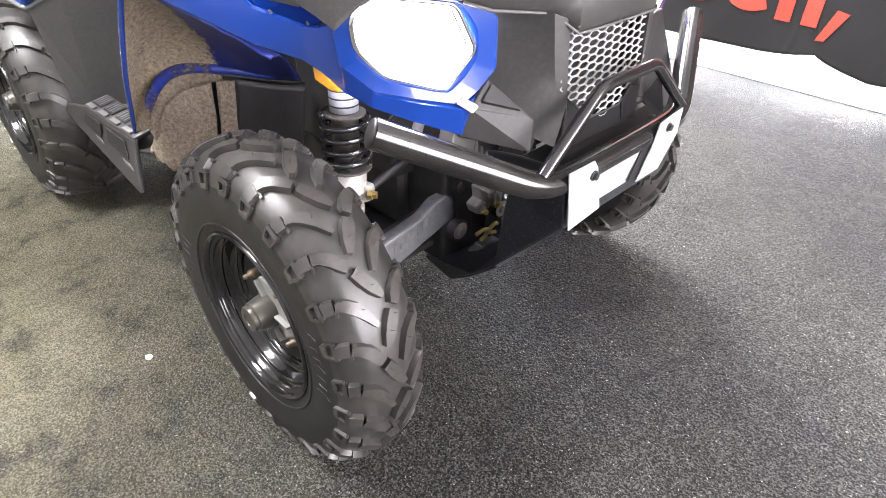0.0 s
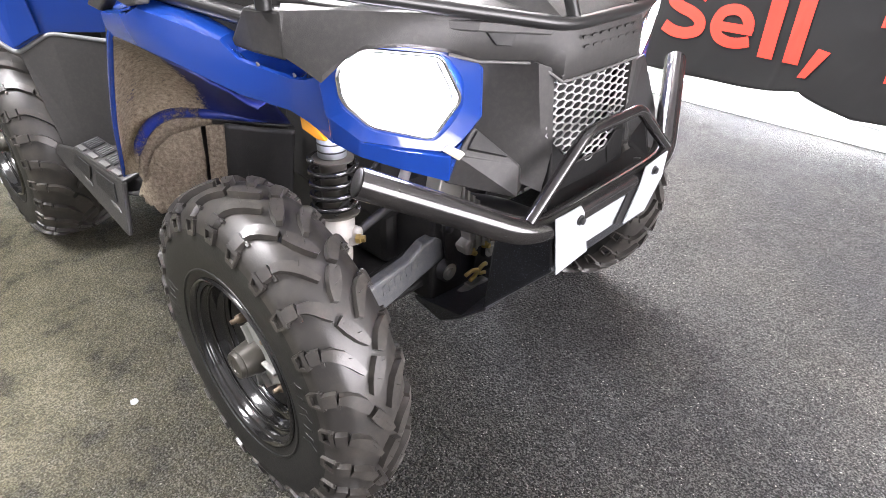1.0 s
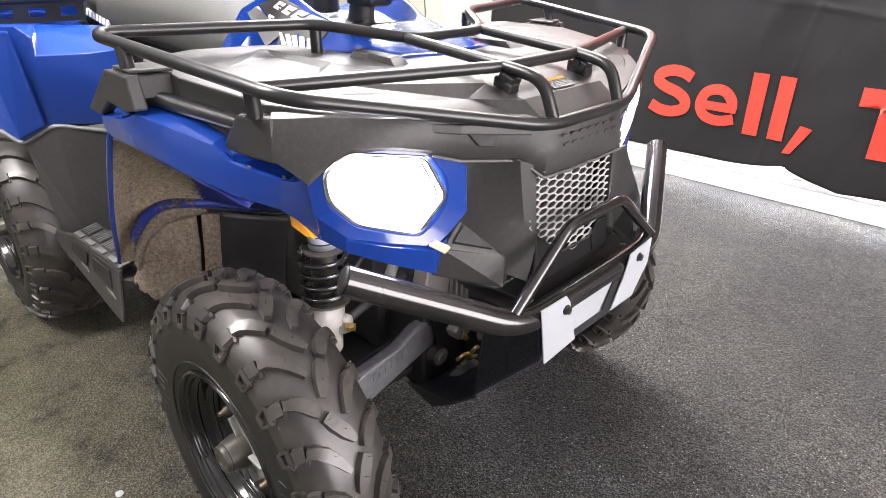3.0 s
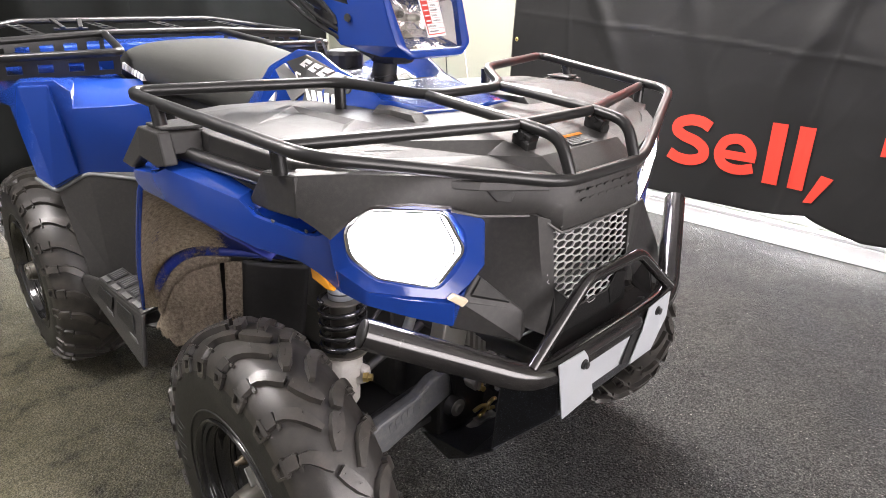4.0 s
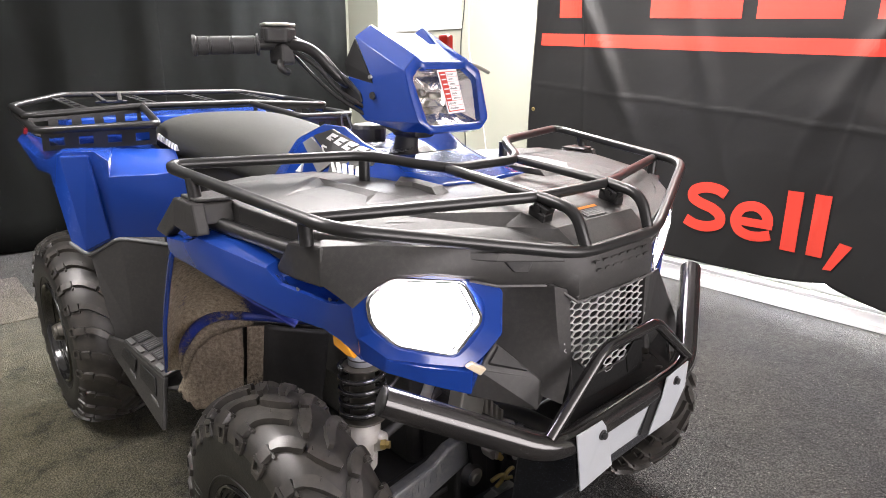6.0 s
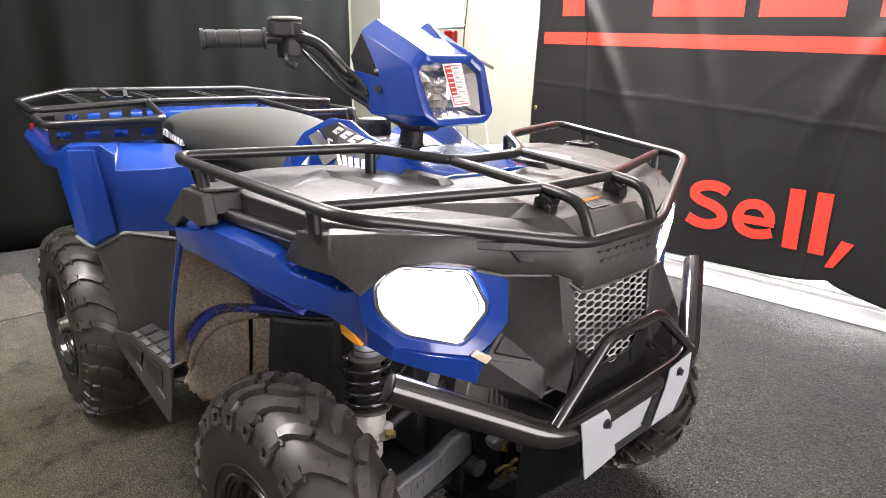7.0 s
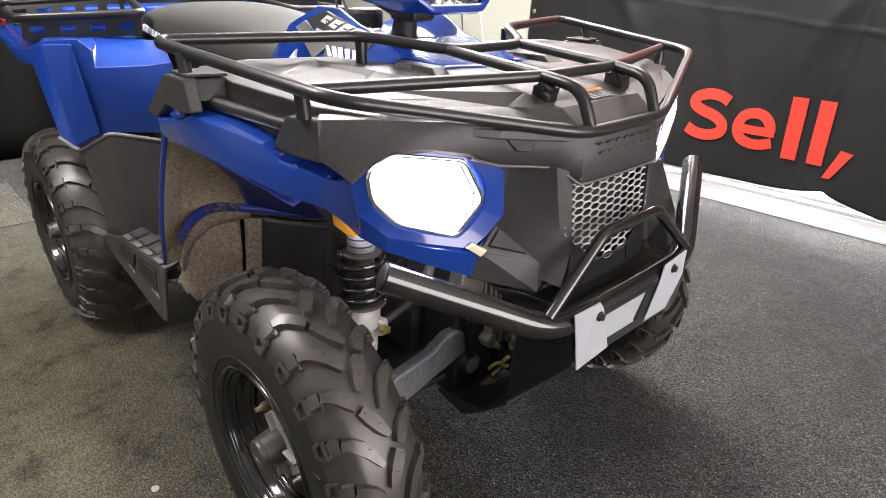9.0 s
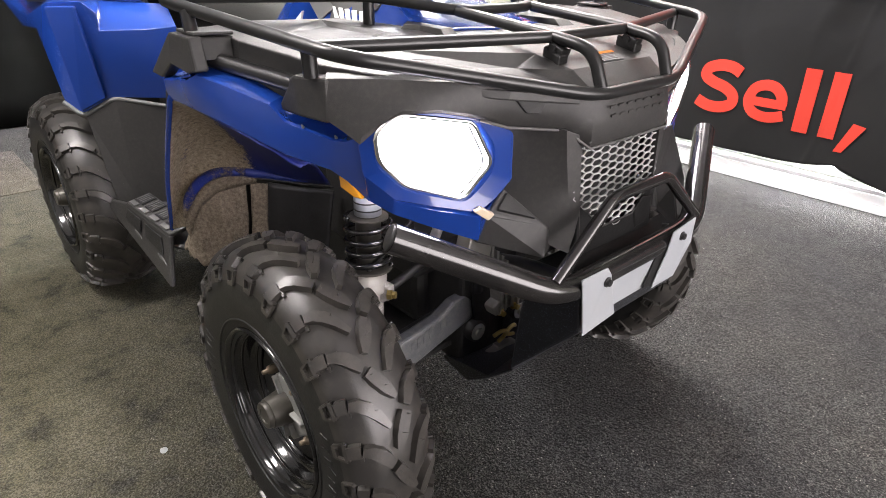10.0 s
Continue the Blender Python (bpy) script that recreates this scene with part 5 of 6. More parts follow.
    # fender side band
    fender_keys = [((-0.225, -0.515, 0.790), (-0.222, -0.521, 0.822)), ((-0.130, -0.513, 0.790), (-0.128, -0.521, 0.834)), ((-0.100, -0.511, 0.789), (-0.100, -0.516, 0.846)), ((-0.032, -0.503, 0.783), (-0.030, -0.501, 0.838)), ((0.020, -0.482, 0.767), (0.036, -0.474, 0.822)),
                   ((0.052, -0.464, 0.754), (0.056, -0.463, 0.800)), ((0.102, -0.424, 0.736), (0.118, -0.428, 0.782)), ((0.124, -0.411, 0.722), (0.142, -0.424, 0.785)), ((0.153, -0.396, 0.697), (0.164, -0.418, 0.793))]
    strip_rows = []
    for (a0, b0), (a1, b1) in zip(fender_keys, fender_keys[1:]):
        for k in range(4 if a1[0] < 0.153 else 5):
            a, b = Vector(a0).lerp(Vector(a1), k / 4), Vector(b0).lerp(Vector(b1), k / 4)
            deep = 0.045 < b.x < 0.130
            edge_in = b + Vector((-0.002, 0.004, 0.002))
            shelf = b + Vector((-0.010, 0.020, -0.008 if deep else 0.004))
            inner = b + Vector((-0.010, 0.085, -0.004 if deep else 0.014))
            strip_rows.append(side([tuple(q) for q in (a + Vector((-0.004, 0.010, 0.003)), a, a.lerp(b, 0.5) + Vector((0.001, -0.002, 0)), b, edge_in, shelf, inner)], s))
    split_edges(part("front_fender", skin(strip_rows), BLUE, quad, "glossy blue front fender with scuffed edges", smooth=True, thick=0.004), 22)
    part("fender_notch", slab(side([(-0.150, -0.5195, 0.8325), (-0.118, -0.5180, 0.8405), (-0.128, -0.480, 0.8480), (-0.165, -0.482, 0.8400)], s), (0, 0, 0.004)), BLUE, quad, "small raised pad on the fender", bevel=0.002)
    # grey studs for small pale spots on the fender
    for fx, fy, fz in ((0.078, -0.448, 0.795), (0.122, -0.424, 0.786)):
        part("fender_stud", along(side([(fx, fy, fz)], s)[0], side([(fx + 0.002, fy - 0.003, fz + 0.004)], s)[0], [(0.0022, 0), (0.0014, 1)], 10), STEPGREY, quad, "small grey stud on the fender", smooth=True)
    part("amber_reflector", slab(side([(0.100, -0.4100, 0.728), (0.101, -0.4090, 0.706), (0.134, -0.4075, 0.699), (0.154, -0.4075, 0.702), (0.124, -0.4085, 0.722)], s), (-0.008, 0.010 * -s, 0)), AMBER, quad, "amber side reflector", bevel=0.002)

    # inside of the wheel arch, splashed with mud: stations from the rear lower corner to the front
    edge = [(-0.212, -0.506, 0.812), (-0.225, -0.515, 0.790), (-0.315, -0.502, 0.695), (-0.410, -0.487, 0.585), (-0.480, -0.470, 0.500), (-0.534, -0.457, 0.434)]
    tube("fender_edge", side(edge, s), 0.0050, BLUE, quad, 0.05, label="scuffed blue fender edge", sides=8)
    outer = [(-0.534, -0.455, 0.434), (-0.480, -0.468, 0.500), (-0.410, -0.485, 0.585), (-0.315, -0.500, 0.695), (-0.225, -0.511, 0.786), (-0.032, -0.498, 0.780), (0.068, -0.450, 0.738)]
    arch = [(-0.462, -0.447, 0.462), (-0.446, -0.440, 0.515), (-0.425, -0.415, 0.562), (-0.402, -0.372, 0.583), (-0.375, -0.310, 0.574), (-0.340, -0.240, 0.555), (-0.300, -0.180, 0.545)]
    floor_l = [(-0.490, -0.447, 0.400), (-0.462, -0.444, 0.392), (-0.440, -0.430, 0.374), (-0.412, -0.372, 0.350), (-0.398, -0.310, 0.345), (-0.370, -0.240, 0.345), (-0.330, -0.180, 0.345)]
    build_arch(s, outer, arch, floor_l)

    # rack blocks at the fender corners
    blk = side([(-0.277, -0.520, 0.825), (-0.168, -0.521, 0.899), (-0.098, -0.520, 0.8985), (-0.086, -0.520, 0.852), (-0.116, -0.522, 0.846), (-0.172, -0.523, 0.852), (-0.225, -0.522, 0.824)], s)
    part("rack_block", slab(blk, (0.002, 0.020 * -s, 0)), BLACK, quad, "black moulded rack foot", bevel=0.003)
    part("block_shoulder", slab(side([(-0.196, -0.503, 0.872), (-0.166, -0.503, 0.8975), (-0.099, -0.503, 0.8970), (-0.089, -0.503, 0.866)], s), (0.004, 0.050 * -s, 0)), BLACK, quad, bevel=0.003)
    part("foot_base", slab(side([(-0.160, -0.512, 0.8995), (-0.104, -0.511, 0.8990), (-0.088, -0.455, 0.8990), (-0.156, -0.455, 0.8995)], s), (0, 0, 0.005)), BLACK, quad, bevel=0.002)
    tube("side_rail", side([(-0.165, -0.497, 0.868), (0.080, -0.434, 0.846)], s), 0.0118, TUBE, quad)

# brow over the headlamps and storage lid
for s in (-1, 1):
    under = [(0.127, -0.441, 0.814), (0.150, -0.431, 0.802), (0.173, -0.421, 0.788), (0.185, -0.399, 0.809), (0.197, -0.372, 0.825), (0.219, -0.320, 0.823), (0.236, -0.266, 0.810), (0.249, -0.226, 0.796), (0.278, -0.131, 0.782), (0.308, -0.106, 0.757), (0.311, -0.053, 0.757), (0.311, 0.0, 0.757)]
    over = [(0.127, -0.438, 0.867), (0.140, -0.414, 0.866), (0.152, -0.390, 0.865), (0.168, -0.372, 0.865), (0.184, -0.352, 0.864), (0.210, -0.318, 0.862), (0.234, -0.276, 0.860), (0.252, -0.238, 0.858), (0.286, -0.135, 0.842), (0.302, -0.102, 0.838), (0.308, -0.053, 0.834), (0.310, 0.0, 0.832)]
    bow = [0.002, 0.003, 0.004, 0.005, 0.006, 0.007, 0.007, 0.006, 0.006, 0.004, 0.006, 0.006]
    brow_rows = []
    for a, b, swell in zip(under, over, bow):
        a, b = Vector(a), Vector(b)
        out = Vector((0.9, -0.4, 0.0)) if a.y < -0.12 else Vector((1.0, 0.0, 0.0))
        lip = a + Vector((-0.010, 0.004, 0.002))
        brow_rows.append(side([tuple(q) for q in (lip, a, a.lerp(b, 0.12) + out * swell * 0.7, a.lerp(b, 0.5) + out * swell, a.lerp(b, 0.85) + out * swell * 0.4, b, b + Vector((-0.016, 0.012, 0.004)))], s))
    split_edges(part("brow", skin(brow_rows), BLACK, quad, "black moulded brow over the headlamps", smooth=True, thick=0.004), 24)
    # grey strip that paints the light caught along the lower edge
    edge_line = [Vector(p) + Vector((0.003, -0.001, -0.001)) for p in under[6:]]
    part("brow_highlight", sweep(side([tuple(p) for p in edge_line], s), 0.0022, sides=8), STEPGREY, quad, "grey strip painted as the highlight on the brow's lower edge", smooth=True)
    # raised dark slab: the vent's recess and its shade by colour only
    vent = side([(0.2575, -0.226, 0.838), (0.2760, -0.176, 0.833), (0.2735, -0.186, 0.812), (0.2640, -0.206, 0.815)], s)
    part("vent_shade", slab(vent, (0.004, -0.001 * -s, 0)), DARK, quad, "dark slanted slab standing in for the shaded vent recess in the brow", bevel=0.0015)
    foot = side([(0.022, -0.454, 0.811), (0.066, -0.453, 0.864), (0.130, -0.441, 0.867), (0.130, -0.441, 0.809), (0.075, -0.450, 0.809)], s)
    part("rack_block", slab(foot, (-0.012, 0.080 * -s, 0.006)), BLACK, quad, "black moulded rack foot", bevel=0.004)


def lid_bm():
    """Storage lid: faceted stations from back to front, mirrored."""
    rows = []
    for x, half in ((-0.32, ((0.0, 0.880), (0.14, 0.884), (0.32, 0.890), (0.405, 0.884))), (-0.22, ((0.0, 0.888), (0.13, 0.894), (0.34, 0.900), (0.445, 0.896))), (-0.06, ((0.0, 0.886), (0.11, 0.892), (0.35, 0.898), (0.462, 0.894))),
                    (0.10, ((0.0, 0.884), (0.10, 0.887), (0.31, 0.888), (0.425, 0.878))), (0.20, ((0.0, 0.877), (0.115, 0.878), (0.158, 0.861), (0.330, 0.860))), (0.262, ((0.0, 0.863), (0.105, 0.863), (0.126, 0.845), (0.235, 0.848))), (0.300, ((0.0, 0.836), (0.075, 0.836), (0.10, 0.836), (0.125, 0.834)))):
        low = half + ((half[-1][0] + 0.004, half[-1][1] - (0.060 if x < 0.15 else 0.012)),)
        rows.append([(x, -y, z) for y, z in low[:0:-1]] + [(x, y, z) for y, z in low])
    bm = bmesh.new()
    grid = [[bm.verts.new(v) for v in r] for r in rows]
    for a, b in zip(grid, grid[1:]):
        for k in range(len(a) - 1):
            bm.faces.new((a[k], a[k + 1], b[k + 1], b[k]))
    return bm


lid = part("storage_lid", lid_bm(), BLACK, quad, "black faceted storage lid under the rack", bevel=0.004, thick=0.006)
for s in (-1, 1):
    # sunk chevron: a raised rim with steep inner walls, easing down to the lid outside
    chevron = side([(-0.072, -0.378, 0.8975), (-0.149, -0.270, 0.9045), (0.009, -0.254, 0.9005), (0.043, -0.305, 0.8925), (-0.109, -0.281, 0.8978), (0.003, -0.272, 0.8935),
                    (-0.112, -0.404, 0.8955), (-0.222, -0.238, 0.8950), (0.052, -0.205, 0.8870), (0.092, -0.300, 0.8860)], s)
    part("lid_chevron", mesh_bm(chevron, [(0, 1, 4), (1, 2, 5, 4), (2, 3, 5), (6, 7, 1, 0), (7, 8, 2, 1), (8, 9, 3, 2)]), BLACK, lid)
    ridge = ((-0.053, -0.177), (-0.116, -0.112), (-0.090, -0.118), (0.050, -0.130), (0.057, -0.168), (-0.02, -0.160))
    base = [(x, y, 0.8880) for x, y in ridge]
    cx, cy = sum(x for x, y in ridge) / 6, sum(y for x, y in ridge) / 6
    crest = [(x + (cx - x) * 0.22, y + (cy - y) * 0.22, 0.9005) for x, y in ridge]
    part("lid_ridge", mesh_bm(side(base + crest, s), [(k, (k + 1) % 6, 6 + (k + 1) % 6, 6 + k) for k in range(6)] + [(6, 7, 8, 11), (8, 9, 10, 11)]), BLACK, lid, bevel=0.001)
    part("lid_ridge", mesh_bm(side([(0.02, -0.33, 0.889), (0.12, -0.32, 0.880), (0.175, -0.17, 0.869), (0.08, -0.16, 0.886), (0.105, -0.24, 0.8895)], s), [(0, 1, 4), (1, 2, 4), (2, 3, 4), (3, 0, 4)]), BLACK, lid, bevel=0.003)
    part("lid_latch", slab(side([(0.205, -0.108, 0.872), (0.240, -0.112, 0.862), (0.240, -0.088, 0.864), (0.205, -0.084, 0.876)], s), (0.002, 0, 0.018)), TUBE, lid, bevel=0.003)


def lid_z(x):
    return 0.877 - (x - 0.20) / 0.062 * 0.014 + 0.0016


label_o = [(0.226, -0.012), (0.258, -0.020), (0.258, 0.036), (0.226, 0.044)]
part("warning_label", slab([(x, y, lid_z(x)) for x, y in label_o], (0, 0, 0.0008)), INK, lid, "black and orange printed warning label")
part("orange_band", slab([(x, y, lid_z(x) + 0.0012) for x, y in ((0.227, -0.010), (0.234, -0.012), (0.234, 0.040), (0.227, 0.042))], (0, 0, 0.0004)), ORANGE, lid)
for k in range(4):
    x = 0.2380 + 0.0046 * k
    part("print_bar", slab([(x, y, lid_z(x) + 0.0012) for x, y in ((x, -0.012), (x + 0.0009, -0.012), (x + 0.0009, 0.022 + 0.004 * (k % 2)), (x, 0.022 + 0.004 * (k % 2)))], (0, 0, 0.0006)), GREYPRINT, lid)
# a second grey strip for the bright edge in the middle
part("brow_lip", slab([(0.3075, -0.108, 0.7655), (0.3075, 0.108, 0.7655), (0.3045, 0.104, 0.7570), (0.3045, -0.104, 0.7570)], (0.003, 0, 0.001)), ARM, quad, "grey strip standing for the lit lower lip of the brow", bevel=0.001)
# pressed dashes of the maker's mark on the brow, between the dark vent slabs
for k in range(7):
    for z, dx in ((0.815, 0.0), (0.801, 0.006)):
        y = -0.070 + 0.0225 * k + dx
        part("name_bar", slab([(0.3148, y - 0.006, z), (0.3148, y + 0.006, z + 0.001), (0.3150, y + 0.006, z - 0.002), (0.3150, y - 0.006, z - 0.003)], (0.0014, 0, 0)), BLACK, quad)

# the guard takes a darker plastic too, for the shade it stands in
part("inner_guard", slab([(0.291, 0.122, 0.736), (0.268, 0.214, 0.731), (0.25, 0.342, 0.595), (0.25, 0.383, 0.493), (0.29, 0.136, 0.598)], (-0.006, -0.001, 0)), DARK, quad, "black inner guard behind the bumper", bevel=0.002)
part("chin_shelf", slab([(0.311, -0.120, 0.576), (0.300, 0.165, 0.576), (0.338, 0.175, 0.553), (0.338, -0.135, 0.553)], (0, 0, -0.004)), SHADED_BLACK, quad, "black shelf between grille and bumper", bevel=0.001)
part("chin_shelf", slab([(0.290, 0.168, 0.580), (0.215, 0.330, 0.640), (0.225, 0.350, 0.590), (0.334, 0.180, 0.548)], (0, 0, -0.004)), SHADED_BLACK, quad, "black shelf between grille and bumper", bevel=0.001)

# -- front rack --
R1, R2, RA, RB, RJ = (-0.224, 0.512, 0.942), (-0.120, 0.190, 0.941), (0.176, 0.446, 0.901), (0.312, 0.108, 0.834), (0.008, 0.096, 0.922)


def rack_loop():
    return [(x, -y, z) for x, y, z in (RB, RA, R1, R2, RJ)] + [RJ, R2, R1, RA, RB]


rack = tube("front_rack", rack_loop(), 0.0094, TUBE, quad, 0.04, True, "black tubular steel front rack")
tube("rack_cross_bar", [(0.100, -0.455, 0.902), (0.215, -0.097, 0.903), (0.215, 0.097, 0.903), (0.100, 0.455, 0.902)], 0.0092, TUBE, rack, 0.03)
for s in (-1, 1):
    tube("rack_bar", side([(0.008, -0.096, 0.922), (0.215, -0.097, 0.904), (0.285, -0.092, 0.893), (0.306, -0.089, 0.838)], s), 0.0094, TUBE, rack, 0.045)
    for top, low in (((-0.136, -0.501, 0.930), (-0.126, -0.502, 0.900)), ((0.104, -0.447, 0.908), (0.104, -0.445, 0.866)), ((-0.120, -0.190, 0.938), (-0.120, -0.190, 0.885))):
        tube("rack_post", side([top, low], s), 0.0102, TUBE, rack)
    part("rack_tab", slab(side([(0.218, -0.108, 0.898), (0.244, -0.108, 0.888), (0.238, -0.108, 0.872), (0.212, -0.108, 0.880)], s), (0, 0.022 * -s, 0)), TUBE, rack, bevel=0.002)
    bm = along(side([(0.226, -0.112, 0.888)], s)[0], side([(0.226, -0.082, 0.888)], s)[0], [(0.006, 0), (0.006, 1)], 10)
    part("bolt", bm, TUBE, rack)

# -- tank cover, seat --


def lofted(rows, close=True):
    """Skin over rows of points, mirrored half sections from the keel of one side to the other."""
    bm = bmesh.new()
    grid = []
    for x, half in rows:
        pts = [(x + dx, -y, z) for y, z, dx in half] + [(x + dx, y, z) for y, z, dx in half[-2::-1]] if half[-1][0] == 0 else None
        grid.append([bm.verts.new(p) for p in pts])
    for a, b in zip(grid, grid[1:]):
        for k in range(len(a) - 1):
            bm.faces.new((a[k], a[k + 1], b[k + 1], b[k]))
    if close:
        bm.faces.new(grid[0])
        bm.faces.new(grid[-1][::-1])
    return bm


def sec(*pairs):
    return [(y, z, 0.0) for y, z in pairs]


seat_ob = part("seat", lofted([(-1.285, sec((0.13, 0.850), (0.15, 0.872), (0.13, 0.905), (0.08, 0.918), (0, 0.922))), (-1.255, sec((0.19, 0.842), (0.218, 0.874), (0.196, 0.928), (0.10, 0.947), (0, 0.952))), (-1.12, sec((0.19, 0.842), (0.224, 0.874), (0.206, 0.938), (0.11, 0.962), (0, 0.960))),
                         (-0.95, sec((0.18, 0.836), (0.210, 0.866), (0.192, 0.934), (0.10, 0.957), (0, 0.963))), (-0.75, sec((0.15, 0.822), (0.175, 0.850), (0.155, 0.914), (0.09, 0.946), (0, 0.954))), (-0.60, sec((0.15, 0.806), (0.170, 0.836), (0.150, 0.884), (0.09, 0.910), (0, 0.916))),
                         (-0.44, sec((0.14, 0.800), (0.155, 0.826), (0.135, 0.864), (0.08, 0.883), (0, 0.888))), (-0.38, sec((0.12, 0.800), (0.13, 0.818), (0.11, 0.845), (0.07, 0.858), (0, 0.862)))]), SEAT, quad, "grey textured vinyl seat", smooth=True)
part("seat_base", lofted([(-1.25, sec((0.15, 0.60), (0.175, 0.74), (0.17, 0.855), (0, 0.86))), (-0.80, sec((0.14, 0.60), (0.160, 0.74), (0.15, 0.84), (0, 0.85))), (-0.42, sec((0.12, 0.60), (0.140, 0.74), (0.13, 0.815), (0, 0.82)))]), DARK, quad, "black body under the seat", bevel=0.006)
tube("seat_latch", [(-0.56, -0.150, 0.800), (-0.54, -0.188, 0.838), (-0.50, -0.192, 0.852), (-0.44, -0.180, 0.850)], 0.0075, TUBE, quad, 0.02, label="black seat latch loop", sides=10)
ss = seat_ob.modifiers.new("soft", "SUBSURF")
ss.levels = ss.render_levels = 2
for k in range(7):
    x, z = -1.149 + 0.0190 * k, 0.884 - 0.0036 * k
    part("print_bar", slab([(x, -0.2195 + 0.0010 * k, z), (x + 0.0125, -0.2190 + 0.0010 * k, z - 0.0025), (x + 0.0150, -0.2155 + 0.0010 * k, z + 0.0140), (x + 0.0025, -0.2160 + 0.0010 * k, z + 0.0165)], (0, 0.012, 0)), WHITE, seat_ob)

tank = part("tank_cover", lofted([(-0.515, sec((0.20, 0.74), (0.19, 0.83), (0.15, 0.870), (0.07, 0.865), (0, 0.86))), (-0.425, sec((0.20, 0.76), (0.185, 0.86), (0.155, 0.945), (0.09, 0.935), (0, 0.925))), (-0.335, sec((0.20, 0.78), (0.185, 0.88), (0.138, 0.985), (0.10, 0.940), (0, 0.920))),
                                  (-0.275, sec((0.205, 0.80), (0.188, 0.88), (0.125, 0.982), (0.095, 0.930), (0, 0.905))), (-0.217, sec((0.215, 0.81), (0.195, 0.877), (0.121, 0.955), (0.095, 0.908), (0, 0.896))), (-0.171, sec((0.23, 0.82), (0.20, 0.875), (0.112, 0.934), (0.09, 0.926), (0, 0.925))), (-0.095, sec((0.25, 0.84), (0.21, 0.868), (0.124, 0.906), (0.08, 0.905), (0, 0.903))), (0.005, sec((0.26, 0.85), (0.20, 0.862), (0.15, 0.888), (0.09, 0.895), (0, 0.890)))]), BLUE, quad, "glossy blue tank cover", smooth=True, bevel=0.008, segments=3)
TANK_SIDE = ((-0.425, 0.185, 0.860, 0.155, 0.945), (-0.335, 0.185, 0.880, 0.138, 0.985), (-0.275, 0.188, 0.880, 0.125, 0.982), (-0.217, 0.195, 0.877, 0.121, 0.955), (-0.171, 0.200, 0.875, 0.112, 0.934), (-0.095, 0.210, 0.868, 0.124, 0.906))


def on_tank(pairs, lift):
    """Points (x, z) laid on the right-hand flank of the tank."""
    out = []
    for x, z in pairs:
        k = 0
        while k < len(TANK_SIDE) - 2 and x > TANK_SIDE[k + 1][0]:
            k += 1
        p, q = TANK_SIDE[k], TANK_SIDE[k + 1]
        t = max(0.0, min(1.0, (x - p[0]) / (q[0] - p[0])))
        y0, z0, y1, z1 = (p[j] + (q[j] - p[j]) * t for j in range(1, 5))
        out.append((x, -(y0 + (y1 - y0) * (z - z0) / (z1 - z0)) - lift, z))
    return out


def tank_print(name, pairs, lift, mat, label=""):
    return part(name, slab(on_tank(pairs, lift), (0, 0.006, 0)), mat, tank, label)


tank_print("side_decal", [(-0.389, 0.938), (-0.361, 0.952), (-0.256, 0.912), (-0.288, 0.886)], 0.0040, GREYPRINT, "grey decal on the tank flank")
tank_print("decal_band", [(-0.352, 0.956), (-0.300, 0.972), (-0.168, 0.932), (-0.160, 0.912), (-0.252, 0.890), (-0.262, 0.914)], 0.0046, INK, "black decal band")
for k in range(5):
    # block marks of the model name, as plain strokes
    bx, bz = -0.306 + 0.0268 * k, 0.9535 - 0.0068 * k

    def mark(u0, v0, u1, v1):
        return [(bx + 0.0225 * u + 0.0130 * v, bz - 0.0060 * u + 0.0115 * v) for u, v in ((u0, v0), (u1, v0), (u1, v1), (u0, v1))]

    for stroke in ((0, 0, 0.82, 0.40), (0, 0.60, 0.82, 1.0), (0.0, 0.40, 0.30, 0.60)):
        tank_print("print_bar", mark(*stroke), 0.0058, WHITE)
for k in range(5):
    sx = -0.262 + 0.0185 * k
    tank_print("decal_stripe", [(sx, 0.913 - 0.001 * k), (sx + 0.006, 0.913 - 0.001 * k), (sx + 0.030, 0.895 - 0.001 * k), (sx + 0.024, 0.895 - 0.001 * k)], 0.0056, WHITE)
tank_print("decal_stripe", [(-0.312, 0.938), (-0.292, 0.934), (-0.289, 0.937), (-0.309, 0.941)], 0.0056, WHITE)
tank_print("decal_stripe", [(-0.312, 0.938), (-0.308, 0.939), (-0.286, 0.921), (-0.290, 0.920)], 0.0058, WHITE)
tank_print("white_arrow", [(-0.385, 0.878), (-0.366, 0.897), (-0.360, 0.880)], 0.0040, WHITE)
cap = part("fuel_cap", along((-0.350, -0.012, 0.912), (-0.350, -0.012, 0.972), [(0.034, 0), (0.036, 0.3), (0.040, 0.35), (0.040, 0.85), (0.036, 1.0)], 18), DARK, quad, "black screw-on fuel cap", bevel=0.002)
part("cap_label", along((-0.350, -0.012, 0.9722), (-0.350, -0.012, 0.9732), [(0.026, 0), (0.026, 1)], 24), PLATE, cap, "pale printed cap label")

bm = bmesh.new()
film = [[bm.verts.new((-0.315 + 0.016 * i, -0.085 + 0.020 * j, 0.934 + 0.010 * noise.noise((i * 0.8, j * 0.9, 2.0)) + 0.008 * ((i + j) % 2) - 0.0016 * i)) for j in range(6)] for i in range(8)]
for ra, rb in zip(film, film[1:]):
    for j in range(5):
        bm.faces.new((ra[j], ra[j + 1], rb[j + 1], rb[j]))
tagged(from_bm("plastic_film", bm, FILM, thick=0.0006), "crumpled clear plastic film lying on the tank", "plastic film")
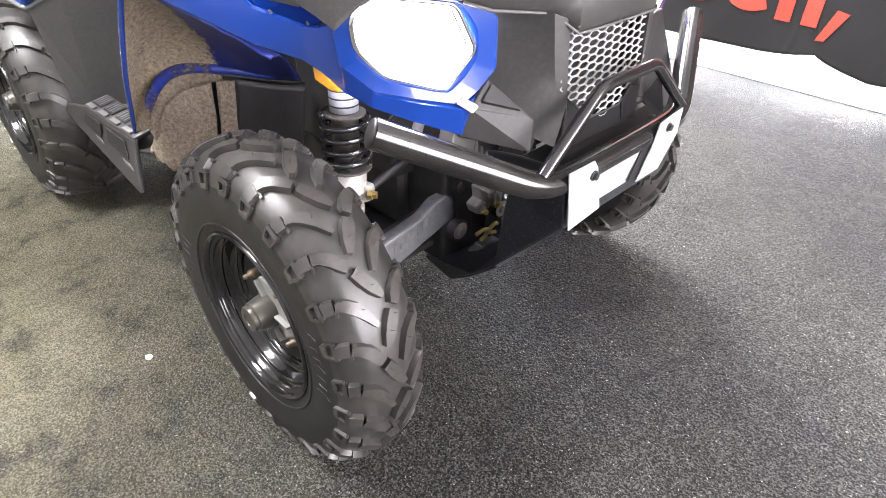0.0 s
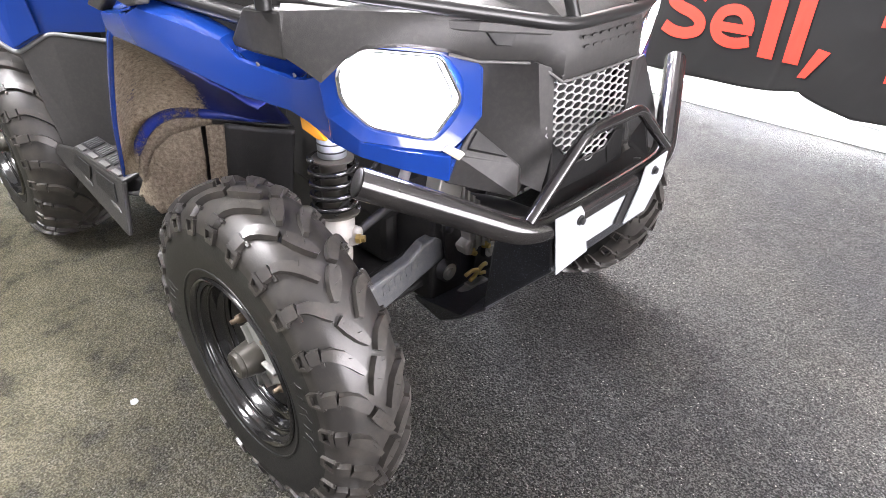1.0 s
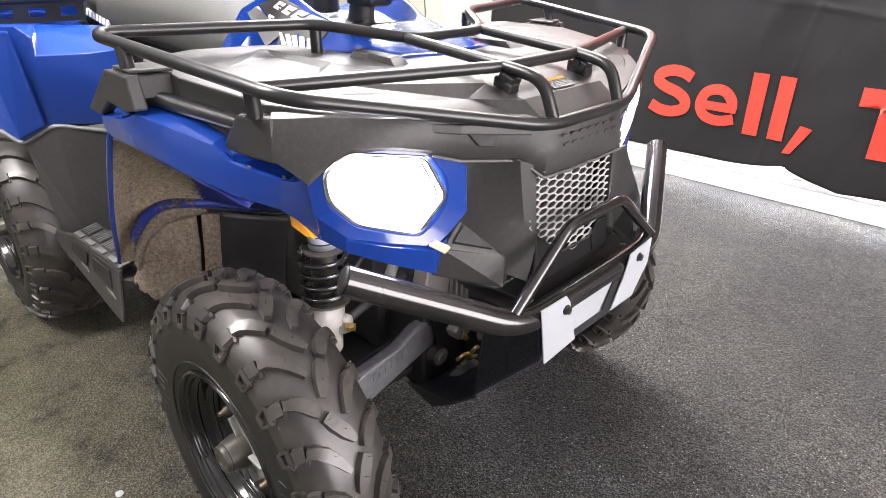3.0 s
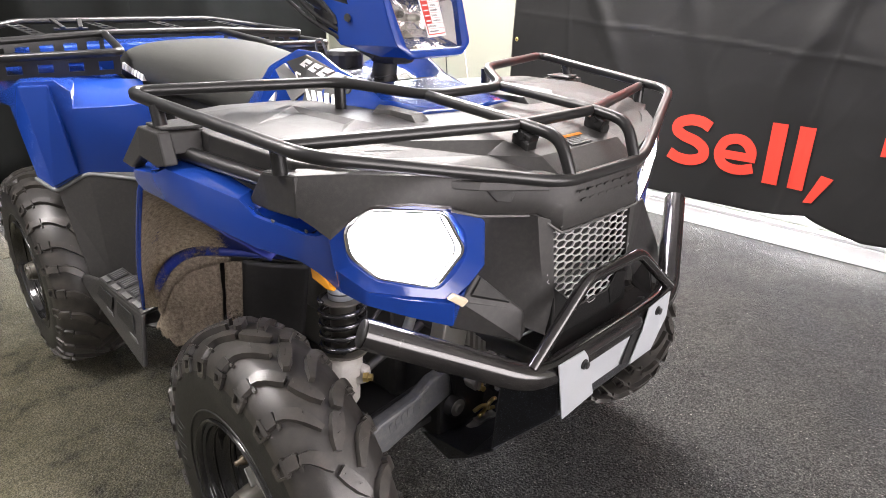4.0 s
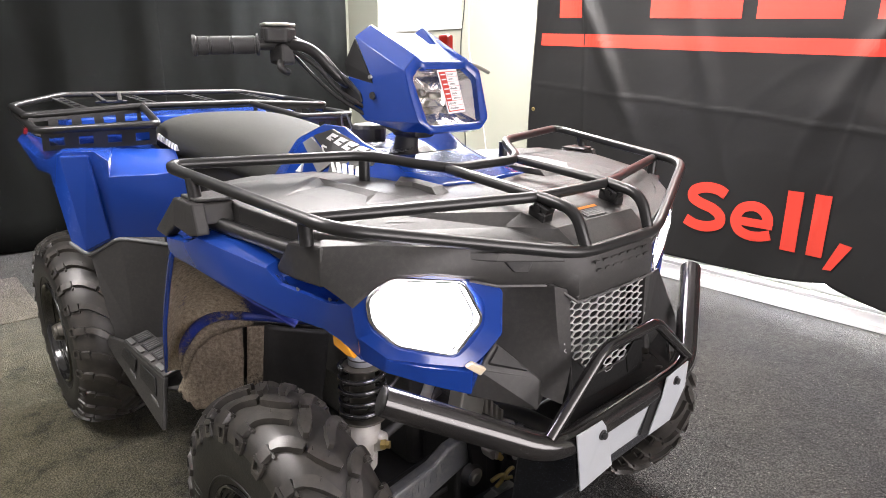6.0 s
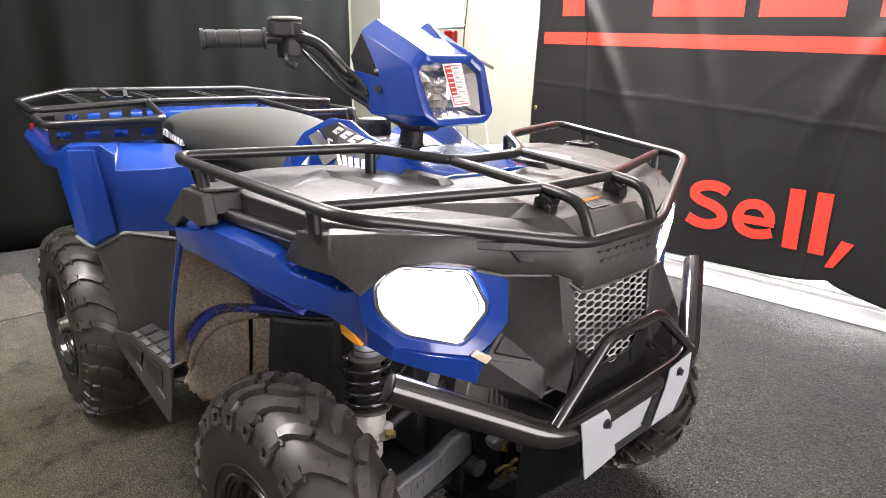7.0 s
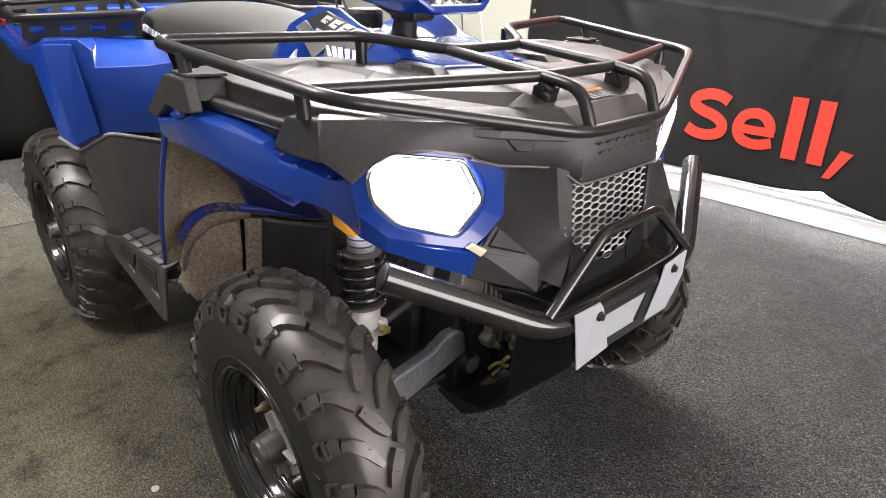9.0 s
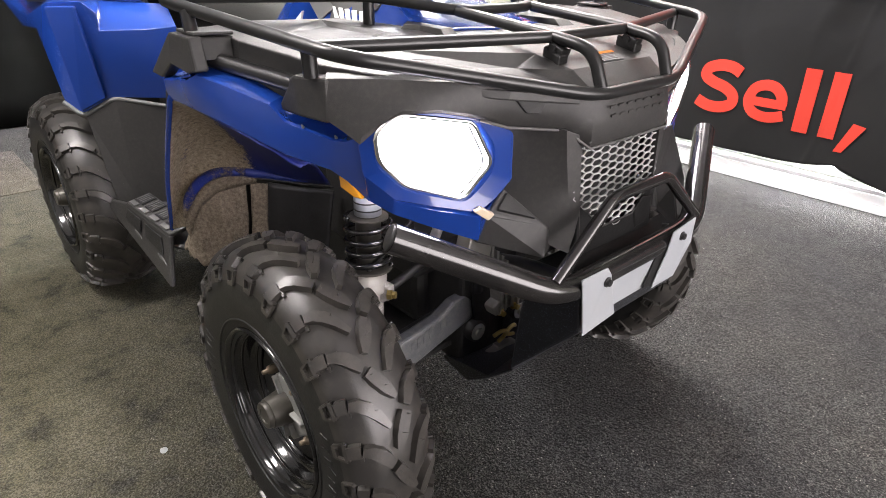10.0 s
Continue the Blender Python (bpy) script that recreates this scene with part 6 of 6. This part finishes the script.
tube("cap_strap", [(-0.380, -0.060, 0.950), (-0.385, -0.062, 0.992), (-0.372, -0.056, 0.996), (-0.360, -0.050, 0.965)], 0.003, STEPGREY, quad, 0.01, sides=6)

# -- rear fenders, footwells --
for s in (-1, 1):
    rf = side([(-1.05, -0.492, 0.878), (-1.0, -0.430, 0.880), (-1.0, -0.398, 0.640), (-1.05, -0.466, 0.592), (-1.0, -0.398, 0.850), (-1.002, -0.401, 0.808), (-0.940, -0.300, 0.812), (-0.905, -0.240, 0.820), (-0.93, -0.281, 0.634), (-0.88, -0.20, 0.62),
               (-1.30, -0.500, 0.825), (-1.62, -0.505, 0.862), (-1.66, -0.48, 0.880), (-1.25, -0.45, 0.872), (-1.10, -0.36, 0.872), (-1.085, -0.500, 0.628), (-1.39, -0.50, 0.790), (-1.06, -0.20, 0.862), (-1.60, -0.20, 0.885), (-1.20, -0.20, 0.850), (-1.21, -0.500, 0.800)], s)
    part("rear_fender", mesh_bm(rf, [(0, 3, 15, 20), (0, 20, 10), (10, 20, 16, 11), (0, 1, 4, 5, 2, 3), (5, 6, 8, 2), (6, 7, 9, 8), (0, 10, 13, 1), (10, 11, 12, 13), (1, 13, 14, 4), (4, 14, 5), (14, 6, 5), (14, 17, 7, 6), (13, 12, 18, 19, 14), (14, 19, 17)]), BLUE, quad, "glossy blue rear fender", smooth=True, bevel=0.008, thick=0.006, segments=3)
    flap = side([(-1.056, -0.496, 0.868), (-1.010, -0.440, 0.870), (-1.012, -0.412, 0.640), (-1.052, -0.470, 0.604)], s)
    part("fender_flare", slab(flap, (0.012, -0.008 * -s, 0)), BLUE, quad, "raised blue flare on the rear fender", bevel=0.004)
    tr = side([(-1.088, -0.502, 0.626), (-1.050, -0.470, 0.590), (-1.0, -0.400, 0.638), (-0.925, -0.280, 0.612), (-0.88, -0.2, 0.616)], s)
    tube("fender_trim", tr, 0.006, ARM, quad, 0.02, label="grey trim strip under the rear fender", sides=8)
    well = side([(-1.05, -0.463, 0.590), (-1.0, -0.395, 0.636), (-0.93, -0.278, 0.610), (-0.86, -0.20, 0.612), (-0.98, -0.445, 0.335), (-0.96, -0.400, 0.350), (-0.90, -0.30, 0.345), (-0.86, -0.20, 0.345), (-0.56, -0.20, 0.345), (-0.53, -0.30, 0.35), (-0.535, -0.40, 0.35), (-0.56, -0.455, 0.375), (-0.46, -0.22, 0.75), (-0.43, -0.45, 0.76), (-0.47, -0.455, 0.62)], s)
    part("footwell", mesh_bm(well, [(0, 1, 5, 4), (1, 2, 6, 5), (2, 3, 7, 6), (4, 5, 6, 7, 8, 9, 10, 11), (3, 12, 8, 7), (9, 8, 12, 13, 14, 10)]), BLACK, quad, "black moulded footwell", bevel=0.008, thick=0.006)
    st_o = side([(-1.055, -0.468, 0.352), (-0.850, -0.464, 0.398), (-0.562, -0.458, 0.404), (-0.524, -0.486, 0.294), (-0.925, -0.474, 0.330)], s)
    step = part("step_edge", slab(st_o, (0, 0.012 * -s, 0)), BLACK, quad, "black outer edge of the foot step", bevel=0.004)
    top = side([(-0.850, -0.463, 0.4025), (-0.562, -0.457, 0.4085), (-0.585, -0.390, 0.412), (-0.870, -0.395, 0.408)], s)
    part("step_top", slab(top, (0, 0, -0.012)), BLACK, step, bevel=0.004)

    def on_face(u, v, lift):
        p = Vector((-0.845, -0.464, 0.396)).lerp(Vector((-0.566, -0.459, 0.401)), u).lerp(Vector((-0.925, -0.474, 0.334)).lerp(Vector((-0.530, -0.484, 0.300)), u), v)
        return side([tuple(p + Vector((0, -lift, 0)))], s)[0]

    for u0, u1, v0, v1, mat in ((0.08, 0.40, 0.10, 0.52, DARK), (0.52, 0.86, 0.10, 0.48, DARK), (0.34, 0.45, 0.60, 0.68, STEPGREY), (0.80, 0.92, 0.56, 0.63, STEPGREY)):
        part("step_pad", slab([on_face(u0, v0, 0.001), on_face(u1, v0, 0.001), on_face(u1 + 0.04, v1, 0.001), on_face(u0 + 0.04, v1, 0.001)], (0, -0.003 * -s, 0)), mat, step, bevel=0.001)
    ta, tb, tc, td = (Vector(v) for v in top)

    def on_step(u, v, lift=0.0):
        return tuple(ta.lerp(tb, u).lerp(td.lerp(tc, u), v) + Vector((0, 0, lift)))

    for k in range(4):
        u0, u1 = 0.05 + 0.24 * k, 0.23 + 0.24 * k
        part("step_tread", slab([on_step(u0, 0.30, 0.0005), on_step(u1, 0.30, 0.0005), on_step(u1, 0.92, 0.0005), on_step(u0, 0.92, 0.0005)], (0, 0, 0.003)), DARK, step, bevel=0.002)
        for j in range(4):
            a, b = u0 + 0.02 + 0.04 * j, u0 + 0.036 + 0.04 * j
            part("step_rib", slab([on_step(a, 0.36, 0.0038), on_step(b, 0.36, 0.0038), on_step(b, 0.86, 0.0038), on_step(a, 0.86, 0.0038)], (0, 0, 0.0015)), STEPGREY, step)
        part("step_slot", slab([on_step(u0, 0.05, 0.0005), on_step(u1 - 0.03, 0.05, 0.0005), on_step(u1 - 0.03, 0.24, 0.0005), on_step(u0, 0.24, 0.0005)], (0, 0, 0.004)), STEPGREY, step, bevel=0.001)
    part("tail_lamp", slab(side([(-1.626, -0.486, 0.880), (-1.602, -0.488, 0.878), (-1.600, -0.484, 0.896), (-1.622, -0.482, 0.897)], s), (0, 0.012 * -s, 0)), REDLENS, quad, "small red tail lamp lens", bevel=0.002)
part("rear_deck", box_bm((-1.66, -0.40, 0.84), (-1.40, 0.40, 0.935)), BLUE, quad, "blue rear body under the rack", bevel=0.02)

# -- rear rack: a raised tray rail, a lower hoop on either side round the seat, slotted plates --
UP = [(-1.354, -0.180, 0.971), (-1.363, -0.510, 0.953), (-1.660, -0.500, 0.966), (-1.760, -0.330, 0.994), (-1.760, 0.330, 0.994), (-1.660, 0.500, 0.966), (-1.363, 0.510, 0.953), (-1.354, 0.180, 0.971)]
rrack = tube("rear_rack", UP, 0.0105, TUBE, quad, 0.03, True, "black tubular steel rear rack with slotted plates")


def slotted(corners, slots, solid, name, label=""):
    """A sheet with a row of real openings; corners: low and high at one end, low and high at the other."""
    lo0, hi0, lo1, hi1 = (Vector(c) for c in corners)
    us = [0.0]
    for k in range(slots):
        us += [(k + solid / 2) / slots, (k + 1 - solid / 2) / slots]
    us.append(1.0)
    bm = bmesh.new()
    grid = [[bm.verts.new(lo0.lerp(lo1, u).lerp(hi0.lerp(hi1, u), v)) for v in (0.0, 0.26, 0.74, 1.0)] for u in us]
    for i in range(len(us) - 1):
        for j in range(3):
            if not (j == 1 and i % 2 == 1):
                bm.faces.new((grid[i][j], grid[i + 1][j], grid[i + 1][j + 1], grid[i][j + 1]))
    return part(name, bm, TUBE, rrack, label, thick=0.003)


for s in (-1, 1):
    tube("lower_hoop", side([(-1.354, -0.186, 0.968), (-1.077, -0.233, 0.934), (-1.195, -0.518, 0.923), (-1.640, -0.495, 0.945)], s), 0.0110, TUBE, rrack, 0.035)
    slotted(side([(-1.352, -0.195, 0.914), (-1.352, -0.195, 0.962), (-1.362, -0.505, 0.900), (-1.362, -0.505, 0.946)], s), 5, 0.42, "front_plate", "slotted black plate of the rear rack")
    slotted(side([(-1.092, -0.240, 0.876), (-1.086, -0.238, 0.926), (-1.196, -0.508, 0.868), (-1.192, -0.508, 0.915)], s), 4, 0.50, "skirt_plate", "slotted black skirt of the rear rack")
    part("tray_plate", slab(side([(-1.348, -0.200, 0.912), (-1.358, -0.500, 0.899), (-1.205, -0.500, 0.903), (-1.098, -0.245, 0.914)], s), (0, 0, -0.003)), DARK, rrack, "flat black tray plate")
for y in (-0.35, -0.11, 0.11, 0.34):
    slotted([(-1.365, y - 0.020, 0.966), (-1.365, y + 0.020, 0.966), (-1.755, y - 0.020, 0.988), (-1.755, y + 0.020, 0.988)], 6, 0.35, "rack_slat", "ladder slat of the rear rack")
for y in (-0.22,):
    for d in (-0.025, 0.025):
        part("rack_clip", slab([(-1.56, y + d - 0.007, 0.976), (-1.56, y + d + 0.007, 0.976), (-1.62, y + d * 1.6 + 0.007, 1.000), (-1.62, y + d * 1.6 - 0.007, 1.000)], (0.006, 0, 0.006)), DARK, rrack, bevel=0.002)
    tube("clip_bar", [(-1.57, y - 0.05, 0.976), (-1.57, y + 0.05, 0.976)], 0.004, DARK, rrack, sides=8)

# -- handlebars and headlamp pod --
bars = tube("handlebar", [(-0.400, -0.372, 1.133), (-0.345, -0.235, 1.138), (-0.300, -0.185, 1.136), (-0.262, -0.125, 1.055), (-0.26, 0.125, 1.055), (-0.310, 0.185, 1.122), (-0.370, 0.235, 1.112), (-0.455, 0.340, 1.090)], 0.011, TUBE, quad, 0.05, label="black handlebar with rubber grips")
for s in (-1, 1):
    g0, g1 = ((-0.402, -0.376, 1.133), (-0.357, -0.262, 1.137)) if s < 0 else ((-0.458, 0.344, 1.089), (-0.385, 0.254, 1.108))
    prof = [(0.0125, 0.0), (0.0195, 0.01), (0.0195, 0.06), (0.0165, 0.07)]
    for t, u in ((0.09, 0.24), (0.27, 0.56), (0.59, 0.93)):
        prof += [(0.0160, t), (0.0174, t + 0.008), (0.0170, t + 0.03), (0.0170, u - 0.03), (0.0174, u - 0.008), (0.0160, u)]
    prof += [(0.0165, 0.955), (0.0205, 0.96), (0.0205, 0.99), (0.013, 1.0)]
    split_edges(part("grip", along(g0, g1, prof, 20), GRIPR, bars, "black rubber grip with raised bands", smooth=True))
    tube("bar_cable", side([(-0.325, -0.205, 1.150), (-0.290, -0.165, 1.125), (-0.262, -0.135, 1.075), (-0.225, -0.110, 1.035), (-0.20, -0.06, 1.0)], s), 0.0045, CABLE, bars, 0.04, sides=8)
    tube("bar_cable", side([(-0.325, -0.212, 1.128), (-0.285, -0.180, 1.10), (-0.258, -0.150, 1.05), (-0.22, -0.115, 1.02), (-0.19, -0.05, 0.98)], s), 0.0045, CABLE, bars, 0.04, sides=8)
    tube("bar_cable", side([(-0.335, -0.205, 1.122), (-0.295, -0.185, 1.082), (-0.262, -0.155, 1.04), (-0.225, -0.12, 1.01), (-0.19, -0.06, 0.97)], s), 0.0040, CABLE, bars, 0.04, sides=8)
res_o = [(-0.372, -0.252), (-0.330, -0.262), (-0.312, -0.226), (-0.325, -0.198), (-0.362, -0.196)]
res = part("brake_reservoir", slab([(x, y, 1.140) for x, y in res_o], (0, 0, 0.030)), DARK, bars, "black brake fluid reservoir with a dull metal lid", bevel=0.005)
part("reservoir_lid", slab([(x * 1.0, y, 1.1705) for x, y in res_o], (0, 0, 0.007)), STEEL, res, "dull metal lid", bevel=0.003)
part("switch_block", slab([(-0.352, -0.246, 1.140), (-0.318, -0.236, 1.140), (-0.318, -0.205, 1.140), (-0.35, -0.21, 1.140)], (0, 0, -0.040)), DARK, bars, bevel=0.006)
part("thumb_lever", sweep(rounded([(-0.325, -0.235, 1.105), (-0.31, -0.245, 1.092), (-0.315, -0.225, 1.085)], 0.01), 0.007, sides=8), DARK, bars, smooth=True)
part("switch_block", slab([(-0.352, 0.222, 1.172), (-0.312, 0.214, 1.172), (-0.305, 0.192, 1.172), (-0.345, 0.194, 1.172)], (0, 0, -0.060)), REDLENS, bars, "dark red switch block", bevel=0.006)
tube("brake_lever", [(-0.320, 0.205, 1.118), (-0.300, 0.255, 1.108), (-0.299, 0.290, 1.098), (-0.300, 0.325, 1.085)], 0.0048, STEEL, bars, 0.03, sides=8)

# stations of the pod's right-hand half
PF0, PF1, PF2, PFC, PF3, PF4 = (-0.1200, -0.0545, 1.1085), (-0.1235, -0.062, 1.1185), (-0.1135, -0.0985, 1.091), (-0.0985, -0.0975, 1.045), (-0.0800, -0.0930, 0.997), (-0.0725, -0.0650, 0.9765)
PI0, PI1, PI2, PI3 = (-0.1136, -0.048, 1.0930), (-0.1158, -0.059, 1.0970), (-0.1087, -0.084, 1.0770), (-0.0785, -0.071, 0.9930)
PH1, PH2 = (-0.256, -0.068, 1.1795), (-0.258, -0.106, 1.1547)
PS1, PC0, PB1, PB2, PB3, PD1 = (-0.196, -0.1165, 1.0825), (-0.184, -0.1190, 1.0660), (-0.262, -0.1220, 1.0780), (-0.256, -0.1190, 1.0210), (-0.216, -0.1160, 0.9940), (-0.130, -0.0880, 0.9760)
QB, QC, QD = (-0.186, -0.051, 1.142), (-0.190, -0.048, 1.134), (-0.262, -0.050, 1.166)


def both(*pts):
    return [p for p in pts] + [(x, -y, z) for x, y, z in pts]


half_pod = [PF0, PF1, PF2, PFC, PF3, PF4, PH1, PH2, PS1, PC0, PB1, PB2, PB3, PD1, QB, QC, QD]
pod_v = both(*half_pod)
pod_f = []
for o in (0, len(half_pod)):
    pod_f += [[o + k for k in f] for f in ((1, 2, 7, 6), (2, 3, 9, 8), (2, 8, 7), (3, 4, 12), (3, 12, 9), (9, 12, 11, 10), (4, 5, 13), (4, 13, 12), (0, 1, 14), (1, 6, 14), (6, 15, 14), (6, 16, 15))]
o = len(half_pod)
pod_f += [(0, 14, 14 + o, o), (14, 15, 15 + o, 14 + o), (15, 16, 16 + o, 15 + o), (5, 5 + o, 13 + o, 13), (13, 13 + o, 12 + o, 12), (12, 12 + o, 11 + o, 11)]
pod = split_edges(part("headlamp_pod", mesh_bm(pod_v, pod_f), BLUE, quad, "glossy blue faceted headlamp pod on the handlebar", smooth=True, bevel=0.004, thick=0.004, segments=3), 17)
part("pod_back", mesh_bm(both((-0.248, -0.055, 1.150), (-0.252, -0.096, 1.140), (-0.200, -0.108, 1.070), (-0.250, -0.115, 1.058), (-0.243, -0.110, 1.026)), [(0, 1, 2, 3, 4, 9, 8, 7, 6, 5)]), SMOKE, pod)
for s in (-1, 1):
    part("pod_screen", mesh_bm(side([(-0.257, -0.1075, 1.150), (-0.197, -0.1175, 1.0815), (-0.186, -0.1185, 1.0665), (-0.264, -0.1205, 1.078), (-0.278, -0.1185, 1.105)], s), [(0, 1, 2, 3, 4)]), SMOKE, pod, "smoked side screen", thick=0.003)
# bezel: rings from the shell's edge over a rounded rim into the lens opening, each side of the mouth a quarter
ring_out = [PF0, PF1, PF2, PFC, PF3, PF4]
ring_in = [PI0, PI1, PI2, (-0.0960, -0.0785, 1.0400), PI3, (-0.0775, -0.060, 0.9905)]
mouth_rows = []
for lift, t in ((-0.010, -0.02), (0.003, 0.0), (0.006, 0.30), (0.006, 0.62), (0.002, 1.0), (-0.012, 1.03)):
    right = [Vector(p).lerp(Vector(q), t) + Vector((0.94, 0, 0.338)) * lift for p, q in zip(ring_out, ring_in)]
    left = [Vector((p.x, -p.y, p.z)) for p in reversed(right)]
    mouth_rows.append([tuple(p) for p in rounded(right + left, 0.008, 3, True)])
bm = bmesh.new()
grid = [[bm.verts.new(p) for p in ring] for ring in mouth_rows]
for a, b in zip(grid, grid[1:]):
    for k in range(len(a)):
        m = (k + 1) % len(a)
        bm.faces.new((a[k], a[m], b[m], b[k]))
split_edges(part("pod_bezel", bm, BLUE, pod, "blue pod bezel", smooth=True, thick=0.002), 40)
part("pod_bracket", slab([(-0.292, -0.1235, 1.058), (-0.255, -0.1255, 1.072), (-0.222, -0.1240, 1.046), (-0.219, -0.1230, 1.030), (-0.256, -0.1245, 1.020), (-0.282, -0.1235, 1.030)], (0, 0.006, 0)), DARK, pod, "black bracket on the pod flank", bevel=0.003)
part("pod_screw", along((-0.192, -0.118, 1.078), (-0.191, -0.122, 1.078), [(0.0048, 0), (0.0035, 1)], 12), STEEL, pod)
# black disc instead of a cut slot, its shade given as colour
part("slot_shade", along((-0.187, -0.1175, 1.043), (-0.1865, -0.1205, 1.043), [(0.0075, 0), (0.0070, 1)], 14), INK, pod, "black disc standing in for a shaded slot in the flank")
lens_v = both(PI1, PI2, PI3)
pod_lens = part("pod_lens", slab([lens_v[i] for i in (0, 1, 2, 5, 4, 3)], (-0.004, 0, -0.001)), LENS, pod, "clear headlamp lens")
pod_lens.visible_shadow = False
dish = bmesh.new()
pts = [lens_v[i] for i in (0, 1, 2, 5, 4, 3)]
FLUTES = 8
edge_pts = [Vector(pts[k]).lerp(Vector(pts[(k + 1) % 6]), j / FLUTES) for k in range(6) for j in range(FLUTES)]
rings = []
for back_x, size, flute in ((0.006, 1.10, 0.0), (0.018, 0.90, 0.022), (0.034, 0.66, 0.020), (0.046, 0.42, 0.01), (0.052, 0.20, 0.0)):
    rings.append([dish.verts.new((-0.098 - back_x if size < 0.5 else q[0] - back_x, q[1] * (size + flute * (k % 2)), 1.042 + (q[2] - 1.042) * (size + flute * (k % 2)))) for k, q in enumerate(edge_pts)])
for a, b in zip(rings, rings[1:]):
    for k in range(len(a)):
        dish.faces.new((a[k], a[(k + 1) % len(a)], b[(k + 1) % len(a)], b[k]))
in_r = rings[-1]
dish.faces.new(in_r)
part("pod_reflector", dish, REFLECT, pod, "chrome headlamp reflector")
part("pod_bulb", along((-0.148, 0, 1.042), (-0.122, 0, 1.042), [(0.007, 0), (0.007, 0.7), (0.004, 1)], 16), STEEL, pod, smooth=True)
part("pod_bulb", along((-0.118, -0.058, 1.050), (-0.104, -0.060, 1.050), [(0.008, 0), (0.006, 1)], 12), HUBGREY, pod, "small dark side bulb", smooth=True)
# price ticket stuck on the pod lens
def on_lens(u, v, lift):
    """u across, v down the ticket."""
    a, b, c, d = (Vector(q) for q in ((-0.1126, -0.0176, 1.0881), (-0.1141, 0.0310, 1.0905), (-0.0861, 0.0305, 1.0140), (-0.0849, -0.0125, 1.0111)))
    p = a.lerp(b, u).lerp(d.lerp(c, u), v)
    return tuple(p + Vector((0.96, 0, 0.28)) * (0.003 + lift))


def ticket_quad(name, u0, u1, v0, v1, lift, mat, label=""):
    return part(name, slab([on_lens(u0, v0, lift), on_lens(u1, v0, lift), on_lens(u1, v1, lift), on_lens(u0, v1, lift)], (0.0005, 0, 0.0002)), mat, pod, label)


ticket_quad("price_ticket", -0.04, 1.04, -0.03, 1.03, 0.0, WHITE, "red and white price ticket with handwriting")
ticket_quad("ticket_frame", 0.02, 0.98, 0.015, 0.985, 0.0008, RED)
for k in range(8):
    v0 = 0.035 + 0.117 * k
    left = 0.37 if k < 6 else 0.05
    ticket_quad("ticket_line", left, 0.95, v0, v0 + 0.108, 0.0016, WHITE)
    if k < 6:
        ticket_quad("print_bar", 0.07, 0.32, v0 + 0.038, v0 + 0.066, 0.0016, WHITE)
    # handwriting as a row of short pen strokes
    u = left + 0.04 + 0.03 * (k % 3)
    for j in range((6, 5, 5, 7, 5, 7, 8, 9)[k]):
        tall = (0.050, 0.030, 0.036, 0.028)[(j + k) % 4]
        low = v0 + 0.082 - 0.010 * ((j * 3 + k) % 2)
        ticket_quad("pen_stroke", u, u + 0.014, low - tall, low, 0.0024, INK)
        ticket_quad("pen_stroke", u + 0.014, u + 0.046, low - (tall if j % 2 else 0.012), low - (tall if j % 2 else 0.012) + 0.010, 0.0024, INK)
        u += 0.060
part("steering_column", along((-0.240, 0, 0.885), (-0.212, 0, 1.03), [(0.046, 0), (0.040, 0.14), (0.027, 0.30), (0.024, 0.5), (0.024, 1)], 24), DARK, quad, "black steering column boot", smooth=True)
# dark sheet over the blue trough stands in for the pod's shade
part("well_shade", mesh_bm([(x, y, z) for x, zs in ((-0.262, 0.9275), (-0.217, 0.9085), (-0.180, 0.9245)) for y, z in ((-0.085, zs), (0, zs - (0.019 if x < -0.25 else 0.007 if x < -0.2 else 0.0)), (0.085, zs))], [(0, 1, 4, 3), (1, 2, 5, 4), (3, 4, 7, 6), (4, 5, 8, 7)]), DARK, quad, "dark sheet standing in for the shade in front of the tank", thick=0.003)
part("pod_mount", box_bm((-0.245, -0.030, 0.955), (-0.165, 0.030, 0.990)), DARK, quad, bevel=0.01)
